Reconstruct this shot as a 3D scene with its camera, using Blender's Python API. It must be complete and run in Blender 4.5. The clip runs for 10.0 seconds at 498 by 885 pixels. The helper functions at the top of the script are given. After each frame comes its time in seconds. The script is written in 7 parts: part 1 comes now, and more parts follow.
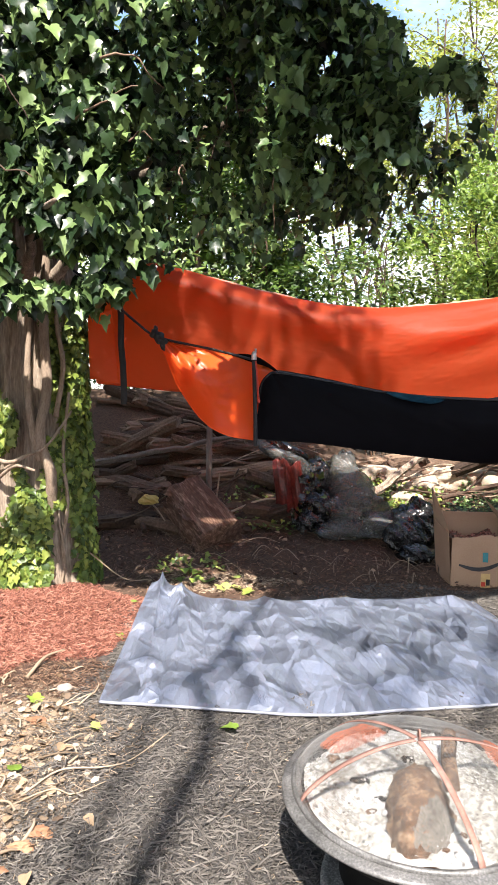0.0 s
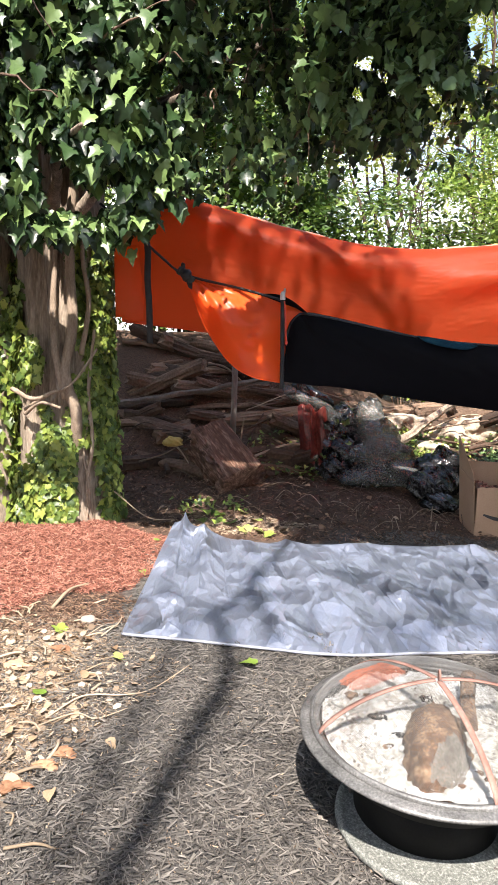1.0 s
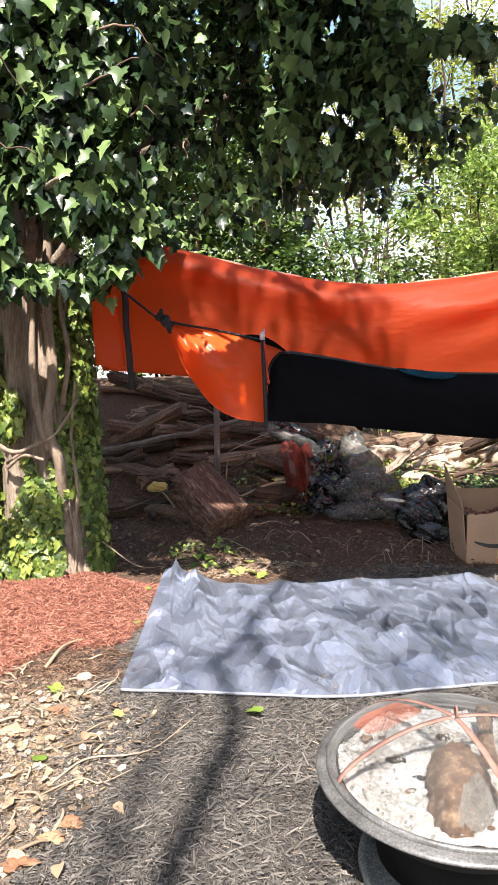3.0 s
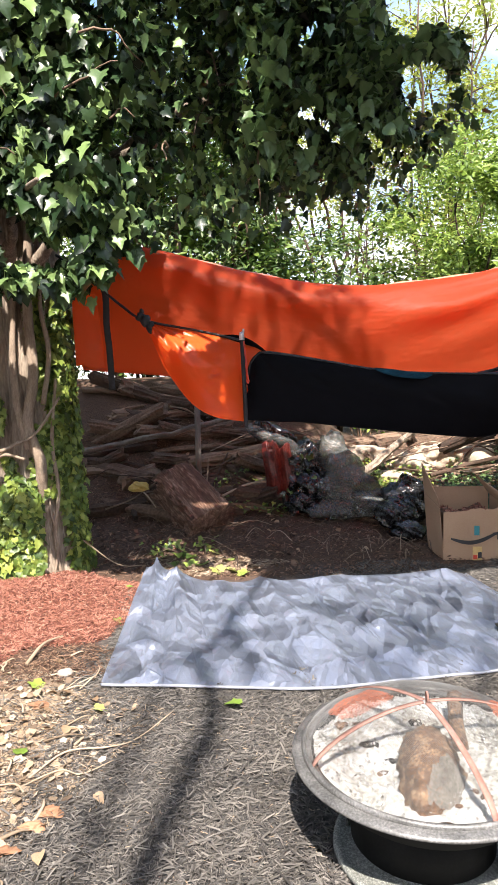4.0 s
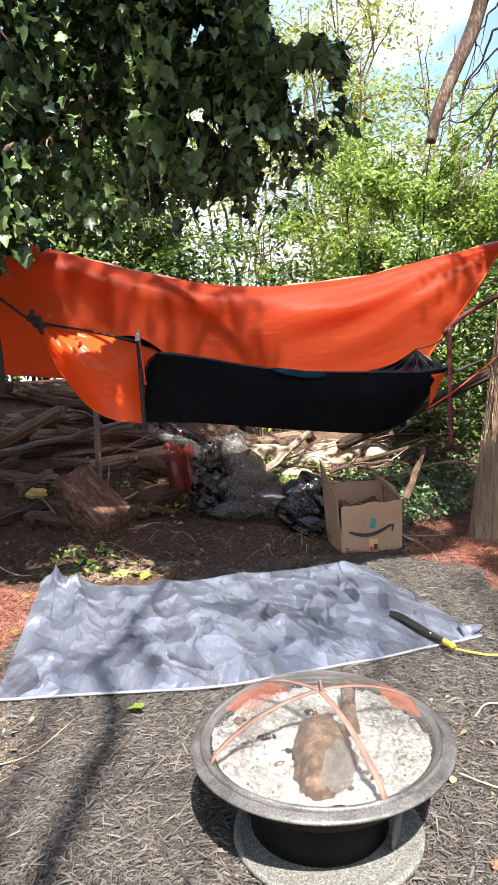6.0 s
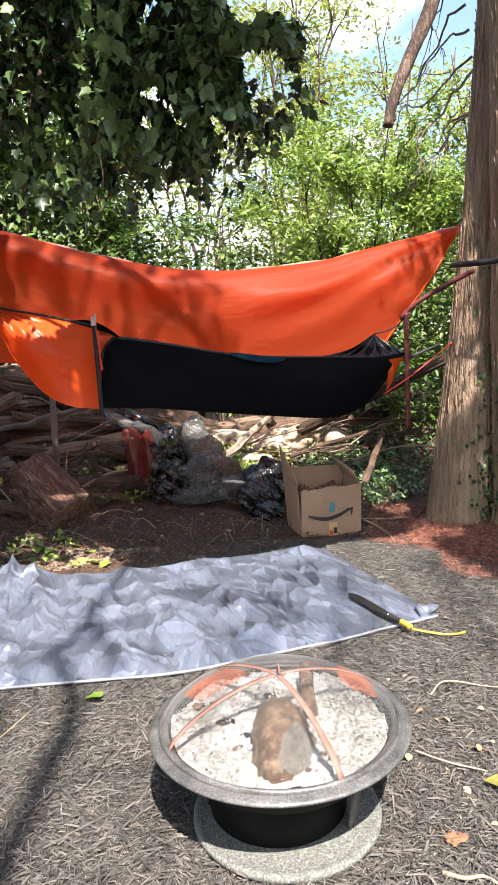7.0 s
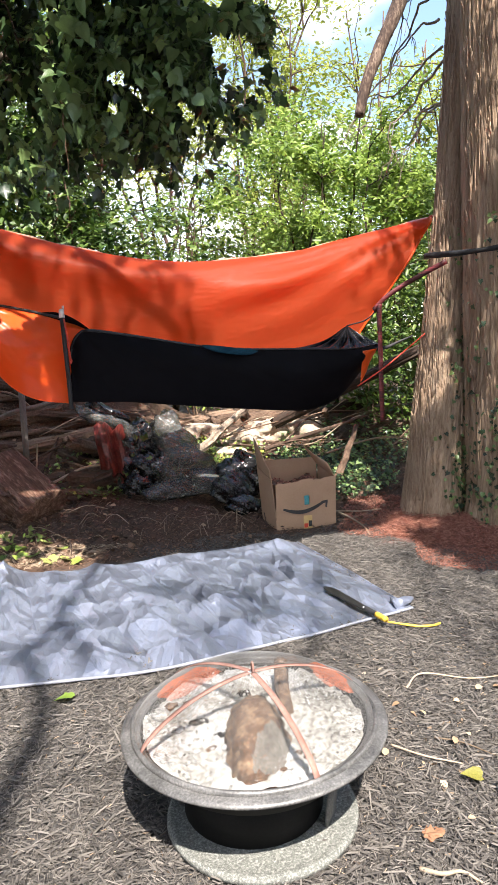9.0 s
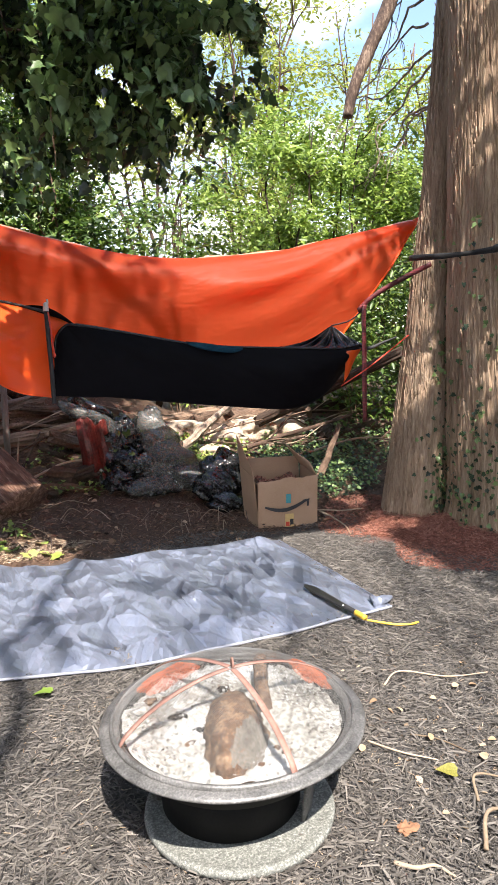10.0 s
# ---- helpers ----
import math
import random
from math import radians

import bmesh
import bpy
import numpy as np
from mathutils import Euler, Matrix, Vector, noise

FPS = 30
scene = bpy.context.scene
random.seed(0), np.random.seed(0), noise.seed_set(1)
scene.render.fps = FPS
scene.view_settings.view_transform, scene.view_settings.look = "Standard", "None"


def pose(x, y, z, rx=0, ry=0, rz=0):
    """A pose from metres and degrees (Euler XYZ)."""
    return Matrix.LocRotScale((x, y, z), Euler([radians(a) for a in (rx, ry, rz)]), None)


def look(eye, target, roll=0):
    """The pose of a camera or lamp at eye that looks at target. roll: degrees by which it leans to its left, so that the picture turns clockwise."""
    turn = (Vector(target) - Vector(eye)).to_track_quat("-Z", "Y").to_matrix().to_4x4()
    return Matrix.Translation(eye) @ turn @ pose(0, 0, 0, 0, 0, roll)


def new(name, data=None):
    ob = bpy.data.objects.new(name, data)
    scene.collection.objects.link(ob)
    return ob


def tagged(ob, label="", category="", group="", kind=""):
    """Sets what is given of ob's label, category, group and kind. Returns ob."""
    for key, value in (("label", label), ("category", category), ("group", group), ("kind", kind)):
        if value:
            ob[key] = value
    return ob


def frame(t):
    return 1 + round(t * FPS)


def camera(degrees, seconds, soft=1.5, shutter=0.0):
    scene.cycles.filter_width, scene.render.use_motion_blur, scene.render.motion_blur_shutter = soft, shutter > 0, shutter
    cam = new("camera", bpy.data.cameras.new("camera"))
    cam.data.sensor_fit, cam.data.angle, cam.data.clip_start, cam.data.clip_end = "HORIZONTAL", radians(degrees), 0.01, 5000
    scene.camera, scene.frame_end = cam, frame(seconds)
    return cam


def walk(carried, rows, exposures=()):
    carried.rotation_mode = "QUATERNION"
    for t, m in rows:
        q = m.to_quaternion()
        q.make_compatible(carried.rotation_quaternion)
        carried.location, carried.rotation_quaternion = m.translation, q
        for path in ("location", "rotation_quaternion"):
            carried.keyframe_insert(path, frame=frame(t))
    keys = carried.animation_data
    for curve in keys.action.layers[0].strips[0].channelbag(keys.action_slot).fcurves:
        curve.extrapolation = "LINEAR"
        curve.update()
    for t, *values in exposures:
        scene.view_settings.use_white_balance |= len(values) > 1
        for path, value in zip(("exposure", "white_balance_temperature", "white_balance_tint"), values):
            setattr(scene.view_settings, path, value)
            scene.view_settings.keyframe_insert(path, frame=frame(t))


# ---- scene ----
cam = camera(41.3, 10.0)
PATH = [
    (0, (0.18, 0.193, 1.73), (0.222, 2.186, 1.567), 0.1),
    (0.5, (0.154, 0.22, 1.704), (0.07, 2.202, 1.452), 1.2),
    (1, (0.168, 0.236, 1.68), (0.141, 2.21, 1.361), 1.4),
    (1.5, (0.162, 0.238, 1.686), (0.228, 2.208, 1.344), 1.2),
    (2, (0.093, 0.246, 1.696), (0.232, 2.223, 1.423), 0.7),
    (2.5, (0.07, 0.275, 1.685), (0.132, 2.251, 1.377), -0.2),
    (2.7, (0.087, 0.28, 1.689), (0.11, 2.263, 1.435), -1.5),
    (3.8, (0.117, 0.194, 1.666), (0.206, 2.185, 1.497), -1.8),
    (4, (0.123, 0.2, 1.662), (0.214, 2.188, 1.467), -1.7),
    (4.5, (0.14, 0.2, 1.659), (0.282, 2.185, 1.465), -2.0),
    (5, (0.155, 0.184, 1.663), (0.378, 2.162, 1.463), -2.1),
    (5.5, (0.161, 0.164, 1.665), (0.471, 2.128, 1.446), -2.0),
    (6, (0.179, 0.181, 1.657), (0.549, 2.136, 1.455), -2.4),
    (6.2, (0.172, 0.174, 1.67), (0.587, 2.121, 1.475), -2.4),
    (7.3, (0.209, 0.198, 1.649), (0.689, 2.119, 1.36), -2.4),
    (7.5, (0.195, 0.192, 1.647), (0.673, 2.11, 1.34), -2.4),
    (8, (0.216, 0.225, 1.645), (0.711, 2.138, 1.339), -3.1),
    (8.5, (0.219, 0.243, 1.645), (0.738, 2.154, 1.363), -2.7),
    (9, (0.23, 0.247, 1.645), (0.78, 2.15, 1.371), -2.8),
    (9.5, (0.225, 0.233, 1.65), (0.811, 2.129, 1.395), -2.1),
    (10, (0.223, 0.237, 1.642), (0.823, 2.124, 1.361), -1.6),
]
walk(cam, [(t, look(eye, target, roll)) for t, eye, target, roll in PATH])

# ---- light ----
world = bpy.data.worlds.new("sky")
scene.world = world
world.use_nodes = True
wn = world.node_tree.nodes
sky = wn.new("ShaderNodeTexSky")
sky.sky_type = "NISHITA"
sky.sun_disc = False
sky.sun_elevation = radians(55)
sky.sun_rotation = radians(180)
sky.air_density = 1.0
sky.dust_density = 1.0
wlink = world.node_tree.links.new
# thin bright cloud over the blue
wco = wn.new("ShaderNodeTexCoord")
wmap = wn.new("ShaderNodeMapping")
wmap.inputs["Scale"].default_value = (1, 1, 2.2)
cloud = wn.new("ShaderNodeTexNoise")
cloud.inputs["Scale"].default_value = 2.6
cloud.inputs["Detail"].default_value = 7
cramp = wn.new("ShaderNodeValToRGB")
cramp.color_ramp.elements[0].position, cramp.color_ramp.elements[1].position = 0.50, 0.78
cmix = wn.new("ShaderNodeMix")
cmix.data_type = "RGBA"
cmix.inputs[7].default_value = (7.5, 7.1, 6.5, 1)
wlink(wco.outputs["Generated"], wmap.inputs[0])
wlink(wmap.outputs[0], cloud.inputs["Vector"])
# the cloud thickens to white haze low down
wsep = wn.new("ShaderNodeSeparateXYZ")
wlow = wn.new("ShaderNodeMapRange")
wlow.inputs["From Min"].default_value, wlow.inputs["From Max"].default_value = 0.04, 0.40
wlow.inputs["To Min"].default_value, wlow.inputs["To Max"].default_value = 0.26, -0.03
wadd = wn.new("ShaderNodeMath")
wlink(wco.outputs["Generated"], wsep.inputs[0])
wlink(wsep.outputs["Z"], wlow.inputs["Value"])
wlink(cloud.outputs["Fac"], wadd.inputs[0])
wlink(wlow.outputs[0], wadd.inputs[1])
wlink(wadd.outputs[0], cramp.inputs[0])
wlink(cramp.outputs[0], cmix.inputs[0])
wlink(sky.outputs[0], cmix.inputs[6])
wlink(cmix.outputs[2], wn["Background"].inputs[0])
wn["Background"].inputs[1].default_value = 0.14
sun = new("sun", bpy.data.lights.new("sun", "SUN"))
sun.data.energy = 5.0
sun.data.angle = radians(0.53)
sun.data.color = (1.0, 0.93, 0.83)
sun.matrix_world = look((-2.0, -57.0, 82.0), (0, 0, 0))
scene.view_settings.exposure = 1.62
scene.view_settings.use_white_balance = True
scene.view_settings.white_balance_temperature = 6500
scene.view_settings.white_balance_tint = 13

# ---- helpers of this scene ----


def place_of(ob):
    p = Vector((0, 0, 0))
    while ob is not None:
        p = p + ob.location
        ob = ob.parent
    return np.array(p)


def mesh_of(name, geo, material, smooth=True):
    """A mesh from (points, faces) or a bmesh."""
    me = bpy.data.meshes.new(name)
    if isinstance(geo, bmesh.types.BMesh):
        geo.to_mesh(me)
        geo.free()
    else:
        pts, faces = geo
        pts = np.asarray(pts, dtype=np.float64)
        if isinstance(faces, np.ndarray):
            me.vertices.add(len(pts))
            me.vertices.foreach_set("co", pts.astype(np.float32).ravel())
            me.loops.add(faces.size)
            me.loops.foreach_set("vertex_index", faces.astype(np.int32).ravel())
            me.polygons.add(len(faces))
            me.polygons.foreach_set("loop_start", np.arange(0, faces.size, faces.shape[1], dtype=np.int32))
            me.update(calc_edges=True)
        else:
            me.from_pydata([tuple(p) for p in pts], [], [tuple(int(i) for i in f) for f in faces])
    me.polygons.foreach_set("use_smooth", np.full(len(me.polygons), smooth))
    me.update()
    if material:
        me.materials.append(material)
    return me


def part(name, geo, material, parent, label="", smooth=True):
    """One mesh, given in world places, under a thing or a part."""
    me = mesh_of(name, geo, material, smooth)
    me.transform(Matrix.Translation(Vector(-place_of(parent))))
    ob = new(name, me)
    ob.parent = parent
    if label:
        ob["label"] = label
    return ob


def thing(name, place, label, category, group="", kind=""):
    ob = new(name)
    ob.empty_display_size = 0.1
    ob.location = place
    return tagged(ob, label, category, group, kind)


def solid(name, geo, material, place, label, category, group="", kind="", smooth=True):
    """A thing that is one mesh, given in world places."""
    me = mesh_of(name, geo, material, smooth)
    me.transform(Matrix.Translation(-Vector(place)))
    ob = new(name, me)
    ob.location = place
    return tagged(ob, label, category, group, kind)


def joined(geos):
    pts, faces, n = [], [], 0
    for p, f in geos:
        p = np.asarray(p)
        pts.append(p)
        faces.extend([[int(i) + n for i in g] for g in f])
        n += len(p)
    return np.concatenate(pts), faces


def curve_through(points, n):
    """n points along a smooth curve through the given ones."""
    p = np.array(points, dtype=float)
    if len(p) == 2:
        return p[0] + (p[1] - p[0]) * np.linspace(0, 1, n)[:, None]
    q = np.vstack([2 * p[0] - p[1], p, 2 * p[-1] - p[-2]])
    s = np.linspace(0, len(p) - 1 - 1e-6, n)
    i = s.astype(int)
    u = (s - i)[:, None]
    a, b, c, d = q[i], q[i + 1], q[i + 2], q[i + 3]
    return 0.5 * (2 * b + (c - a) * u + (2 * a - 5 * b + 4 * c - d) * u ** 2 + (3 * b - a - 3 * c + d) * u ** 3)


def along(curve, u):
    """Points of an evenly sampled curve at u, 0 to 1."""
    s = np.clip(np.asarray(u), 0, 1) * (len(curve) - 1)
    i = np.minimum(s.astype(int), len(curve) - 2)
    f = (s - i)[:, None]
    return curve[i] * (1 - f) + curve[i + 1] * f


def tube(path, radii, sides=8, rough=0.0, seed=0, cap=True, flat=1.0):
    """A closed tube along a path; rough makes its surface uneven, flat squashes it into a band."""
    path = np.asarray(path, dtype=float)
    n = len(path)
    r = np.broadcast_to(np.asarray(radii, dtype=float), (n,)) if np.ndim(radii) else np.full(n, float(radii))
    tang = np.gradient(path, axis=0)
    tang /= np.linalg.norm(tang, axis=1)[:, None] + 1e-9
    up = np.array([0.0, 0.0, 1.0]) if abs(tang[0][2]) < 0.9 else np.array([0.0, 1.0, 0.0])
    pts = []
    u = np.cross(tang[0], up)
    u /= np.linalg.norm(u)
    g = np.random.default_rng(seed)
    wob = g.uniform(-1, 1, (n, sides))
    wob = (wob + np.roll(wob, 1, 0) + np.roll(wob, -1, 0)) / 2
    for k in range(n):
        u = u - tang[k] * np.dot(u, tang[k])
        u /= np.linalg.norm(u) + 1e-9
        v = np.cross(tang[k], u)
        a = np.linspace(0, 2 * math.pi, sides, endpoint=False)
        rr = r[k] * (1 + rough * wob[k])
        pts.append(path[k] + (np.cos(a) * rr)[:, None] * u * flat + (np.sin(a) * rr)[:, None] * v)
    pts = np.concatenate(pts)
    faces = []
    for k in range(n - 1):
        for j in range(sides):
            faces.append([k * sides + j, k * sides + (j + 1) % sides, (k + 1) * sides + (j + 1) % sides, (k + 1) * sides + j])
    if cap:
        faces.append(list(range(sides))[::-1])
        faces.append([(n - 1) * sides + j for j in range(sides)])
    return pts, faces


def band(path, width, thick, across):
    """A flat strap along a path; across: the direction of its width."""
    path = np.asarray(path, dtype=float)
    w = np.asarray(across, dtype=float)
    w = w / np.linalg.norm(w)
    tang = np.gradient(path, axis=0)
    nrm = np.cross(tang, w)
    nrm /= np.linalg.norm(nrm, axis=1)[:, None] + 1e-9
    a = path + w * width / 2 + nrm * thick / 2
    b = path - w * width / 2 + nrm * thick / 2
    c = path - w * width / 2 - nrm * thick / 2
    d = path + w * width / 2 - nrm * thick / 2
    n = len(path)
    pts = np.stack([a, b, c, d], 1).reshape(-1, 3)
    faces = [[4 * k + j, 4 * k + (j + 1) % 4, 4 * k + 4 + (j + 1) % 4, 4 * k + 4 + j] for k in range(n - 1) for j in range(4)]
    return pts, faces + [[3, 2, 1, 0], [4 * n - 4 + j for j in range(4)]]


def sheet(fn, nu, nv, thick=0.0):
    """A grid surface from fn(u, v) -> points; thick gives it a second side."""
    u, v = np.meshgrid(np.linspace(0, 1, nu), np.linspace(0, 1, nv), indexing="ij")
    pts = fn(u.ravel(), v.ravel())
    i, j = np.meshgrid(np.arange(nu - 1), np.arange(nv - 1), indexing="ij")
    a = (i * nv + j).ravel()
    faces = np.stack([a, a + nv, a + nv + 1, a + 1], 1)
    if not thick:
        return pts, faces
    g = pts.reshape(nu, nv, 3)
    nrm = np.cross(np.gradient(g, axis=0), np.gradient(g, axis=1)).reshape(-1, 3)
    nrm /= np.linalg.norm(nrm, axis=1)[:, None] + 1e-12
    n = len(pts)
    ring = np.concatenate([np.arange(nv), np.arange(1, nu) * nv + nv - 1, (nu - 1) * nv + np.arange(nv - 2, -1, -1), np.arange(nu - 2, 0, -1) * nv])
    nxt = np.roll(ring, -1)
    sides = np.stack([ring, nxt, nxt + n, ring + n], 1)
    return np.concatenate([pts, pts - nrm * thick]), np.concatenate([faces, faces[:, ::-1] + n, sides])


def lathe(profile, center, n=48, close=False):
    """A surface of revolution from (radius, height) pairs."""
    pr = np.array(profile, dtype=float)
    a = np.linspace(0, 2 * math.pi, n, endpoint=False)
    pts = np.stack([np.outer(np.cos(a), pr[:, 0]), np.outer(np.sin(a), pr[:, 0]), np.tile(pr[:, 1], (n, 1))], -1).reshape(-1, 3)
    m = len(pr)
    faces = [[i * m + j, ((i + 1) % n) * m + j, ((i + 1) % n) * m + (j + 1) % m, i * m + (j + 1) % m] for i in range(n) for j in range(m if close else m - 1)]
    return pts + np.array(center), faces


def value_noise(p, scale, seed=0, octaves=3):
    """Smooth noise, about -1 to 1, at points p."""
    out, amp, s = 0.0, 1.0, scale
    p = np.asarray(p, dtype=float)
    for o in range(octaves):
        q = p * s + seed * 17.3 + o * 5.1
        i = np.floor(q).astype(np.int64)
        f = q - i
        f = f * f * (3 - 2 * f)
        acc = 0.0
        for dx in (0, 1):
            for dy in (0, 1):
                for dz in (0, 1):
                    h = (i[:, 0] + dx) * 374761393 + (i[:, 1] + dy) * 668265263 + (i[:, 2] + dz) * 2147483647 + seed * 974711
                    h = (h ^ (h >> 13)) * 1274126177
                    h = ((h ^ (h >> 16)) & 0xFFFF) / 32767.5 - 1
                    w = (f[:, 0] if dx else 1 - f[:, 0]) * (f[:, 1] if dy else 1 - f[:, 1]) * (f[:, 2] if dz else 1 - f[:, 2])
                    acc = acc + h * w
        out = out + acc * amp
        amp *= 0.5
        s *= 2.03
    return out


def turns(normals, spins):
    """Rotation matrices whose z axis is the normal, turned about it."""
    z = normals / (np.linalg.norm(normals, axis=1)[:, None] + 1e-9)
    ref = np.where(np.abs(z[:, 2:3]) < 0.95, np.array([[0, 0, 1.0]]), np.array([[0, 1.0, 0]]))
    x = np.cross(ref, z)
    x /= np.linalg.norm(x, axis=1)[:, None] + 1e-9
    y = np.cross(z, x)
    c, s = np.cos(spins)[:, None], np.sin(spins)[:, None]
    return np.stack([x * c + y * s, y * c - x * s, z], -1)


def scattered(template, places, rots, sizes):
    tp, tf = template
    sizes = np.asarray(sizes)
    sizes = sizes[:, None, None] if sizes.ndim == 1 else sizes[:, None, :]
    pts = np.einsum("nij,nkj->nki", rots, tp[None] * sizes) + places[:, None, :]
    faces = tf[None] + (np.arange(len(places)) * len(tp))[:, None, None]
    return pts.reshape(-1, 3), faces.reshape(-1, tf.shape[1])


def fan_leaf(outline, fold, droop):
    """A leaf of triangles round its middle; stem at the origin, tip along y."""
    o = np.array(outline, dtype=float)
    left = o[::-1] * np.array([-1, 1])
    ring = np.concatenate([o, left[1:-1]])
    mid = np.array([[0.0, 0.42]])
    flat = np.concatenate([mid, ring])
    z = fold * np.abs(flat[:, 0]) - droop * flat[:, 1] ** 2
    n = len(ring)
    faces = np.array([[0, 1 + (k + 1) % n, 1 + k] for k in range(n)])
    return np.column_stack([flat, z]), faces


IVY = fan_leaf([(0, 0.09), (0.2, -0.05), (0.42, 0.05), (0.47, 0.2), (0.39, 0.36), (0.53, 0.58), (0.30, 0.62), (0.18, 0.82), (0, 1.06)], 0.28, 0.35)
IVY_OLD = fan_leaf([(0, 0.05), (0.26, 0.0), (0.46, 0.2), (0.4, 0.5), (0.2, 0.8), (0, 1.05)], 0.25, 0.3)
LEAF = (np.array([[0, 0, 0], [0.2, 0.28, 0.05], [0.19, 0.62, 0.03], [0, 1, -0.12], [-0.19, 0.62, 0.03], [-0.2, 0.28, 0.05]], dtype=float),
        np.array([[0, 1, 2, 3], [0, 3, 4, 5]]))
CHIP = (np.array([[-0.5, -0.5, 0], [0.5, -0.4, 0], [0.42, 0.5, 0], [-0.45, 0.42, 0], [-0.42, -0.35, 1], [0.4, -0.3, 0.8], [0.3, 0.35, 1], [-0.36, 0.36, 0.9]], dtype=float),
        np.array([[4, 5, 6, 7], [0, 1, 5, 4], [1, 2, 6, 5], [2, 3, 7, 6], [3, 0, 4, 7]]))

FLAKE = fan_leaf([(0, 0.0), (0.3, 0.12), (0.34, 0.42), (0.42, 0.66), (0.12, 0.8), (0, 1.0)], 0.3, 0.15)
SHRED = (np.array([[-0.5, -0.5, 0], [0.0, -0.42, 0.1], [0.5, -0.5, 0], [-0.5, 0, 0.8], [0.0, 0.08, 1.1], [0.5, 0, 0.7], [-0.5, 0.5, 0], [0.0, 0.58, 0.1], [0.5, 0.5, 0]], dtype=float),
         np.array([[0, 1, 4, 3], [1, 2, 5, 4], [3, 4, 7, 6], [4, 5, 8, 7]]))


def facets(x, y, cell, seed):
    """Flat triangular facets: random heights, -1 to 1, on a skewed lattice, joined by planes."""
    u, v = x / cell + 0.5 * y / cell, y / cell
    i, j = np.floor(u).astype(np.int64), np.floor(v).astype(np.int64)
    fu, fv = u - i, v - j

    def h(a, b):
        k = a * 374761393 + b * 668265263 + seed * 974711
        k = (k ^ (k >> 13)) * 1274126177
        return ((k ^ (k >> 16)) & 0xFFFF) / 32767.5 - 1
    a, b, c, d = h(i, j), h(i + 1, j), h(i, j + 1), h(i + 1, j + 1)
    return np.where(fu + fv < 1, a + (b - a) * fu + (c - a) * fv, d + (c - d) * (1 - fu) + (b - d) * (1 - fv))


# ---- materials ----
def material(name, colors, scale=8.0, fine=60.0, rough=0.7, metal=0.0, bump=0.3, bump_size=0.01, stretch=(1, 1, 1), through_light=0.0,
             random_by="", spread=0.35, coat=0.0, sheen=0.0, contrast=0.25, gloss=0.5, through_color=None, turned=None):
    """Two scales of noise over a ramp of colours, with relief; random_by 'island' or 'object' shifts each piece."""
    m = bpy.data.materials.new(name)
    m.use_nodes = True
    nt = m.node_tree
    n, link = nt.nodes, nt.links.new
    bsdf = n["Principled BSDF"]
    out = n["Material Output"]
    co = n.new("ShaderNodeTexCoord")
    mp = n.new("ShaderNodeMapping")
    mp.inputs["Scale"].default_value = stretch
    if turned:
        rot = n.new("ShaderNodeMapping")
        rot.inputs["Rotation"].default_value = turned
        link(co.outputs["Object"], rot.inputs["Vector"])
        link(rot.outputs[0], mp.inputs["Vector"])
    else:
        link(co.outputs["Object"], mp.inputs["Vector"])
    big = n.new("ShaderNodeTexNoise")
    big.inputs["Scale"].default_value = scale
    big.inputs["Detail"].default_value = 4
    small = n.new("ShaderNodeTexNoise")
    small.inputs["Scale"].default_value = fine
    small.inputs["Detail"].default_value = 3
    link(mp.outputs[0], big.inputs["Vector"])
    link(mp.outputs[0], small.inputs["Vector"])
    mix = n.new("ShaderNodeMix")
    mix.inputs[0].default_value = 0.45
    link(big.outputs["Fac"], mix.inputs[2])
    link(small.outputs["Fac"], mix.inputs[3])
    fac = mix.outputs[0]
    if random_by:
        src = n.new("ShaderNodeNewGeometry").outputs["Random Per Island"] if random_by == "island" else n.new("ShaderNodeObjectInfo").outputs["Random"]
        mm = n.new("ShaderNodeMix")
        mm.inputs[0].default_value = spread
        link(fac, mm.inputs[2])
        link(src, mm.inputs[3])
        fac = mm.outputs[0]
    ramp = n.new("ShaderNodeValToRGB")
    el = ramp.color_ramp.elements
    while len(el) < len(colors):
        el.new(0.5)
    for k, c in enumerate(colors):
        el[k].position = contrast + (1 - 2 * contrast) * k / max(1, len(colors) - 1)
        el[k].color = (*c, 1)
    link(fac, ramp.inputs[0])
    link(ramp.outputs[0], bsdf.inputs["Base Color"])
    bsdf.inputs["Roughness"].default_value = rough
    bsdf.inputs["Metallic"].default_value = metal
    bsdf.inputs["Coat Weight"].default_value = coat
    bsdf.inputs["Sheen Weight"].default_value = sheen
    bsdf.inputs["Specular IOR Level"].default_value = gloss
    if bump:
        b = n.new("ShaderNodeBump")
        b.inputs["Strength"].default_value = bump
        b.inputs["Distance"].default_value = bump_size
        link(mix.outputs[0], b.inputs["Height"])
        link(b.outputs[0], bsdf.inputs["Normal"])
    if through_light:
        tr = n.new("ShaderNodeBsdfTranslucent")
        if through_color:
            tr.inputs[0].default_value = (*through_color, 1)
        else:
            link(ramp.outputs[0], tr.inputs[0])
        ms = n.new("ShaderNodeMixShader")
        ms.inputs[0].default_value = through_light
        link(bsdf.outputs[0], ms.inputs[1])
        link(tr.outputs[0], ms.inputs[2])
        link(ms.outputs[0], out.inputs[0])
    return m


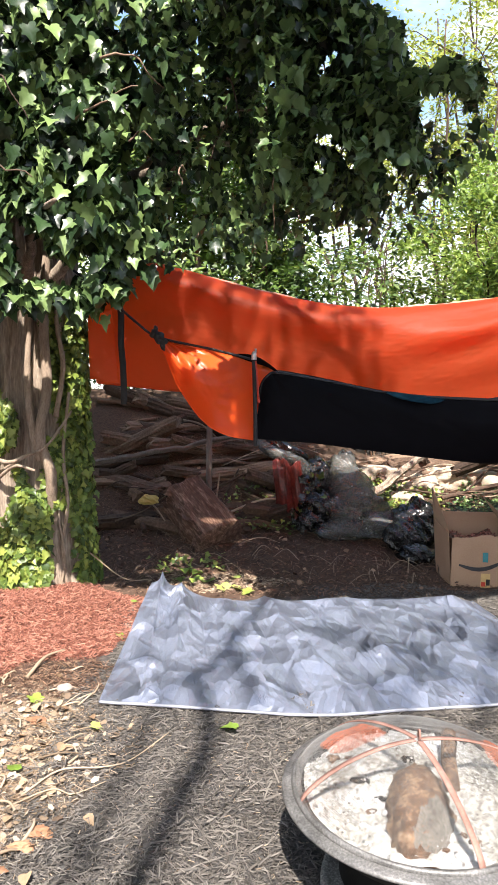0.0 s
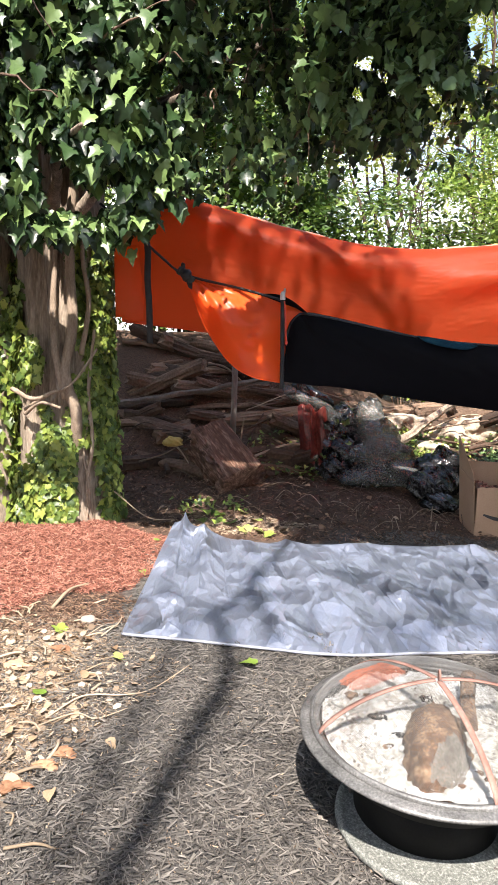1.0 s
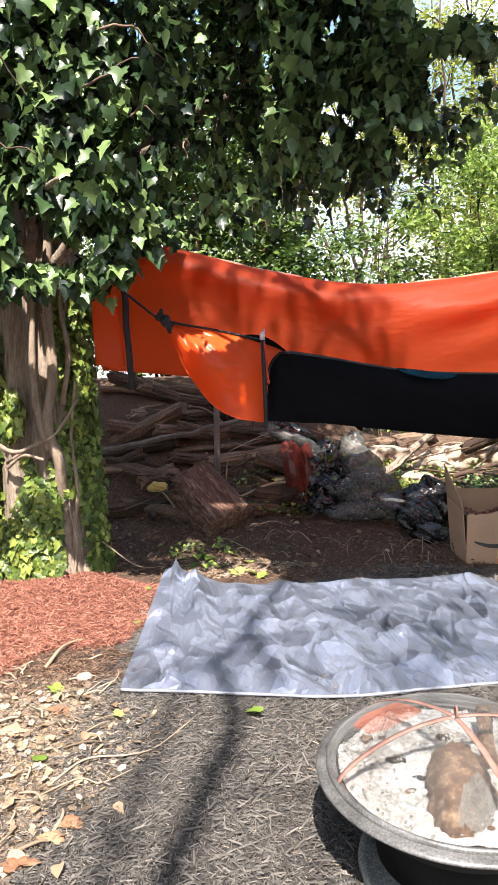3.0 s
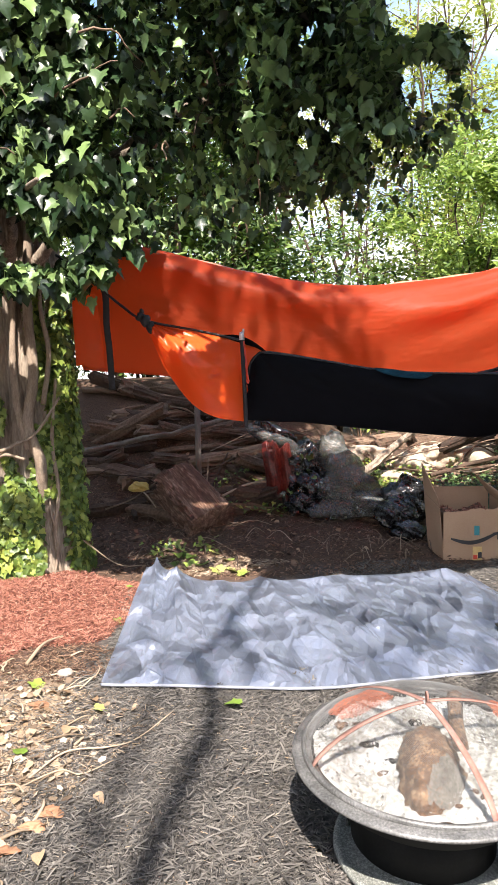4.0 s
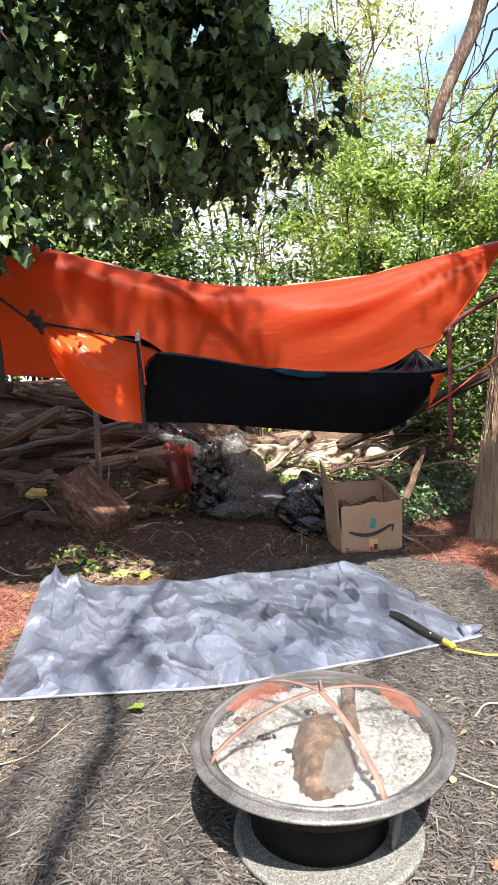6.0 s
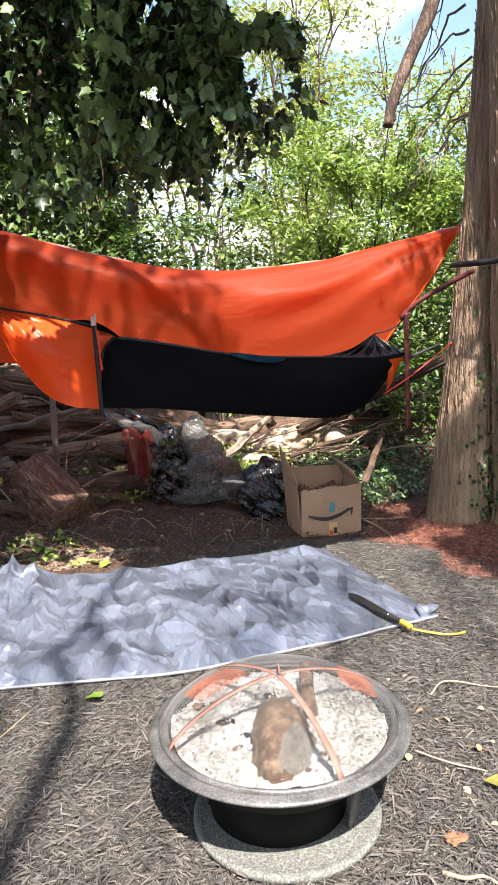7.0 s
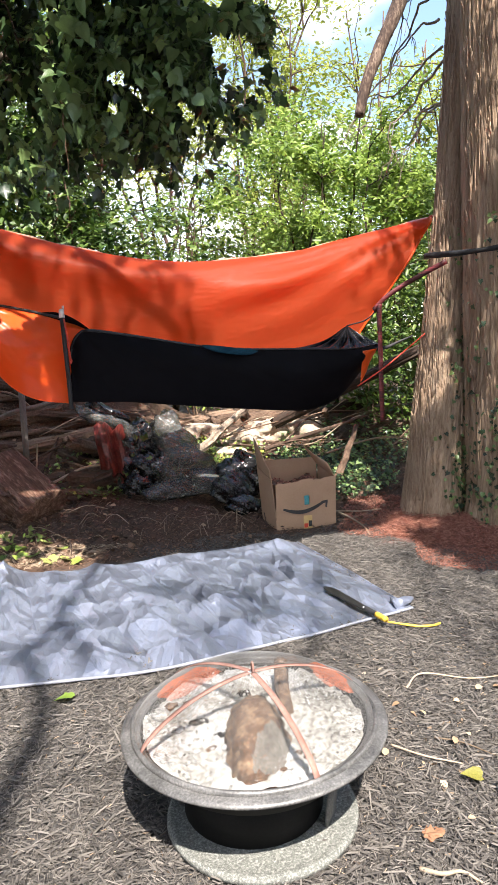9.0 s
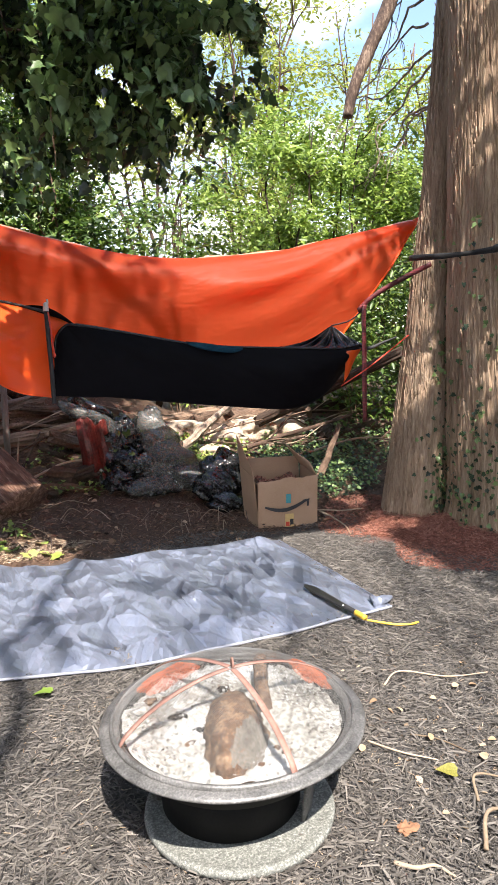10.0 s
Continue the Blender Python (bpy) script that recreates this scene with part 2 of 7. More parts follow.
M = {}
M["black_mulch"] = material("black_mulch", [(0.024, 0.021, 0.019), (0.072, 0.065, 0.058), (0.118, 0.107, 0.095), (0.20, 0.182, 0.162)], 2.5, 160, 0.8, bump=0.4, random_by="island", spread=0.72, contrast=0.08)
M["red_mulch"] = material("red_mulch", [(0.10, 0.030, 0.020), (0.24, 0.085, 0.055), (0.42, 0.21, 0.15)], 20, 120, 0.85, bump=0.4, random_by="island", spread=0.8, contrast=0.1)
M["pale_chip"] = material("pale_chip", [(0.11, 0.075, 0.05), (0.25, 0.185, 0.125), (0.41, 0.33, 0.245)], 20, 120, 0.85, bump=0.3, random_by="island", spread=0.8, contrast=0.12)
M["litter"] = material("litter", [(0.03, 0.014, 0.008), (0.095, 0.050, 0.030), (0.25, 0.16, 0.105)], 20, 120, 0.85, bump=0.3, random_by="island", spread=0.8, contrast=0.12)
M["bark"] = material("bark", [(0.07, 0.052, 0.038), (0.24, 0.19, 0.145), (0.44, 0.365, 0.285)], 6, 30, 0.9, bump=0.9, bump_size=0.025, stretch=(3, 3, 0.5))
M["cedar"] = material("cedar", [(0.075, 0.046, 0.030), (0.26, 0.175, 0.115), (0.37, 0.27, 0.185), (0.46, 0.36, 0.265)], 6, 30, 0.9, bump=1.0, bump_size=0.03, stretch=(4, 4, 0.5), contrast=0.24)
M["vine"] = material("vine", [(0.12, 0.085, 0.06), (0.25, 0.19, 0.14), (0.36, 0.29, 0.22)], 10, 50, 0.9, bump=0.6, stretch=(3, 3, 0.8))
M["dead_wood"] = material("dead_wood", [(0.028, 0.016, 0.010), (0.085, 0.052, 0.034), (0.20, 0.135, 0.092)], 5, 40, 0.9, bump=0.9, bump_size=0.02, random_by="object", spread=0.4, contrast=0.3)
M["stump_wood"] = material("stump_wood", [(0.035, 0.015, 0.009), (0.115, 0.056, 0.034), (0.32, 0.21, 0.15)], 9, 34, 0.85, bump=0.9, bump_size=0.015, contrast=0.3, stretch=(2.0, 2.0, 0.4), turned=tuple(Vector((0.42, -0.50, -0.40)).rotation_difference(Vector((0, 0, 1))).to_euler()))
M["ivy"] = material("ivy", [(0.010, 0.024, 0.010), (0.043, 0.086, 0.030), (0.19, 0.28, 0.095)], 3, 60, 0.36, bump=0.25, random_by="island", spread=0.75, through_light=0.22, gloss=0.5, contrast=0.22)
M["ivy_young"] = material("ivy_young", [(0.04, 0.075, 0.014), (0.125, 0.185, 0.032), (0.29, 0.335, 0.07)], 3, 60, 0.42, bump=0.15, random_by="island", spread=0.75, through_light=0.22, contrast=0.15)
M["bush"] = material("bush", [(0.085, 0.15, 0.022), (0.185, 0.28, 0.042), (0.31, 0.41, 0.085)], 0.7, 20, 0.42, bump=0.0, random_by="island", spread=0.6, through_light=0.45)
# darker leaf green, for trees and shrubs behind the tarp and round the yard
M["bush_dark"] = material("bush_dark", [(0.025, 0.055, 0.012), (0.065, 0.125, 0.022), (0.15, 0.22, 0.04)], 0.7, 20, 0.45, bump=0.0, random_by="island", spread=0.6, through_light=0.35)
M["tree_top"] = material("tree_top", [(0.16, 0.20, 0.03), (0.28, 0.33, 0.05), (0.40, 0.44, 0.10)], 0.7, 20, 0.45, bump=0.0, random_by="island", spread=0.5, through_light=0.5)
M["tarp"] = material("tarp", [(0.66, 0.13, 0.05), (0.72, 0.155, 0.058), (0.76, 0.175, 0.066)], 2, 300, 0.42, bump=0.06, bump_size=0.004, through_light=0.82, through_color=(0.88, 0.245, 0.08), sheen=0.1)
M["orange_cloth"] = material("orange_cloth", [(0.86, 0.13, 0.022), (0.92, 0.155, 0.028), (0.94, 0.18, 0.035)], 2, 200, 0.3, bump=0.12, bump_size=0.004, through_light=0.58, through_color=(0.98, 0.25, 0.03))
# tarp orange lightened, to paint in the sun on its turned edge
M["tarp_sunlit_edge"] = material("tarp_sunlit_edge", [(0.70, 0.30, 0.17), (0.76, 0.36, 0.22), (0.80, 0.42, 0.27)], 6, 200, 0.5, bump=0.1, bump_size=0.004, through_light=0.3)
M["black_cloth"] = material("black_cloth", [(0.0026, 0.0025, 0.0036), (0.0040, 0.0038, 0.0053), (0.0062, 0.0056, 0.0076)], 3, 250, 0.65, bump=0.1, bump_size=0.004, gloss=0.06)
M["black_shiny"] = material("black_shiny", [(0.003, 0.003, 0.004), (0.006, 0.006, 0.007), (0.012, 0.012, 0.014)], 4, 90, 0.26, bump=0.5, bump_size=0.01, gloss=0.35)
# colour for the bluish sheen painted on the hammock's edge
M["blue_sheen"] = material("blue_sheen", [(0.003, 0.009, 0.015), (0.008, 0.034, 0.055), (0.02, 0.08, 0.115)], 9, 60, 0.7, stretch=(1, 1, 4), gloss=0.05)
M["black_strap"] = material("black_strap", [(0.01, 0.01, 0.011), (0.018, 0.018, 0.02), (0.03, 0.03, 0.032)], 20, 200, 0.7)
M["red_strap"] = material("red_strap", [(0.02, 0.008, 0.009), (0.12, 0.018, 0.022), (0.26, 0.045, 0.05)], 7, 60, 0.6, stretch=(0.2, 0.2, 1.6), contrast=0.36)
M["red_cord"] = material("red_cord", [(0.4, 0.03, 0.02), (0.6, 0.06, 0.03), (0.7, 0.1, 0.05)], 20, 100, 0.6)
M["grey_sheet"] = material("grey_sheet", [(0.165, 0.192, 0.26), (0.20, 0.228, 0.30), (0.238, 0.266, 0.342)], 5, 160, 0.38, metal=0.4, bump=0.05, bump_size=0.004, gloss=0.8, coat=0.5)
M["grey_sheet"].node_tree.nodes["Principled BSDF"].inputs["Coat Roughness"].default_value = 0.16


def crumpled(mat, cells, tilts):
    """Flat-sided pits between straight creases, each tilted its own way, of several sizes."""
    n, link = mat.node_tree.nodes, mat.node_tree.links.new
    co, wob, add = n.new("ShaderNodeTexCoord"), n.new("ShaderNodeTexNoise"), n.new("ShaderNodeVectorMath")
    wob.inputs["Scale"].default_value, wob.inputs["Detail"].default_value = 2.0, 1
    add.operation = "MULTIPLY_ADD"
    add.inputs[1].default_value = (0.12, 0.16, 0.0)
    link(co.outputs["Object"], wob.inputs["Vector"])
    link(wob.outputs["Color"], add.inputs[0])
    link(co.outputs["Object"], add.inputs[2])
    long = n.new("ShaderNodeMapping")
    long.inputs["Rotation"].default_value, long.inputs["Scale"].default_value = (0, 0, 0.5), (1.0, 0.6, 1.0)
    link(add.outputs[0], long.inputs["Vector"])
    before = None
    for scale, tilt in zip(cells, tilts):
        vor, off, way, dot, bump = n.new("ShaderNodeTexVoronoi"), n.new("ShaderNodeVectorMath"), n.new("ShaderNodeVectorMath"), n.new("ShaderNodeVectorMath"), n.new("ShaderNodeBump")
        vor.voronoi_dimensions, vor.distance = "2D", "MANHATTAN"
        vor.inputs["Scale"].default_value = scale
        pit = n.new("ShaderNodeMath")
        pit.operation = "MULTIPLY_ADD"
        pit.inputs[1].default_value = 0.28 / scale
        off.operation, way.operation, dot.operation = "SUBTRACT", "SUBTRACT", "DOT_PRODUCT"
        way.inputs[1].default_value = (0.5, 0.5, 0.5)
        link(long.outputs[0], vor.inputs["Vector"])
        link(long.outputs[0], off.inputs[0])
        link(vor.outputs["Position"], off.inputs[1])
        link(vor.outputs["Color"], way.inputs[0])
        link(off.outputs[0], dot.inputs[0])
        link(way.outputs[0], dot.inputs[1])
        bump.inputs["Strength"].default_value, bump.inputs["Distance"].default_value = 1.0, tilt
        link(vor.outputs["Distance"], pit.inputs[0])
        link(dot.outputs["Value"], pit.inputs[2])
        link(pit.outputs[0], bump.inputs["Height"])
        if before:
            link(before.outputs[0], bump.inputs["Normal"])
        before = bump
    bsdf = n["Principled BSDF"]
    link(before.outputs[0], bsdf.inputs["Normal"])
    link(before.outputs[0], bsdf.inputs["Coat Normal"])


crumpled(M["grey_sheet"], (4.2, 9.0, 20.0), (0.85, 0.5, 0.15))
M["hem"] = material("hem", [(0.17, 0.185, 0.23), (0.24, 0.255, 0.30), (0.32, 0.335, 0.38)], 10, 100, 0.5)
M["card"] = material("card", [(0.31, 0.19, 0.118), (0.37, 0.235, 0.15), (0.43, 0.285, 0.188)], 4, 120, 0.85, bump=0.1, bump_size=0.003)
M["card_ink"] = material("card_ink", [(0.02, 0.018, 0.02), (0.03, 0.028, 0.03), (0.04, 0.04, 0.04)], 10, 100, 0.7, bump=0)
M["iron"] = material("iron", [(0.03, 0.03, 0.031), (0.085, 0.084, 0.082), (0.15, 0.148, 0.145), (0.27, 0.266, 0.26)], 9, 130, 0.45, metal=0.3, bump=0.25, bump_size=0.003, contrast=0.3)
M["iron_dusty"] = material("iron_dusty", [(0.05, 0.052, 0.047), (0.13, 0.135, 0.122), (0.36, 0.365, 0.335)], 120, 480, 0.75, bump=0.2, bump_size=0.003, contrast=0.32)
M["iron_black"] = material("iron_black", [(0.003, 0.003, 0.003), (0.005, 0.005, 0.005), (0.012, 0.0115, 0.011)], 10, 120, 0.7, bump=0.2, bump_size=0.003, gloss=0.15)
M["rust"] = material("rust", [(0.15, 0.07, 0.052), (0.25, 0.135, 0.108), (0.35, 0.22, 0.185)], 14, 120, 0.8, metal=0.1, bump=0.3, bump_size=0.003)
M["ash"] = material("ash", [(0.11, 0.1, 0.085), (0.32, 0.315, 0.285), (0.47, 0.475, 0.465), (0.52, 0.54, 0.545)], 4.5, 60, 0.95, bump=0.7, bump_size=0.012, contrast=0.36)
M["burnt_log"] = material("burnt_log", [(0.018, 0.011, 0.009), (0.12, 0.07, 0.042), (0.34, 0.23, 0.145)], 24, 110, 0.9, bump=0.9, bump_size=0.014, contrast=0.32)
M["rust_red"] = material("rust_red", [(0.26, 0.07, 0.04), (0.40, 0.13, 0.075), (0.5, 0.22, 0.14)], 14, 120, 0.85, bump=0)
M["scorched"] = material("scorched", [(0.045, 0.038, 0.033), (0.15, 0.14, 0.122), (0.27, 0.25, 0.22)], 22, 120, 0.9, bump=0.7, bump_size=0.008, contrast=0.3)
M["wire"] = material("wire", [(0.24, 0.10, 0.06), (0.16, 0.14, 0.125), (0.15, 0.15, 0.148), (0.17, 0.17, 0.168), (0.2, 0.2, 0.198)], 3.5, 120, 0.6, metal=0.1, bump=0, contrast=0.33)
M["clear_plastic"] = material("clear_plastic", [(0.05, 0.052, 0.05), (0.11, 0.115, 0.108), (0.22, 0.228, 0.215)], 7, 30, 0.22, bump=0.9, bump_size=0.03, through_light=0.15, gloss=0.6, contrast=0.32)
M["red_plastic"] = material("red_plastic", [(0.035, 0.006, 0.005), (0.12, 0.016, 0.013), (0.22, 0.05, 0.035)], 7, 40, 0.35, bump=0.25, bump_size=0.015, contrast=0.34)
M["dark_plastic"] = material("dark_plastic", [(0.004, 0.004, 0.005), (0.011, 0.011, 0.012), (0.05, 0.05, 0.05)], 12, 60, 0.18, bump=0.6, bump_size=0.015, contrast=0.32)


def sheer(mat, amount):
    """Thin film: part of the light goes straight through."""
    n, link = mat.node_tree.nodes, mat.node_tree.links
    out = n["Material Output"]
    front = out.inputs[0].links[0].from_socket
    clear, ms = n.new("ShaderNodeBsdfTransparent"), n.new("ShaderNodeMixShader")
    ms.inputs[0].default_value = amount
    link.new(front, ms.inputs[1])
    link.new(clear.outputs[0], ms.inputs[2])
    link.new(ms.outputs[0], out.inputs[0])


sheer(M["clear_plastic"], 0.34)
M["steel"] = material("steel", [(0.02, 0.02, 0.02), (0.035, 0.035, 0.036), (0.06, 0.06, 0.06)], 12, 150, 0.4, metal=0.6, bump=0.1, bump_size=0.002)
M["yellow_paint"] = material("yellow_paint", [(0.5, 0.32, 0.03), (0.68, 0.45, 0.05), (0.75, 0.52, 0.1)], 20, 120, 0.6, bump=0.2, bump_size=0.002)
M["pale_metal"] = material("pale_metal", [(0.5, 0.5, 0.5), (0.65, 0.65, 0.66), (0.75, 0.75, 0.76)], 20, 120, 0.35, metal=0.5, bump=0)
M["post"] = material("post", [(0.07, 0.06, 0.05), (0.13, 0.115, 0.10), (0.20, 0.18, 0.16)], 8, 50, 0.85, stretch=(3, 3, 0.5))
M["ash_crumb"] = material("ash_crumb", [(0.06, 0.05, 0.04), (0.24, 0.225, 0.205), (0.42, 0.42, 0.41), (0.50, 0.51, 0.51)], 5, 30, 0.95, bump=0.2, random_by="island", spread=0.5, contrast=0.2)
M["branch_wood"] = material("branch_wood", [(0.02, 0.013, 0.010), (0.075, 0.047, 0.035), (0.28, 0.21, 0.16)], 4, 30, 0.9, bump=0.9, bump_size=0.02, contrast=0.32, stretch=(2, 2, 0.7))


# ---- ground ----
def smooth01(a, b, x):
    t = np.clip((x - a) / (b - a), 0, 1)
    return t * t * (3 - 2 * t)


def ground_z(x, y):
    """Height of the ground: a level yard, bare earth that rises slowly, and a bank of old logs behind it."""
    x, y = np.asarray(x, dtype=float), np.asarray(y, dtype=float)
    p = np.stack([x, y, 0 * x], -1).reshape(-1, 3)
    bumps = value_noise(p, 1.6, 3).reshape(x.shape) * 0.012
    earth = 0.13 * np.clip(y - 6.0, 0, 1.6)
    tall = 1.5 - 0.95 * smooth01(0.6, 2.2, x)
    bank = tall * smooth01(7.2, 9.6, y)
    far = 1 - smooth01(40, 120, np.hypot(x, y))
    hill_l = 0.10 * np.exp(-(((x + 1.35) / 0.8) ** 2 + ((y - 5.3) / 0.8) ** 2))
    hill_r = 0.13 * np.exp(-(((x - 3.7) / 0.9) ** 2 + ((y - 5.4) / 0.7) ** 2))
    return (earth + bank) * far + bumps * far + hill_l + hill_r


def ground_mesh():
    a = np.concatenate([[-600, -200, -80, -40, -22, -14], np.arange(-9, -2, 0.5), np.arange(-2, 6, 0.05), np.arange(6, 13, 0.5), [14, 22, 40, 80, 200, 600]])
    b = np.concatenate([[-600, -200, -60, -25, -12], np.arange(-8, 1, 0.5), np.arange(1, 10, 0.06), np.arange(10, 18, 0.5), [19, 22, 28, 40, 60, 90, 140, 300, 600]])
    X, Y = np.meshgrid(a, b, indexing="ij")
    pts = np.stack([X, Y, ground_z(X, Y)], -1).reshape(-1, 3)
    i, j = np.meshgrid(np.arange(len(a) - 1), np.arange(len(b) - 1), indexing="ij")
    q = (i * len(b) + j).ravel()
    return pts, np.stack([q, q + len(b), q + len(b) + 1, q + 1], 1)


def ground_material():
    m = bpy.data.materials.new("yard_soil")
    m.use_nodes = True
    n, link = m.node_tree.nodes, m.node_tree.links.new
    bsdf = n["Principled BSDF"]
    co = n.new("ShaderNodeTexCoord")
    wob = n.new("ShaderNodeTexNoise")
    wob.inputs["Scale"].default_value = 2.5
    wob.inputs["Detail"].default_value = 5
    link(co.outputs["Object"], wob.inputs["Vector"])
    shift = n.new("ShaderNodeVectorMath")
    shift.operation = "SCALE"
    shift.inputs["Scale"].default_value = 0.9
    half = n.new("ShaderNodeVectorMath")
    half.operation = "SUBTRACT"
    half.inputs[1].default_value = (0.5, 0.5, 0.5)
    link(wob.outputs["Color"], half.inputs[0])
    link(half.outputs[0], shift.inputs[0])
    moved = n.new("ShaderNodeVectorMath")
    link(co.outputs["Object"], moved.inputs[0])
    link(shift.outputs[0], moved.inputs[1])
    grain = n.new("ShaderNodeTexNoise")
    grain.inputs["Scale"].default_value = 55
    grain.inputs["Detail"].default_value = 6
    link(co.outputs["Object"], grain.inputs["Vector"])

    def ramp(colors):
        r = n.new("ShaderNodeValToRGB")
        r.color_ramp.elements[0].position, r.color_ramp.elements[1].position = 0.3, 0.72
        r.color_ramp.elements[0].color, r.color_ramp.elements[1].color = (*colors[0], 1), (*colors[1], 1)
        link(grain.outputs["Fac"], r.inputs[0])
        return r.outputs[0]

    def blob(cx, cy, rx, ry, soft):
        d = n.new("ShaderNodeVectorMath")
        d.operation = "SUBTRACT"
        d.inputs[1].default_value = (cx, cy, 0)
        link(moved.outputs[0], d.inputs[0])
        s = n.new("ShaderNodeVectorMath")
        s.operation = "MULTIPLY"
        s.inputs[1].default_value = (1 / rx, 1 / ry, 0)
        link(d.outputs[0], s.inputs[0])
        ln = n.new("ShaderNodeVectorMath")
        ln.operation = "LENGTH"
        link(s.outputs[0], ln.inputs[0])
        mr = n.new("ShaderNodeMapRange")
        mr.inputs["From Min"].default_value, mr.inputs["From Max"].default_value = 1 + soft, 1 - soft
        link(ln.outputs["Value"], mr.inputs["Value"])
        return mr.outputs[0]

    def over(base, top, mask):
        x = n.new("ShaderNodeMix")
        x.data_type = "RGBA"
        link(mask, x.inputs[0])
        link(base, x.inputs[6])
        link(top, x.inputs[7])
        return x.outputs[2]

    earth = ramp([(0.03, 0.016, 0.010), (0.12, 0.069, 0.042)])
    mulch = ramp([(0.016, 0.015, 0.015), (0.10, 0.095, 0.09)])
    red = ramp([(0.06, 0.017, 0.010), (0.24, 0.08, 0.048)])
    pale = ramp([(0.12, 0.075, 0.045), (0.42, 0.30, 0.19)])
    c = over(earth, mulch, blob(1.6, 2.0, 3.2, 3.72, 0.06))
    c = over(c, red, blob(-1.6, 4.95, 0.9, 0.82, 0.15))
    c = over(c, pale, blob(-1.45, 3.1, 0.85, 0.95, 0.2))
    c = over(c, red, blob(3.95, 5.25, 1.08, 0.95, 0.12))
    c = over(c, pale, blob(-0.1, 5.95, 0.4, 0.22, 0.3))
    link(c, bsdf.inputs["Base Color"])
    bsdf.inputs["Roughness"].default_value = 0.9
    b = n.new("ShaderNodeBump")
    b.inputs["Strength"].default_value = 0.7
    b.inputs["Distance"].default_value = 0.02
    link(grain.outputs["Fac"], b.inputs["Height"])
    link(b.outputs[0], bsdf.inputs["Normal"])
    return m


ground = tagged(new("ground", mesh_of("ground", ground_mesh(), ground_material())), "yard of dark mulch and bare earth rising to a bank", "ground", kind="structure")


def chips(name, mat, n, region, length, label, seed, lift=0.004, tilt=0.22, wide=1.0, shape=CHIP):
    """Loose shreds lying on the ground; region(g, n) gives their places in plan."""
    g = np.random.default_rng(seed)
    x, y = region(g, n)
    z = ground_z(x, y) + g.uniform(-0.003, lift, len(x))
    nrm = np.column_stack([g.normal(0, tilt, len(x)), g.normal(0, tilt, len(x)), np.ones(len(x))])
    size = np.column_stack([g.uniform(0.4, 1.2, len(x)) * length, g.uniform(0.12, 0.3, len(x)) * length * 0.6 * wide, g.uniform(0.05, 0.12, len(x)) * length * 0.8])
    geo = scattered(shape, np.column_stack([x, y, z]), turns(nrm, g.uniform(0, 6.28, len(x))), size)
    return solid(name, geo, mat, (0, 0, 0), label, "mulch", kind="stuff", smooth=False)


def ellipse(cx, cy, rx, ry, power=0.5):
    def region(g, n):
        a, r = g.uniform(0, 2 * math.pi, n), g.uniform(0, 1, n) ** power
        r = r * (1 + 0.18 * np.sin(3 * a + 1) + 0.1 * np.sin(7 * a))
        return cx + rx * r * np.cos(a), cy + ry * r * np.sin(a)
    return region


def near_yard(g, n):
    y = 1.55 + 4.35 * g.uniform(0, 1, n) ** 1.35
    x = g.uniform(-1.35, 3.6, n)
    keep = ~((x < -0.62) & (y > 3.9)) & ~((((x - 3.85) / 1.28) ** 2 + ((y - 5.15) / 1.15) ** 2) < 0.62) & (g.uniform(0, 1, n) < np.where(x < -0.7, 0.35, 1)) & (y < 5.2 + 0.2 * np.sin(5 * x) + 0.6 * smooth01(0.5, 1.2, x))
    keep &= ~((x > -0.42) & (x < 2.02) & (y > 3.80) & (y < 5.25))
    return x[keep], y[keep]


chips("black_mulch", M["black_mulch"], 185000, near_yard, 0.042, "loose shredded black bark mulch covering the yard", 1, 0.016, 0.36, 0.5, SHRED)
chips("black_mulch", M["black_mulch"], 16000, near_yard, 0.066, "longer shreds of black bark mulch lying loose on top", 21, 0.02, 0.35, 0.75, SHRED)
chips("black_mulch", M["black_mulch"], 30000, ellipse(1.6, 0.1, 2.9, 1.5, 0.55), 0.06, "shredded black bark mulch underfoot", 22, 0.012, 0.3, 0.75, SHRED)
chips("red_mulch", M["red_mulch"], 34000, ellipse(-1.5, 4.85, 1.05, 0.95), 0.05, "red-dyed shredded wood mulch under the ivy tree", 2, 0.035, 0.5, 0.7, SHRED)
chips("red_mulch", M["red_mulch"], 48000, ellipse(3.85, 5.15, 1.28, 1.15), 0.036, "red-dyed shredded wood mulch round the cedar trunk", 3, 0.03, 0.45, 0.7, SHRED)
chips("wood_litter", M["pale_chip"], 9000, ellipse(-1.2, 3.1, 0.8, 0.98, 0.7), 0.032, "pale dry wood shreds and bark scraps", 4, 0.02, 0.4, 0.7, SHRED)
chips("wood_litter", M["litter"], 3000, ellipse(-0.95, 4.02, 0.55, 0.3, 0.6), 0.045, "brown and reddish shreds between mulch and litter", 24, 0.02, 0.4, 0.7, SHRED)
chips("bark_flakes", M["pale_chip"], 1500, ellipse(-1.1, 3.0, 0.65, 0.98, 0.7), 0.05, "pale flat flakes of bark and dead leaf", 14, 0.02, 0.45, 5.5, FLAKE)
chips("bark_flakes", M["pale_chip"], 160, ellipse(2.1, 2.5, 0.7, 0.7, 0.6), 0.03, "pale flat flakes of bark on the black mulch", 15, 0.015, 0.4, 5.0, FLAKE)
chips("straw_litter", M["pale_chip"], 2600, ellipse(0.0, 5.93, 0.58, 0.26, 0.7), 0.055, "pale dry straw beside the grey sheet", 5, 0.012)
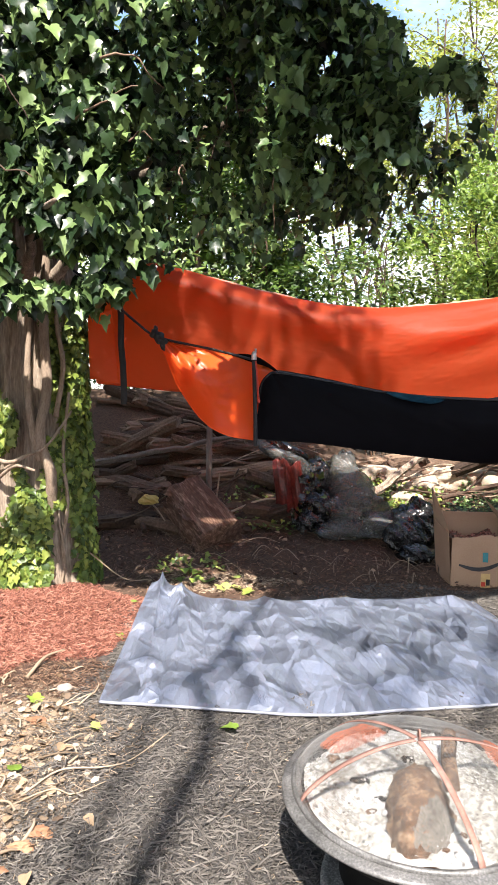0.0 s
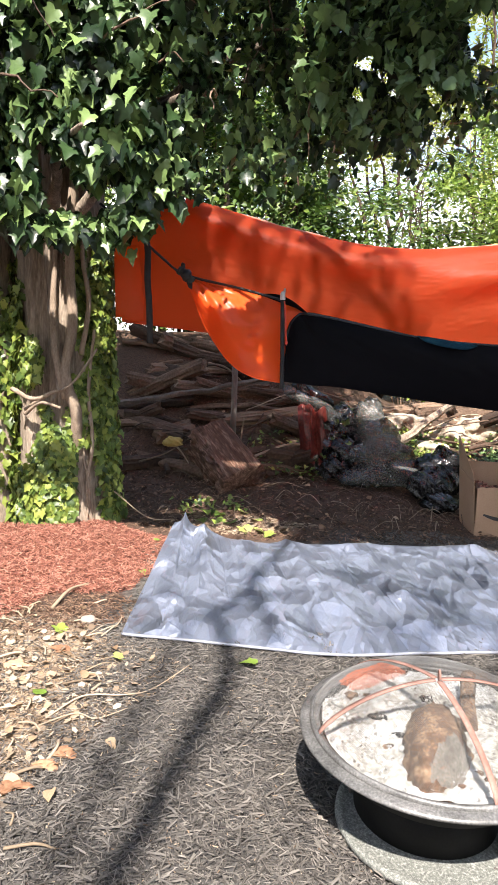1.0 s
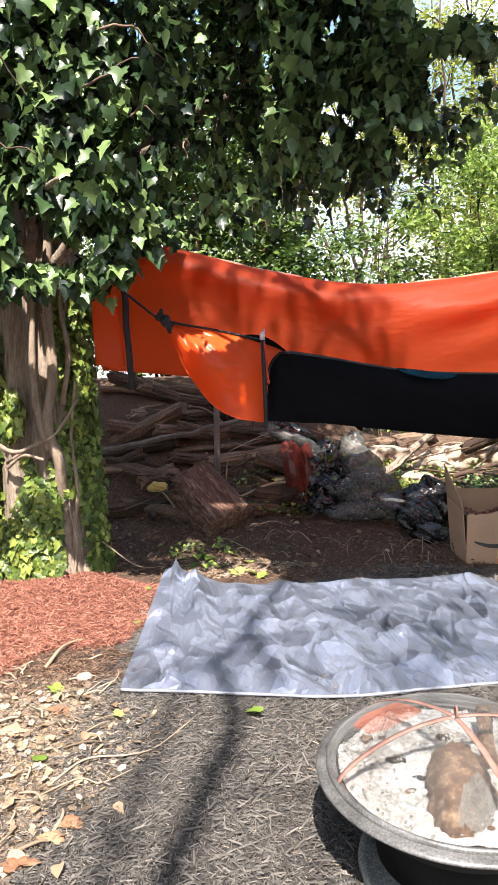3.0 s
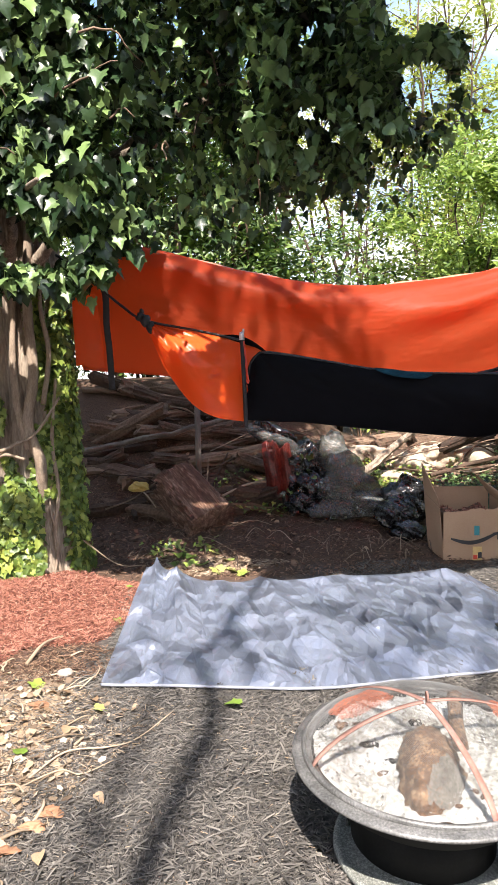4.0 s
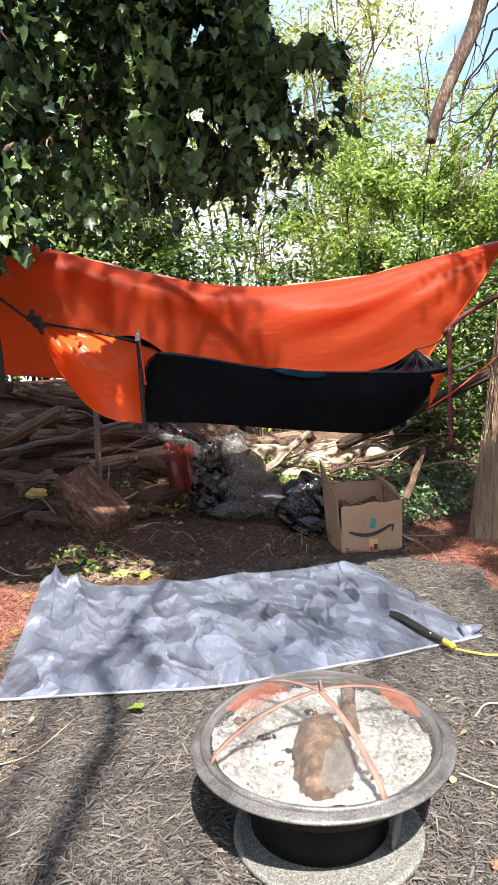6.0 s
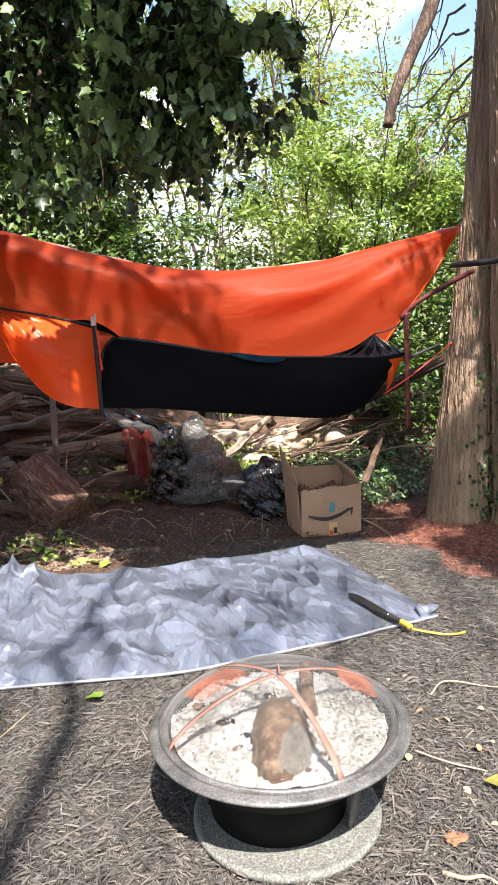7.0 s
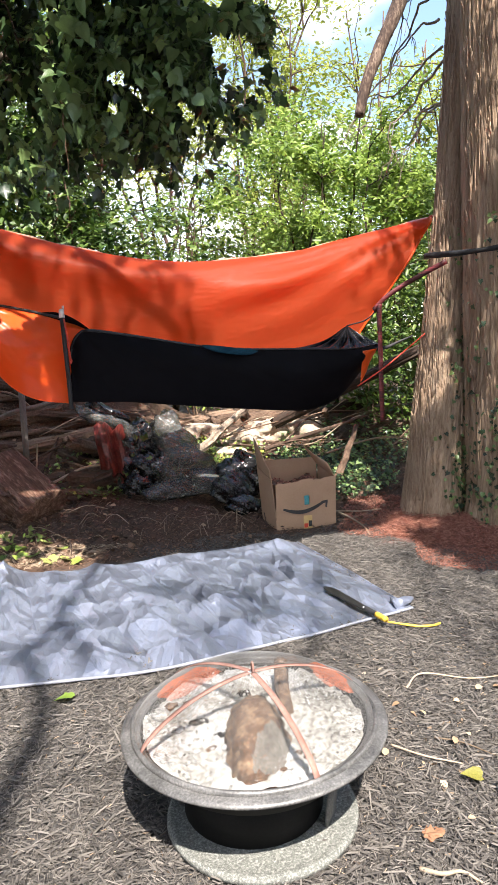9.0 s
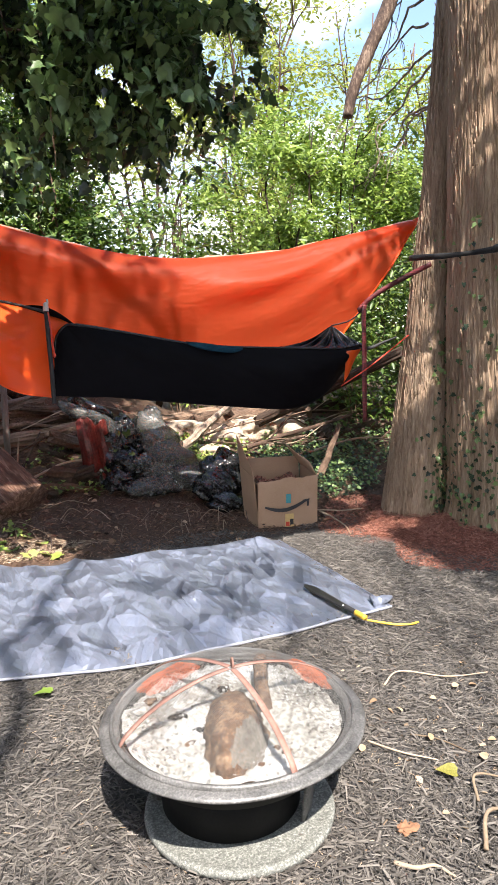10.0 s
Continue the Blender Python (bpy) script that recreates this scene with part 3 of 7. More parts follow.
chips("pale_flecks", M["pale_chip"], 1700, lambda g, n: (g.uniform(-0.9, 3.0, n), g.uniform(1.6, 3.5, n)), 0.028, "pale wood flecks strewn over the black mulch", 6, 0.014)
chips("leaf_litter", M["litter"], 16000, lambda g, n: (g.uniform(-1.4, 4.2, n), g.uniform(5.5, 8.6, n)), 0.05, "dead brown twigs and shreds on bare earth", 8, 0.025, 0.5, 0.9, SHRED)
chips("leaf_litter", M["litter"], 2000, lambda g, n: (g.uniform(-1.4, 4.2, n), g.uniform(5.6, 8.6, n)), 0.055, "dead brown leaves on bare earth", 18, 0.03, 0.5, 5.5, FLAKE)


# ---- grey ground sheet ----
def grey_sheet():
    near = curve_through([(-0.56, 3.70), (0.0, 3.60), (0.63, 3.53), (1.18, 3.60), (1.7, 3.66), (2.24, 3.74)], 300)
    far = curve_through([(-0.52, 5.72), (-0.2, 5.50), (0.3, 5.36), (0.9, 5.38), (1.5, 5.42), (2.08, 5.34)], 300)
    def fn(u, v):
        p = along(near, u) * (1 - v)[:, None] + along(far, u) * v[:, None]
        x, y = p[:, 0], p[:, 1]
        z = 0.012 + 0.010 * value_noise(np.column_stack([x, y, 0 * x]), 2.2, 5, 2)
        # standing folds at the far edge by the tree
        for cu, h, s in ((0.062, 0.13, 0.030), (0.17, 0.085, 0.036), (0.44, 0.05, 0.03), (0.66, 0.02, 0.05), (0.88, 0.02, 0.06)):
            z = z + h * np.exp(-np.abs(u - cu - 0.02 * (1 - v)) / s) * (0.04 + 0.96 * v ** 3.0)
        z = z + 0.05 * np.exp(-u / 0.03) * v
        edge = np.minimum(np.minimum(u, 1 - u) * 2.7, v * 1.75)
        z = z * np.clip(0.35 + edge / 0.22, 0, 1)
        return np.column_stack([x, y, ground_z(x, y) + 0.014 + z])

    def creased(nu, nv, seed):
        """Flat facets between the folds it was packed in: crossed squares of random height, each facet crumpled once more."""
        g = np.random.default_rng(seed)
        iu, iv = np.meshgrid(np.arange(nu + 1), np.arange(nv + 1), indexing="ij")
        du, dv = g.uniform(-0.28, 0.28, iu.shape), g.uniform(-0.34, 0.34, iu.shape)
        du[[0, -1], :], dv[:, [0, -1]] = 0, 0
        # the packing folds run straight from edge to edge
        du[::2] *= 0.25
        dv[:, nv // 2] *= 0.25
        hz = 0.012 * np.where(iu % 4 == 0, 1.0, np.where(iu % 4 == 2, -0.8, 0.0)) + g.uniform(-0.008, 0.009, iu.shape)
        U, V = (iu + du) / nu, (iv + dv) / nv
        cu, cv = [(a[:-1, :-1] + a[1:, :-1] + a[:-1, 1:] + a[1:, 1:]) / 4 for a in (U, V)]
        ch = (hz[:-1, :-1] + hz[1:, :-1] + hz[:-1, 1:] + hz[1:, 1:]) / 4 + g.uniform(-0.010, 0.011, cu.shape)
        uvh = np.concatenate([np.column_stack([U.ravel(), V.ravel(), hz.ravel()]), np.column_stack([cu.ravel() + g.uniform(-0.25, 0.25, cu.size) / nu, cv.ravel() + g.uniform(-0.25, 0.25, cu.size) / nv, ch.ravel()])])
        first = U.size
        tris = []
        for i in range(nu):
            for j in range(nv):
                a, b, c, d, m = i * (nv + 1) + j, (i + 1) * (nv + 1) + j, (i + 1) * (nv + 1) + j + 1, i * (nv + 1) + j + 1, first + i * nv + j
                tris += [(a, b, m), (b, c, m), (c, d, m), (d, a, m)]
        for lift, jitter in ((0.003, 0.003), (0.0008, 0.0012), (0.0, 0.0004)):
            mid, out, pts = {}, [], [tuple(q) for q in uvh]

            def half(a, b):
                k = (min(a, b), max(a, b))
                if k not in mid:
                    mid[k] = len(pts)
                    q = (np.array(pts[a]) + np.array(pts[b])) / 2
                    q[2] += lift + g.uniform(-jitter, jitter)
                    pts.append(tuple(q))
                return mid[k]
            for a, b, c in tris:
                ab, bc, ca = half(a, b), half(b, c), half(c, a)
                out += [(a, ab, ca), (ab, b, bc), (ca, bc, c), (ab, bc, ca)]
            tris, uvh = out, np.array(pts)
        u, v = np.clip(uvh[:, 0], 0, 1), np.clip(uvh[:, 1], 0, 1)
        p = fn(u, v)
        calm = 1 - 0.8 * np.exp(-((p[:, 0] - 1.91) / 0.16) ** 2 - ((p[:, 1] - 3.87) / 0.42) ** 2)
        edge = np.minimum(np.minimum(u, 1 - u) * 2.7, np.minimum(v, 1 - v) * 1.75)
        p[:, 2] += (1.75 * uvh[:, 2] + 0.014) * calm * np.clip(0.15 + edge / 0.12, 0, 1)
        under = p - np.array([0, 0, 0.002])
        f = np.array(tris)
        return np.concatenate([p, under]), np.concatenate([f, f[:, ::-1] + len(p)])

    th = thing("ground_sheet", (0.85, 4.5, 0.0), "crumpled silver-grey waterproof sheet spread on the mulch", "tarp")
    part("cloth", creased(26, 4, 11), M["grey_sheet"], th, smooth=False)
    uu = np.linspace(0, 1, 200)
    part("hem", tube(fn(uu, 0 * uu) + np.array([0, -0.004, 0.003]), 0.009, 6), M["hem"], th, "pale stitched hem")
    part("hem", tube(fn(0 * uu, uu) + np.array([-0.004, 0, 0.002]), 0.006, 6), M["grey_sheet"], th)
    part("hem", tube(fn(0 * uu + 1, uu) + np.array([0.004, 0, 0.002]), 0.006, 6), M["grey_sheet"], th)
    # a twisted corner, drawn out by its cord
    part("corner_twist", tube(curve_through([(2.14, 3.80, 0.03), (2.20, 3.79, 0.045), (2.26, 3.80, 0.05), (2.31, 3.85, 0.03)], 16), np.linspace(0.045, 0.008, 16), 9, 0.3, 4), M["grey_sheet"], th)
    return th


grey_sheet()


# ---- fire pit ----
def fire_pit():
    cx, cy = 0.812, 2.372
    th = thing("fire_pit", (cx, cy, 0), "round black steel fire pit with mesh lid, full of white ash", "fire pit")
    lean = lambda geo: (geo[0] + np.column_stack([0 * geo[0][:, 0], 0 * geo[0][:, 0], 0.012 * (geo[0][:, 0] - cx)]), geo[1])
    part("base_dish", lathe([(0.0, 0.030), (0.28, 0.028), (0.305, 0.026), (0.315, 0.030), (0.330, 0.032), (0.340, 0.026), (0.342, 0.010), (0.33, 0.003), (0.0, 0.003)], (cx + 0.006, cy - 0.035, 0), 128), M["iron_dusty"], th, "dusty speckled grey steel base dish")
    # black ring in place of the deep shade between bowl and dish
    part("shade_ring", lathe([(0.252, 0.03), (0.252, 0.12), (0.246, 0.19), (0.236, 0.19), (0.24, 0.03)], (cx - 0.012, cy + 0.012, 0), 64, True), M["iron_black"], th)
    bowl = part("bowl", lean(lathe([(0.0, 0.12), (0.12, 0.125), (0.24, 0.16), (0.34, 0.225), (0.400, 0.345), (0.405, 0.352), (0.396, 0.35), (0.332, 0.245), (0.235, 0.17), (0.12, 0.135), (0.0, 0.132)], (cx, cy, 0), 96)), M["iron_black"], th)
    part("rim", lean(lathe([(0.400, 0.350), (0.405, 0.358), (0.418, 0.360), (0.452, 0.356), (0.464, 0.353), (0.470, 0.348), (0.470, 0.342), (0.464, 0.340), (0.460, 0.345), (0.448, 0.349), (0.405, 0.350)], (cx, cy, 0), 128, True)), M["iron"], bowl, "scuffed grey steel rim")
    a = math.radians(-42)
    for k in range(3):
        b = a + math.radians((0, 105, 200)[k])
        d = np.array([math.cos(b), math.sin(b), 0])
        t = np.array([-d[1], d[0], 0])
        p = [np.array([cx, cy, 0]) + d * r + np.array([0, 0, z]) for r, z in ((0.275, 0.03), (0.285, 0.12), (0.305, 0.20), (0.345, 0.26))]
        part("leg", band(curve_through(p, 10), 0.085, 0.012, t), M["iron"], th, "bent steel leg plate")

    def ash_top(u, v):
        a, r = u * 2 * math.pi, np.sqrt(v) * 0.398
        x, y = cx + r * np.cos(a), cy + r * np.sin(a)
        q = np.column_stack([x, y, 0 * x])
        return np.column_stack([x, y, 0.338 + 0.016 * value_noise(q, 9, 4, 4) + 0.010 * value_noise(q, 45, 2, 2) + 0.012 * (1 - v)])
    part("ash", sheet(ash_top, 200, 80), M["ash"], bowl, "heap of white ash")
    g = np.random.default_rng(5)
    for k in range(26):
        a, r = g.uniform(2.4, 5.0) if k % 2 else g.uniform(0, 6.28), g.uniform(0.10, 0.34)
        s = g.uniform(0.008, 0.022)
        c = np.array([cx + r * math.cos(a), cy + r * math.sin(a), 0.345])
        part("charcoal", boulder(c, (s * 1.6, s, s * 0.7), 40 + k, 2, 0.5), (M["burnt_log"], M["ash"], M["iron_black"])[k % 3], bowl, "burnt wood lump")
    n = 2600
    a, r = g.uniform(0, 6.28, n), 0.39 * np.sqrt(g.uniform(0, 1, n))
    crumb = np.column_stack([cx + r * np.cos(a), cy + r * np.sin(a), 0.342 + 0.014 * g.uniform(0, 1, n) + 0.012 * (1 - (r / 0.39) ** 2)])
    tagged(part("ash_crumb", scattered(CHIP, crumb, turns(g.normal(0, 1, (n, 3)) + np.array([0, 0, 1.2]), g.uniform(0, 6.28, n)), np.column_stack([0.002 + 0.009 * g.uniform(0, 1, n) ** 4] * 2 + [g.uniform(0.001, 0.004, n)])), M["ash_crumb"], bowl, "crumbs of ash and char", smooth=False), kind="stuff")
    # half-burnt logs
    lg = thing("firewood", (0.82, 2.25, 0.31), "half-burnt brown log lying in the ash", "log")
    log = curve_through([(0.745, 2.015, 0.340), (0.752, 2.07, 0.352), (0.768, 2.17, 0.365), (0.785, 2.27, 0.375), (0.79, 2.34, 0.37)], 26)
    r = 0.105 * np.sin(np.linspace(0.45, 2.65, 26)) ** 0.5
    geo = tube(log, r, 34, 0.10, 3)
    q = geo[0] + np.array([0.007, 0.004, 0.006])[None] * value_noise(geo[0], 40, 6, 3)[:, None] * 1.6
    # a flat split flank, paler and scorched grey
    nv = np.array([0.62, -0.62, 0.48])
    nv /= np.linalg.norm(nv)
    grain = 0.004 * value_noise(q * np.array([60, 14, 14]), 1.0, 15, 2)
    over = np.maximum((q - np.array([0.768, 2.13, 0.36])) @ nv - 0.050 - grain, 0)
    q = q - 0.97 * over[:, None] * nv
    split = [f for f in geo[1] if len(f) == 4 and min(over[i] for i in f) > 0.004]
    kept = [f for f in geo[1] if len(f) != 4 or min(over[i] for i in f) <= 0.004]
    part("log", (q, kept), M["burnt_log"], lg)
    part("split_face", (q, split), M["scorched"], lg, "scorched grey split face")
    st = thing("firewood", (0.95, 2.55, 0.33), "burnt end of a round stick in the ash", "log")
    part("log", tube(curve_through([(0.925, 2.34, 0.36), (0.96, 2.49, 0.39), (0.995, 2.60, 0.42)], 14), 0.027, 12, 0.08, 5), M["burnt_log"], st)
    part("charred_band", tube(curve_through([(0.980, 2.55, 0.407), (0.985, 2.565, 0.411)], 4), 0.029, 12), M["iron_black"], st)
    # mesh lid: four bowed straps, wire cloth, lifting ring
    R, H, z0 = 0.428, 0.160, 0.360
    dome = lambda r: z0 + H * (1 - (r / R) ** 2) ** 0.75
    lid = thing("spark_screen", (cx, cy, z0), "domed wire-mesh spark lid with rusty straps on the fire pit", "mesh lid")
    wires, n = [], 176
    for k in range(1, n):
        c = -R + 2 * R * k / n
        L = math.sqrt(max(R * R - c * c, 0))
        if L < 0.04:
            continue
        t = np.linspace(-L, L, 34)
        z = dome(np.minimum(np.hypot(t, c), R - 1e-4))
        for swap in (0, 1):
            a, b = (t, 0 * t + c) if swap else (0 * t + c, t)
            ca, sa = math.cos(0.5), math.sin(0.5)
            wires.append(tube(np.column_stack([cx + a * ca - b * sa, cy + a * sa + b * ca, z + 0.0006 * swap]), 0.0004, 3, cap=False))
    part("wire_mesh", joined(wires), M["wire"], lid, "fine grey wire mesh")
    # the mesh has rusted red in two places
    ca, sa = math.cos(0.5), math.sin(0.5)
    for px, py, rx, ry in ((-0.21, 0.10, 0.11, 0.10), (0.29, -0.01, 0.07, 0.11)):
        patches = []
        for c in np.arange(-R, R, 2 * R / n):
            t = np.linspace(-R, R, 90)
            for swap in (0, 1):
                a, b = (t, 0 * t + c) if swap else (0 * t + c, t)
                x, y = a * ca - b * sa, a * sa + b * ca
                e = ((x - px) / rx) ** 2 + ((y - py) / ry) ** 2 + 0.35 * value_noise(np.column_stack([x, y, 0 * x]), 18, 6, 2)
                on = np.nonzero((e < 1) & (np.hypot(x, y) < R - 0.004))[0]
                if len(on) > 3:
                    i = slice(on[0], on[-1] + 1)
                    patches.append(tube(np.column_stack([cx + x[i], cy + y[i], dome(np.minimum(np.hypot(x[i], y[i]), R - 1e-4)) + 0.0012]), 0.00042, 3, cap=False))
        part("rusted_mesh", joined(patches), M["rust_red"], lid, "rust-red patch of the mesh")
    for deg in (193, 280, 10, 122):
        a = math.radians(deg)
        rr = np.linspace(0.012, R, 26)
        p = np.column_stack([cx + rr * math.cos(a), cy + rr * math.sin(a), dome(np.minimum(rr, R - 1e-4)) + 0.003])
        part("strap", band(p, 0.02, 0.003, (-math.sin(a), math.cos(a), 0)), M["rust"], lid, "rusty red steel strap")
    part("lid_ring", lathe([(0.421, z0), (0.423, z0 + 0.010), (0.430, z0 + 0.011), (0.436, z0 + 0.004), (0.436, z0 - 0.004)], (cx, cy, 0), 128), M["iron"], lid)
    a = np.linspace(0, 2 * math.pi, 25)
    part("lifting_ring", tube(np.column_stack([cx + 0.004 + 0 * a, cy + 0.010 * np.cos(a), dome(0) + 0.018 + 0.018 * np.sin(a)]), 0.004, 8, cap=False), M["rust"], lid)


def boulder(c, size, seed, level=3, rough=0.25):
    bm = bmesh.new()
    bmesh.ops.create_icosphere(bm, subdivisions=level, radius=1)
    p = np.array([v.co[:] for v in bm.verts])
    f = [[v.index for v in fc.verts] for fc in bm.faces]
    bm.free()
    p = p * (1 + rough * value_noise(p + seed * 3.7, 1.6, seed, 3))[:, None]
    return p * np.array(size) + np.array(c), f


fire_pit()


# ---- cardboard box ----
def cardboard_box():
    a, b = np.array([2.06, 5.80, 0.0]), np.array([2.605, 5.715, 0.0])
    ex = (b - a) / np.linalg.norm(b - a)
    ey = np.array([0.0, 1.0, 0])
    w, d = np.linalg.norm(b - a), 0.42
    up = np.array([0, 0, 1.0])
    base = float(ground_z(np.array([2.3]), np.array([5.9]))[0]) + 0.005
    th = thing("cardboard_box", (2.33, 5.95, base), "brown cardboard parcel box with open flaps on the ground", "box")
    o = a + up * base

    def panel(name, p, q, h0, h1, lean, mat=None, ragged=0.0, seed=0):
        """An upright board from p to q, with heights at its two ends and an outward lean."""
        n = 26
        t = np.linspace(0, 1, n)
        low = p + (q - p) * t[:, None]
        g = np.random.default_rng(seed)
        h = h0 + (h1 - h0) * t + ragged * np.convolve(g.uniform(-1, 1, n + 4), np.ones(5) / 5, "valid")
        top = low + up * h[:, None] + lean * h[:, None]
        return part(name, sheet(lambda u, v: along(low, u) * (1 - v)[:, None] + along(top, u) * v[:, None] + (0.006 * np.sin(3.1 * v) * np.sin(3.1 * u))[:, None] * np.cross(up, (q - p) / np.linalg.norm(q - p)), n, 10, 0.005), mat or M["card"], th, smooth=False)
    fr = panel("front_panel", o, o + ex * w, 0.435, 0.465, -ey * 0.02, ragged=0.035, seed=3)
    panel("side_panel", o + ey * d, o, 0.52, 0.46, -ex * 0.07)
    panel("side_panel", o + ex * w, o + ex * w + ey * d, 0.465, 0.52, ex * 0.02)
    panel("back_panel", o + ex * w + ey * d, o + ey * d, 0.58, 0.58, ey * 0.05)
    part("bottom_panel", sheet(lambda u, v: o + u[:, None] * ex * w + v[:, None] * ey * d + up * 0.006, 3, 3, 0.004), M["card"], th)

    def flap(corners, seed):
        c = [np.array(x) for x in corners]
        q = lambda u, v: (c[0] * (1 - u)[:, None] + c[1] * u[:, None]) * (1 - v)[:, None] + (c[3] * (1 - u)[:, None] + c[2] * u[:, None]) * v[:, None]
        fl = lambda u, v: q(u, v) + up * (0.015 * np.sin(4 * u + seed) * v)[:, None]
        return part("flap", sheet(fl, 14, 8, 0.005), M["card"], th)
    L = -ex * 0.028
    flap([o + ey * d + up * 0.52 - ex * 0.035, o + up * 0.46 + L, o + up * 0.56 + L - ex * 0.01 + ey * 0.03, o + ey * d + up * 0.80 - ex * 0.06], 1)
    flap([o + ex * w + up * 0.465, o + ex * w + ey * d + up * 0.52, o + ex * (w - 0.18) + ey * (d - 0.06) + up * 0.76, o + ex * (w - 0.02) + ey * 0.10 + up * 0.56], 2)
    # printed curve with an arrow head, tape and labels on the front
    out = -ey * 0.009
    face = lambda s, h: o + ex * s + up * h - ey * 0.02 * h + out - ey * 0.004 * math.sin(3.1 * min(1, h / 0.37))
    pts = [face(0.06 + 0.40 * t, 0.195 - 0.055 * math.sin(math.pi * min(1, t * 1.08)) + 0.045 * t) for t in np.linspace(0, 1, 26)]
    wd = 0.013 * np.array([0.3 + 1.1 * math.sin(math.pi * t) ** 0.6 for t in np.linspace(0.03, 0.97, 26)])
    pts = np.array(pts)
    tn = np.gradient(pts, axis=0)
    tn /= np.linalg.norm(tn, axis=1)[:, None]
    sd = np.cross(tn, ey)
    mark = np.concatenate([pts + sd * wd[:, None], pts - sd * wd[:, None]])
    part("printed_curve", (mark, [[k, k + 1, k + 27, k + 26] for k in range(25)]), M["card_ink"], fr, "dark printed curve")
    tip = face(0.475, 0.245)
    ar = [face(0.41, 0.247), face(0.475, 0.257), face(0.465, 0.185), face(0.45, 0.187), face(0.452, 0.238), face(0.412, 0.233)]
    part("printed_arrow", (np.array(ar), [[0, 1, 4, 5], [1, 2, 3, 4]]), M["card_ink"], fr)

    def sticker(name, s0, s1, h0, h1, mat, lift):
        return part(name, (np.array([face(s0, h0), face(s1, h0), face(s1, h1), face(s0, h1)]) - ey * lift, [[0, 1, 2, 3]]), mat, fr)
    tan = material("tape", [(0.5, 0.33, 0.12), (0.58, 0.4, 0.17), (0.62, 0.45, 0.2)], 20, 80, 0.4)
    teal = material("teal_print", [(0.02, 0.14, 0.17), (0.03, 0.2, 0.22), (0.04, 0.24, 0.26)], 20, 80, 0.5)
    sticker("tape", 0.245, 0.325, 0.0, 0.125, tan, 0.002)
    sticker("tape", 0.215, 0.285, 0.20, 0.335, M["card"], 0.002)
    sticker("label", 0.255, 0.30, 0.225, 0.31, teal, 0.004)
    sticker("label", 0.29, 0.322, 0.02, 0.075, M["card_ink"], 0.004)
    sticker("label", 0.25, 0.285, 0.01, 0.05, M["red_cord"], 0.004)
    # what lies in it
    fill = thing("box_filling", tuple(o + ex * w / 2 + ey * d / 2), "heap of dark red mulch inside the cardboard box", "mulch")
    c = o + ex * w * 0.5 + ey * d * 0.5
    top = lambda u, v: c + ((u - 0.5) * (w - 0.05))[:, None] * ex + ((v - 0.5) * (d - 0.06))[:, None] * ey + up * (0.385 + 0.05 * value_noise(np.column_stack([u * 3, v * 3, 0 * u]), 1.0, 6, 4))[:, None]
    part("heap", sheet(top, 40, 40), M["litter"], fill)
    g = np.random.default_rng(8)
    n = 500
    u, v = g.uniform(0.02, 0.98, n), g.uniform(0.02, 0.98, n)
    part("shreds", scattered(CHIP, top(u, v), turns(g.normal(0, 1, (n, 3)) + np.array([0, 0, 1.5]), g.uniform(0, 6, n)), np.column_stack([g.uniform(0.02, 0.06, n), g.uniform(0.008, 0.02, n), g.uniform(0.004, 0.01, n)])), M["red_mulch"], fill, "dark red wood shreds", smooth=False)


cardboard_box()


# ---- tarp and hammock ----
TARP_TOP = [(-1.02, 6.0, 2.68), (-0.94, 6.0, 2.73), (-0.56, 6.0, 2.84), (-0.24, 6.0, 2.78), (0.2, 6.0, 2.655), (0.69, 6.0, 2.55), (1.08, 6.0, 2.49), (1.5, 6.0, 2.465), (1.9, 6.0, 2.485), (2.42, 6.0, 2.54), (2.87, 6.0, 2.645), (3.34, 6.0, 2.75), (3.87, 6.0, 2.86)]
TARP_LOW = [(-1.0, 6.02, 1.775), (-0.6, 6.02, 1.735), (-0.25, 6.02, 1.70), (0.4, 6.02, 1.66), (1.0, 6.02, 1.62), (1.7, 6.02, 1.60), (2.4, 6.02, 1.64), (3.02, 6.02, 1.74)]


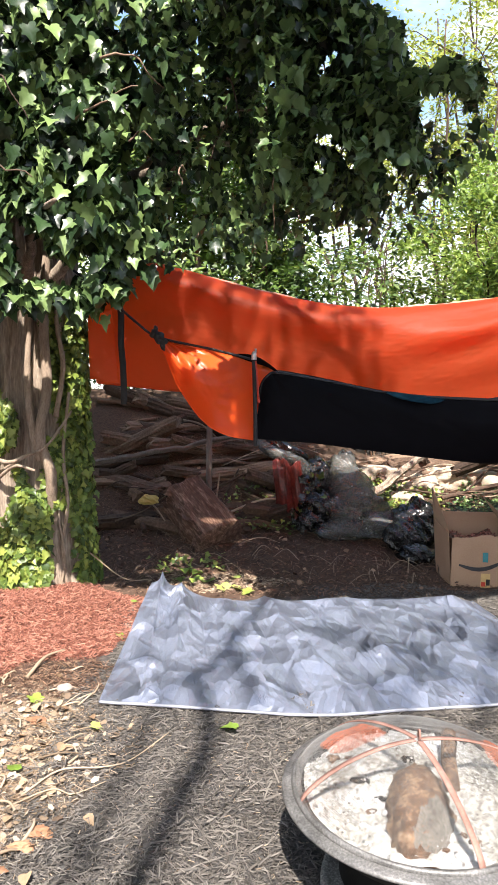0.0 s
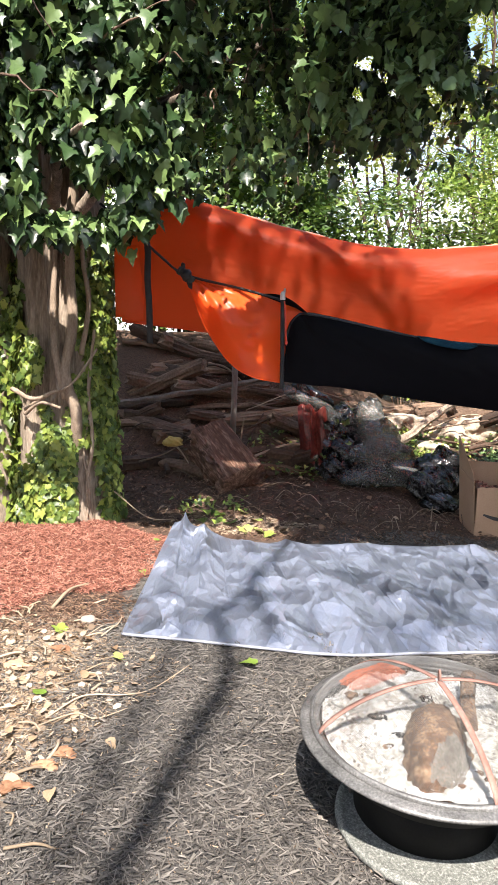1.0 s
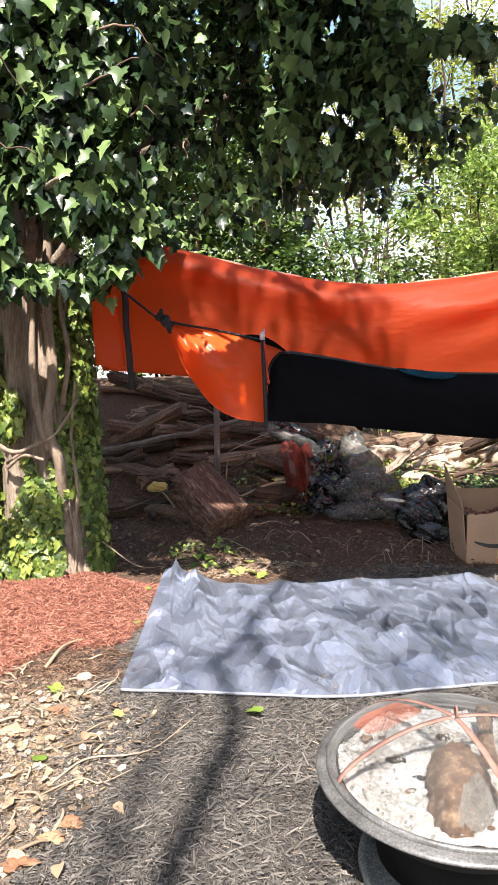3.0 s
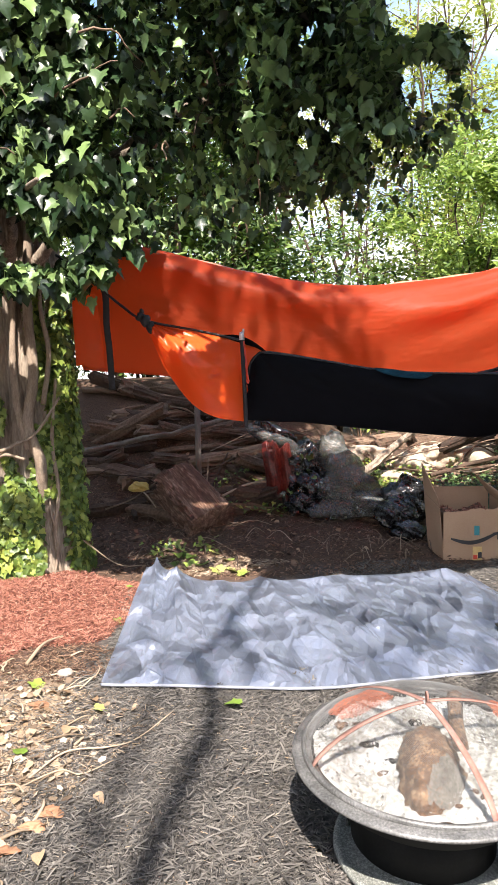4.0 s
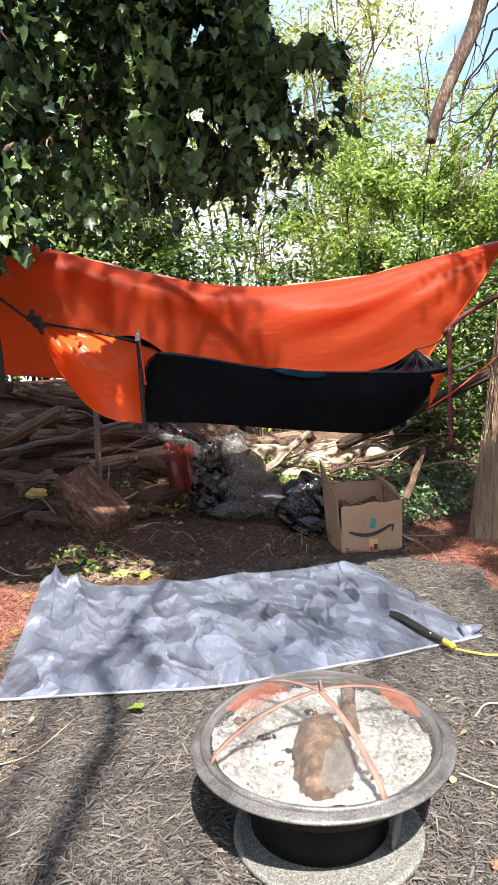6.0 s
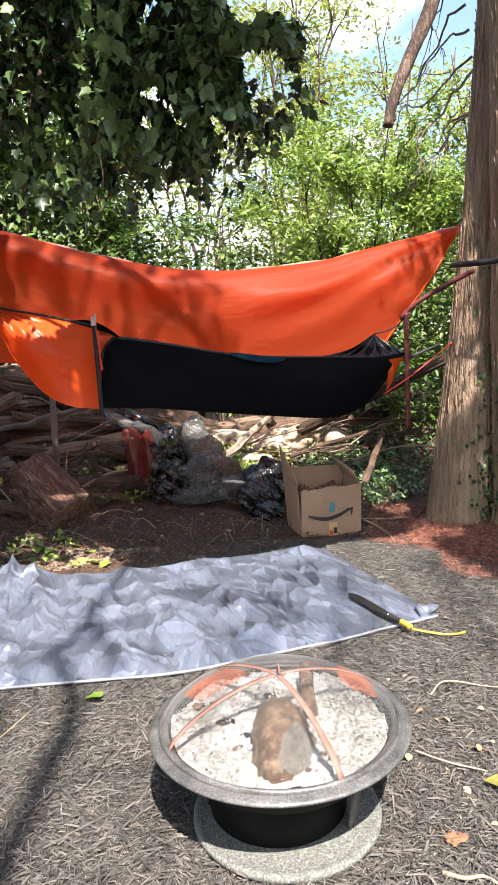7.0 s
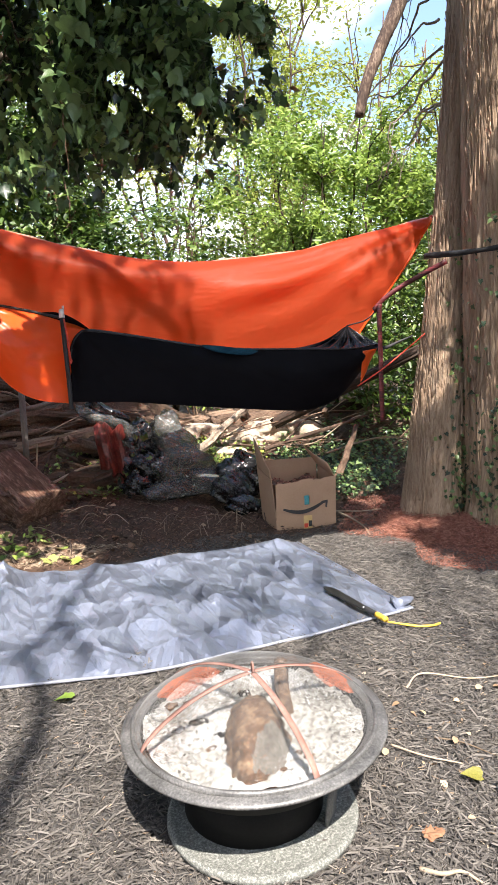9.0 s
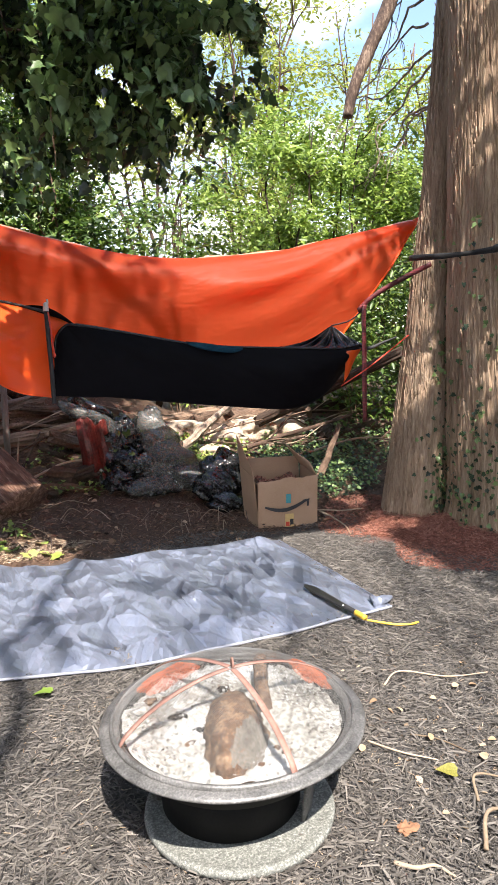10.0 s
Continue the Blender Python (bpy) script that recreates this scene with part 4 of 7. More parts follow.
def tarp():
    top, low = curve_through(TARP_TOP, 300), curve_through(TARP_LOW, 300)
    # along the top by even steps of length
    def fn(u, v):
        t, b = along(top, u), along(low, u)
        s = v ** 1.15
        p = t * (1 - s)[:, None] + b * s[:, None]
        bow = np.sin(math.pi * v)
        # the right edge is drawn in, the sheet hangs in long slanting folds
        q = np.column_stack([u * 4.2, v * 0.9, 0 * u])
        fold = 0.06 * np.sin(9.0 * v - 4.0 * u + 0.8 * np.sin(3 * u)) * np.exp(-((v - 0.25) / 0.25) ** 2) * (1 - 0.6 * u)
        fan = np.arctan2(v * 1.0 + 0.02, (1 - u) * 3.4 + 0.15)
        fold = fold + 0.015 * np.sin(17 * fan + 1.5 * np.sin(3 * fan)) * smooth01(0.35, 0.7, u) * np.sin(math.pi * np.clip(1.15 - u, 0, 1)) * bow
        fold = fold + 0.010 * (np.abs(np.sin(7 * v + 5 * u)) - 0.5) * smooth01(0.6, 0.1, u) * bow
        fold = fold + 0.026 * value_noise(q * np.array([0.7, 2.0, 1]), 2.0, 9, 1) + 0.003 * np.abs(value_noise(q * np.array([1.0, 2.4, 1]), 9.0, 19, 2)) + 0.02 * np.sin(2 * math.pi * (u * 1.6 + 0.3 * v)) * v
        fold = fold + 0.012 * np.sin(60 * (v * 0.35 + 0.1 * u)) * 0.3 * np.exp(-((v - 0.12) / 0.1) ** 2)
        p[:, 1] -= fold + 0.10 * bow * (1 - 0.5 * u)
        # rolled over the line at the top
        p[:, 1] += 0.16 * np.exp(-v / 0.05)
        p[:, 2] -= 0.035 * np.exp(-v / 0.018) * (0.4 + 0.6 * np.sin(9 * u) ** 2)
        # the free end is folded towards the yard
        p[:, 1] -= 0.10 * smooth01(0.055, 0.0, u) * smooth01(0.1, 0.5, v)
        return p
    th = thing("tarp", (1.4, 6.0, 1.6), "orange nylon tarp hung between two trees as a shelter", "tarp")
    sh = part("sheet", sheet(fn, 300, 110, 0.0012), M["tarp"], th)
    uu = np.linspace(0, 1, 160)
    part("hem", tube(fn(uu, 0 * uu + 1), 0.008, 6), M["tarp"], th)
    part("hem", tube(fn(0 * uu + 1, uu), 0.011, 6), M["orange_cloth"], th, "bright orange edge tape")
    part("hem", tube(fn(0 * uu, uu), 0.008, 6), M["orange_cloth"], th, "bright orange edge tape")
    c = np.array([[-1.03, 5.74, 2.44], [-0.84, 5.75, 2.36], [-0.79, 5.78, 1.765], [-1.035, 5.75, 1.80]])
    part("end_flap", sheet(lambda u, v: (c[0] * (1 - u)[:, None] + c[1] * u[:, None]) * (1 - v)[:, None] + (c[3] * (1 - u)[:, None] + c[2] * u[:, None]) * v[:, None] + np.column_stack([0 * u, -0.02 * np.sin(5 * v + 2 * u) - 0.02 * np.sin(3.1 * u), 0.012 * np.sin(8 * u)]), 16, 24, 0.001), M["orange_cloth"], th, "lighter orange single layer at the tarp's end")
    # the edge is turned over the line; sun on it is painted as paler cloth
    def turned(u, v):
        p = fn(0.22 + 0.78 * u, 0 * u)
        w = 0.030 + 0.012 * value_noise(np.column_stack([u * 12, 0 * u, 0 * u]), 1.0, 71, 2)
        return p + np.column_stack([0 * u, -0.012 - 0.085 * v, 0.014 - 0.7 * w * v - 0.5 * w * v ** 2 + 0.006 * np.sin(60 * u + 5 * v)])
    part("turned_edge", sheet(turned, 240, 8, 0.0012), M["tarp_sunlit_edge"], th, "tarp edge turned over its line, sunlight painted in as paler orange")
    end = fn(np.array([1.0]), np.array([0.0]))[0]
    part("guy_line", tube(curve_through([end, end + np.array([-0.02, -0.35, 0.05]), (3.75, 5.2, 2.97), (3.9, 4.97, 3.0)], 20), 0.006, 6), M["red_cord"], th, "red guy line")
    part("line_lock", boulder(end + np.array([0.02, -0.03, 0.005]), (0.03, 0.02, 0.02), 3, 2), M["red_cord"], th)
    return th


tarp()


def hammock():
    th = thing("hammock", (1.6, 5.6, 1.1), "black camping hammock with orange ends slung between the trees", "hammock")
    top = curve_through([(0.365, 5.42, 1.60), (0.385, 5.41, 1.74), (0.44, 5.40, 1.83), (0.53, 5.38, 1.86), (0.92, 5.38, 1.795), (1.37, 5.38, 1.70), (1.75, 5.38, 1.65), (2.23, 5.39, 1.625), (2.68, 5.42, 1.615), (2.98, 5.55, 1.655)], 200)
    low = curve_through([(0.355, 5.50, 1.325), (0.6, 5.52, 1.30), (0.81, 5.54, 1.285), (1.26, 5.56, 1.225), (1.74, 5.57, 1.165), (2.23, 5.58, 1.115), (2.45, 5.58, 1.14), (2.63, 5.58, 1.23), (2.80, 5.58, 1.40), (2.985, 5.58, 1.62)], 200)
    back = top + np.array([0, 0.52, 0.03])

    def body(u, v):
        a, b, c = along(top, u), along(low, u), along(back, u)
        s = np.where(v < 0.6, v / 0.6, (v - 0.6) / 0.4)
        p = np.where((v < 0.6)[:, None], a * (1 - s)[:, None] + b * s[:, None], b * (1 - s)[:, None] + c * s[:, None])
        taper = np.sin(math.pi * np.clip(u, 0.02, 0.985)) ** 0.4
        belly = np.where(v < 0.6, np.sin(math.pi * np.clip(s * 0.95, 0, 1)), -0.4 * np.sin(math.pi * s))
        p[:, 1] -= 0.14 * belly * taper
        q = np.column_stack([u * 2.6, v, 0 * u])
        p[:, 1] -= 0.012 * value_noise(q, 4, 3, 3) * taper + 0.008 * np.sin(40 * (u + 0.2 * v)) * np.exp(-v / 0.08)
        p[:, 2] += 0.012 * np.sin(9 * u + 1) * np.exp(-v / 0.1)
        return p
    bd = part("body", sheet(body, 200, 70, 0.002), M["black_cloth"], th)
    uu = np.linspace(0, 1, 180)
    rim = body(uu, 0 * uu)
    part("edge_binding", tube(rim, 0.011, 6), M["black_shiny"], bd, "glossy black edge binding")
    # bluish sheen along the edge, painted as a strip of dark blue
    b0 = curve_through([(1.36, 5.372, 1.712), (1.5, 5.372, 1.695), (1.7, 5.372, 1.665), (1.82, 5.376, 1.652)], 30)
    part("blue_patch", sheet(lambda u, v: along(b0, u) + np.column_stack([0 * u, -0.020 - 0.030 * v * np.sin(math.pi * np.clip(u, 0, 1)), -0.055 * v * np.sin(math.pi * np.clip(u, 0.03, 0.97)) ** 0.5]), 30, 8, 0.002), M["blue_sheen"], bd, "dull blue sheen at the edge, painted as a strip")

    # gathered far end, with pleats running to the knot
    tip = np.array([2.77, 5.72, 1.825])
    foot_line = curve_through([(2.20, 5.52, 1.655), (2.45, 5.47, 1.635), (2.70, 5.46, 1.62), (2.96, 5.54, 1.635), (3.04, 5.68, 1.66), (2.98, 5.84, 1.68), (2.80, 5.92, 1.69)], 90)

    def gather(u, v):
        p = along(foot_line, u) * (1 - v)[:, None] + tip * v[:, None]
        sag = np.sin(math.pi * v)
        p[:, 2] -= 0.045 * sag * (1 - 0.5 * u)
        pleat = np.abs(np.sin(34 * u + 1.2 * np.sin(7 * u))) - 0.4
        p[:, 2] += 0.035 * pleat * sag ** 0.7
        p[:, 1] -= 0.030 * pleat * sag
        return p + np.column_stack([0.012 * np.sin(23 * u + 3 * v) * sag, 0 * u, 0 * u])
    part("gathered_end", sheet(gather, 150, 30, 0.002), M["black_shiny"], th, "pleated glossy black hammock end")

    # orange end panel between knot and spreader pole
    kn, pt, pb = np.array([-0.41, 5.42, 2.11]), np.array([0.335, 5.36, 1.925]), np.array([0.325, 5.40, 1.325])
    up_e = curve_through([kn, (-0.1, 5.40, 2.035), (0.15, 5.38, 1.985), pt], 60)
    lo_e = curve_through([kn - np.array([0, 0, 0.015]), (-0.31, 5.40, 1.85), (-0.25, 5.39, 1.72), (-0.08, 5.38, 1.485), (0.10, 5.38, 1.37), pb], 60)

    def panel(u, v):
        p = along(up_e, u) * (1 - v)[:, None] + along(lo_e, u) * v[:, None]
        p[:, 1] -= 0.16 * np.sin(math.pi * v) * np.sin(math.pi * np.clip(u, 0, 1)) ** 0.8
        a = np.arctan2(v - 0.02, u + 0.02)
        p[:, 1] -= 0.003 * np.sin(9 * v + 2 * u) * (1 - u) + 0.020 * np.sin(34 * (v + 0.3 * u)) * np.exp(-((u - 0.72) / 0.05) ** 2) * np.exp(-((v - 0.45) / 0.25) ** 2) + 0.012 * value_noise(np.column_stack([u * 3, v * 3, 0 * u]), 1.5, 8, 3) + 0.010 * np.sin(np.arctan2(v, u + 0.02) * 16) * np.exp(-((u - 0.25) / 0.25) ** 2)
        return p
    ep = part("end_panel", sheet(panel, 80, 60, 0.002), M["orange_cloth"], th, "bright orange glossy end panel")
    part("hem", tube(panel(uu, 0 * uu + 1), 0.006, 6), M["orange_cloth"], ep)
    s0 = np.array([[0.325, 5.46, 1.935], [0.53, 5.46, 1.868], [0.40, 5.46, 1.74], [0.325, 5.46, 1.36]])
    part("end_strip", sheet(lambda u, v: (s0[0] * (1 - u)[:, None] + s0[1] * u[:, None]) * (1 - v)[:, None] + (s0[3] * (1 - u)[:, None] + s0[2] * u[:, None]) * v[:, None], 8, 10, 0.002), M["orange_cloth"], th)
    part("shoulder", sheet(lambda u, v: np.column_stack([0.12 + 0.44 * u, 5.43 + 0.05 * v, 1.99 - 0.16 * u + 0.075 * np.sin(math.pi * u) * (1 - v)]), 20, 8, 0.002), M["black_cloth"], th)
    # spreader pole with pale cap and red cord
    pole = part("spreader_pole", tube([(0.325, 5.30, 1.97), (0.33, 5.30, 1.75), (0.338, 5.33, 1.50), (0.34, 5.36, 1.28)], 0.016, 10), M["black_strap"], th)
    part("pole_cap", lathe([(0.0, 0.045), (0.012, 0.04), (0.019, 0.03), (0.021, -0.02), (0.0, -0.02)], (0.325, 5.30, 1.97), 14), M["pale_metal"], pole, "pale metal cap")
    part("pole_cap", lathe([(0.0, 0.0), (0.008, 0.0), (0.008, -0.03), (0.0, -0.03)], (0.338, 5.30, 2.035), 10), M["pale_metal"], pole)
    part("cord", tube(curve_through([(0.338, 5.275, 1.94), (0.35, 5.27, 1.80), (0.362, 5.27, 1.64)], 12), 0.006, 6), M["red_cord"], pole, "red cord")
    part("toggle", boulder((0.362, 5.27, 1.635), (0.012, 0.012, 0.018), 5, 1), M["red_cord"], pole)
    # suspension line with its knot on the ivy tree's side
    part("suspension", tube(curve_through([(-1.1, 5.55, 2.66), (-0.83, 5.45, 2.455), (-0.60, 5.42, 2.25), (-0.41, 5.40, 2.125), (0.02, 5.39, 2.03), (0.33, 5.36, 1.95)], 60), 0.0095, 8, 0.1, 4), M["black_strap"], th, "black suspension line")
    for k, (dx, dz, s) in enumerate(((0, 0, 0.045), (-0.035, 0.03, 0.035), (0.03, -0.035, 0.035), (0.045, -0.075, 0.025), (-0.02, 0.075, 0.02))):
        part("knot", boulder((-0.415 + dx, 5.385, 2.12 + dz), (s, s * 0.8, s), 60 + k, 2, 0.4), M["black_strap"], th)
    # right end: orange corner, cords and cinch straps to the cedar
    tri = np.array([[2.77, 5.43, 1.60], [2.96, 5.52, 1.615], [2.885, 5.55, 1.50], [2.755, 5.46, 1.33]])
    part("end_corner", sheet(lambda u, v: (tri[0] * (1 - u)[:, None] + tri[1] * u[:, None]) * (1 - v)[:, None] + (tri[3] * (1 - u)[:, None] + tri[2] * u[:, None]) * v[:, None] + np.column_stack([0 * u, -0.03 * np.sin(math.pi * u) - 0.012, 0 * u]), 12, 12, 0.002), M["orange_cloth"], th, "bright orange corner of the hammock")
    part("guy_cord", tube(curve_through([(2.73, 5.45, 1.30), (2.95, 5.40, 1.44), (3.15, 5.36, 1.59), (3.30, 5.30, 1.72)], 20), 0.006, 6), M["red_cord"], th, "red guy cord")
    part("guy_cord", tube(curve_through([tuple(tip), (2.9, 5.58, 1.87), (3.0, 5.5, 1.99)], 12), 0.007, 6), M["black_strap"], th)
    part("tail_cord", tube(curve_through([(2.86, 5.50, 1.605), (3.05, 5.53, 1.618), (3.18, 5.55, 1.66), (3.33, 5.55, 1.71)], 16), np.linspace(0.022, 0.007, 16), 8), M["black_strap"], th)
    part("tree_strap", band(curve_through([(2.92, 5.5, 1.94), (3.02, 5.44, 2.05), (3.2, 5.34, 2.17), (3.42, 5.15, 2.30)], 24), 0.042, 0.004, (0.4, 0, -1)), M["red_strap"], th, "red and black webbing strap")
    part("strap_tail", band(curve_through([(2.955, 5.44, 1.99), (2.94, 5.43, 1.88), (2.945, 5.43, 1.6), (2.94, 5.42, 1.3), (2.95, 5.43, 0.98)], 30), 0.045, 0.004, (1, 0.15, 0)), M["red_strap"], th, "red and black webbing strap end hanging down")
    part("strap_tail", band(curve_through([(-0.86, 5.56, 2.50), (-0.74, 5.55, 2.38), (-0.735, 5.56, 2.1), (-0.72, 5.55, 1.9), (-0.715, 5.56, 1.60)], 30), 0.05, 0.004, (1, 0.1, 0)), M["black_strap"], th, "black webbing strap end hanging down")
    return th


hammock()


# ---- trees ----
def limb_path(a, b, sag, seed, n=14, wobble=0.06):
    g = np.random.default_rng(seed)
    a, b = np.array(a, dtype=float), np.array(b, dtype=float)
    L = np.linalg.norm(b - a)
    t = np.linspace(0, 1, n)[:, None]
    p = a + (b - a) * t + np.array([0, 0, 1.0]) * sag * np.sin(math.pi * t)
    w = np.cumsum(g.normal(0, 1, (n, 3)), 0)
    w = w - np.linspace(0, 1, n)[:, None] * w[-1]
    return p + w * wobble * L / math.sqrt(n) * np.minimum(1, 4 * t * (1 - t) + 0.1)


def trunk(center, height, radii, lobes, seed, nu=150, nv=170, groove=0.0):
    """An upright bole: radii by height as (z, r), lobes as (angle, depth, width) of flutes, fissured bark."""
    zs, rs = np.array([r[0] for r in radii]), np.array([r[1] for r in radii])

    def fn(u, v):
        a, z = u * 2 * math.pi, v * height
        r = np.interp(z, zs, rs)
        f = 1.0 + 0 * a
        for ang, depth, width in lobes:
            da = (a - ang - 0.12 * np.sin(z * 0.9) + math.pi) % (2 * math.pi) - math.pi
            f = f + depth * np.exp(-(da / width) ** 2)
        q = np.column_stack([np.cos(a) * 5.2, np.sin(a) * 5.2, z * 0.9])
        ridge = np.abs(value_noise(q, 1.5, seed, 3))
        q2 = np.column_stack([np.cos(a) * 9, np.sin(a) * 9, z * 0.5])
        f = f + 0.06 * ridge + 0.045 * np.abs(value_noise(q2, 2.6, seed + 1, 3))
        f = f + 0.16 * np.exp(-z / 0.25) * (0.5 + 0.5 * np.sin(a * 5 + seed))
        rr = r * f
        return np.column_stack([center[0] + rr * np.cos(a) + center[2] * z, center[1] + rr * np.sin(a) + center[3] * z, z - 0.06])
    pts, faces = sheet(fn, nu, nv)
    return pts, faces


# cedar at the right: two stems grown together
cedar = thing("cedar_tree", (3.95, 5.4, 0), "old double-stemmed cedar with shredding grey-brown bark and a deep cleft", "tree")
LEFT_R = [(0, 0.31), (0.12, 0.295), (0.3, 0.282), (0.9, 0.252), (1.5, 0.213), (2.2, 0.178), (2.9, 0.15), (3.8, 0.142), (6.5, 0.13)]
RIGHT_R = [(0, 0.47), (0.12, 0.43), (0.3, 0.41), (0.9, 0.40), (2.0, 0.385), (3.0, 0.36), (4.5, 0.33), (6.5, 0.29)]
STEMS = (((3.525, 5.56, 0.078, 0.0), LEFT_R), ((4.09, 5.10, -0.034, 0.0), RIGHT_R))
for k, (c, r) in enumerate(STEMS):
    part("trunk", trunk(c, 6.5, r, [(math.radians(240 + 40 * k), 0.04, 0.4), (math.radians(300), -0.06, 0.15)], 4 + k, 200, 260), M["cedar"], cedar)
g = np.random.default_rng(12)
strips = []
for k in range(900):
    c, r = STEMS[k % 2]
    a = math.radians(g.uniform(165, 330))
    z0, L = g.uniform(0.02, 4.4), g.uniform(0.15, 0.7)
    zz = np.linspace(z0, z0 + L, 8)
    rr = np.interp(zz, [q[0] for q in r], [q[1] for q in r]) * 1.045 + g.uniform(0.0, 0.010)
    aa = a + g.normal(0, 0.06) * (zz - z0) + 0.02 * np.sin(zz * 5 + k)
    p = np.column_stack([c[0] + c[2] * zz + rr * np.cos(aa), c[1] + rr * np.sin(aa), zz])
    p[-1] += np.array([math.cos(a), math.sin(a), 0]) * 0.015
    strips.append(band(p, g.uniform(0.004, 0.014), 0.003, (-math.sin(a), math.cos(a), 0)))
tagged(part("bark_fringe", joined(strips), M["cedar"], cedar, "loose shreds of bark"), kind="stuff")
for k in range(7):
    a0 = np.array([3.85, 5.7 + 0.05 * k, 3.7 + 0.22 * k + g.uniform(-0.1, 0.1)])
    b = a0 + np.array([g.uniform(-0.9, -0.3), g.uniform(0.1, 1.2), g.uniform(-1.2, -0.3)])
    lp = limb_path(a0, b, g.uniform(0.05, 0.25), 20 + k, 16, 0.10)
    part("dead_limb", tube(lp, np.linspace(0.013, 0.003, 16), 6, 0.1, k), M["bark"], cedar)
    for m in range(3):
        i = int(g.integers(5, 14))
        part("twig", tube(limb_path(lp[i], lp[i] + np.array([g.uniform(-0.2, 0.1), g.uniform(-0.1, 0.2), g.uniform(-0.45, -0.15)]), 0.03, 300 + 3 * k + m, 8, 0.08), np.linspace(0.005, 0.002, 8), 5), M["bark"], cedar)
# ivy climbing in the cleft
n = 640
zz = np.abs(g.normal(0, 0.8, n)) + 0.08
zz[:90] = g.uniform(1.4, 2.7, 90)
k = g.integers(0, 2, n)
aa = np.where(k == 0, np.radians(g.normal(295, 24, n)), np.radians(g.normal(212, 24, n)))
cxx = np.where(k == 0, 3.525 + 0.078 * zz, 4.09 - 0.034 * zz)
cyy = np.where(k == 0, 5.56, 5.10)
rr = np.where(k == 0, np.interp(zz, [q[0] for q in LEFT_R], [q[1] for q in LEFT_R]), np.interp(zz, [q[0] for q in RIGHT_R], [q[1] for q in RIGHT_R])) * 1.07 + 0.02
pl = np.column_stack([cxx + rr * np.cos(aa), cyy + rr * np.sin(aa), zz])
nr = np.column_stack([np.cos(aa), np.sin(aa), 0.4 + 0 * aa]) + g.normal(0, 0.4, (n, 3))
part("ivy", scattered(IVY, pl, turns(nr, math.pi + g.normal(0, 0.8, n)), g.uniform(0.022, 0.045, n)), M["ivy"], cedar, "young ivy on the bark")
# webbing tied round the stems
wb = thing("tree_strap", (3.9, 5.4, 2.35), "black webbing strap tied round the cedar", "strap")
a = np.linspace(math.radians(150), math.radians(330), 50)
for dz, tilt in ((0.0, 0.0), (0.035, 0.05)):
    loop = np.column_stack([3.89 + 0.52 * np.cos(a), 5.24 + 0.57 * np.sin(a), 2.37 + dz + tilt * np.cos(a) - 0.03 * np.sin(a * 2)])
    part("webbing", band(loop, 0.035, 0.005, (0, 0, 1)), M["black_strap"], wb)
for k, (dx, dz) in enumerate(((0, 0), (0.05, -0.02), (0.09, 0.02))):
    part("knot", boulder((3.72 + dx, 4.695, 2.37 + dz), (0.04, 0.03, 0.03), 90 + k, 2, 0.4), M["black_strap"], wb)
part("webbing", band(curve_through([(3.80, 4.685, 2.36), (3.93, 4.66, 2.2), (3.99, 4.67, 1.9)], 14), 0.03, 0.005, (1, 0, 0)), M["black_strap"], wb)

# tree at the left, wrapped in ivy
ivy_tree = thing("ivy_tree", (-1.45, 5.85, 0), "thick tree overgrown with ivy, its leafy crown reaching over the yard", "tree")
part("trunk", trunk((-1.50, 5.92, -0.005, 0.0), 6.0, [(0, 0.43), (0.3, 0.385), (1.0, 0.36), (2.0, 0.35), (3.0, 0.33), (6.0, 0.26)], [(math.radians(250), -0.2, 0.22), (math.radians(300), 0.06, 0.3)], 9, 180, 200), M["bark"], ivy_tree)
part("trunk", trunk((-2.22, 6.05, -0.02, 0.0), 6.0, [(0, 0.46), (0.3, 0.42), (1.0, 0.39), (2.0, 0.37), (3.0, 0.33), (6.0, 0.25)], [(math.radians(290), 0.06, 0.3)], 14, 120, 140), M["bark"], ivy_tree)
vines = [([(-1.27, 5.74, 0.45), (-1.31, 5.56, 0.8), (-1.30, 5.49, 1.05), (-1.38, 5.49, 1.35), (-1.32, 5.51, 1.75), (-1.34, 5.53, 2.3), (-1.3, 5.56, 2.9)], 0.05),
         ([(-1.38, 5.49, 1.15), (-1.45, 5.48, 1.5), (-1.47, 5.51, 1.9), (-1.44, 5.54, 2.4)], 0.032),
         ([(-1.72, 5.51, 1.05), (-1.5, 5.42, 1.18), (-1.3, 5.40, 1.28), (-1.12, 5.48, 1.55)], 0.013),
         ([(-1.8, 5.46, 1.22), (-1.6, 5.38, 1.15), (-1.42, 5.42, 1.22)], 0.02),
         ([(-1.7, 5.46, 1.02), (-1.55, 5.39, 1.12), (-1.4, 5.41, 1.08)], 0.016),
         ([(-1.20, 5.60, 0.0), (-1.24, 5.58, 0.4), (-1.19, 5.57, 0.8), (-1.22, 5.58, 1.2), (-1.17, 5.60, 1.7)], 0.018),
         ([(-1.27, 5.55, 0.02), (-1.22, 5.57, 0.35), (-1.26, 5.56, 0.7), (-1.21, 5.58, 1.05)], 0.012),
         ([(-1.26, 5.53, 1.5), (-1.20, 5.55, 1.9), (-1.25, 5.57, 2.3), (-1.19, 5.6, 2.7)], 0.022)]
for k, (p, r) in enumerate(vines):
    part("vine_stem", tube(curve_through(p, 40), np.linspace(r, r * 0.7, 40), 10, 0.14, 30 + k), M["vine"], ivy_tree, "bare woody vine stem")
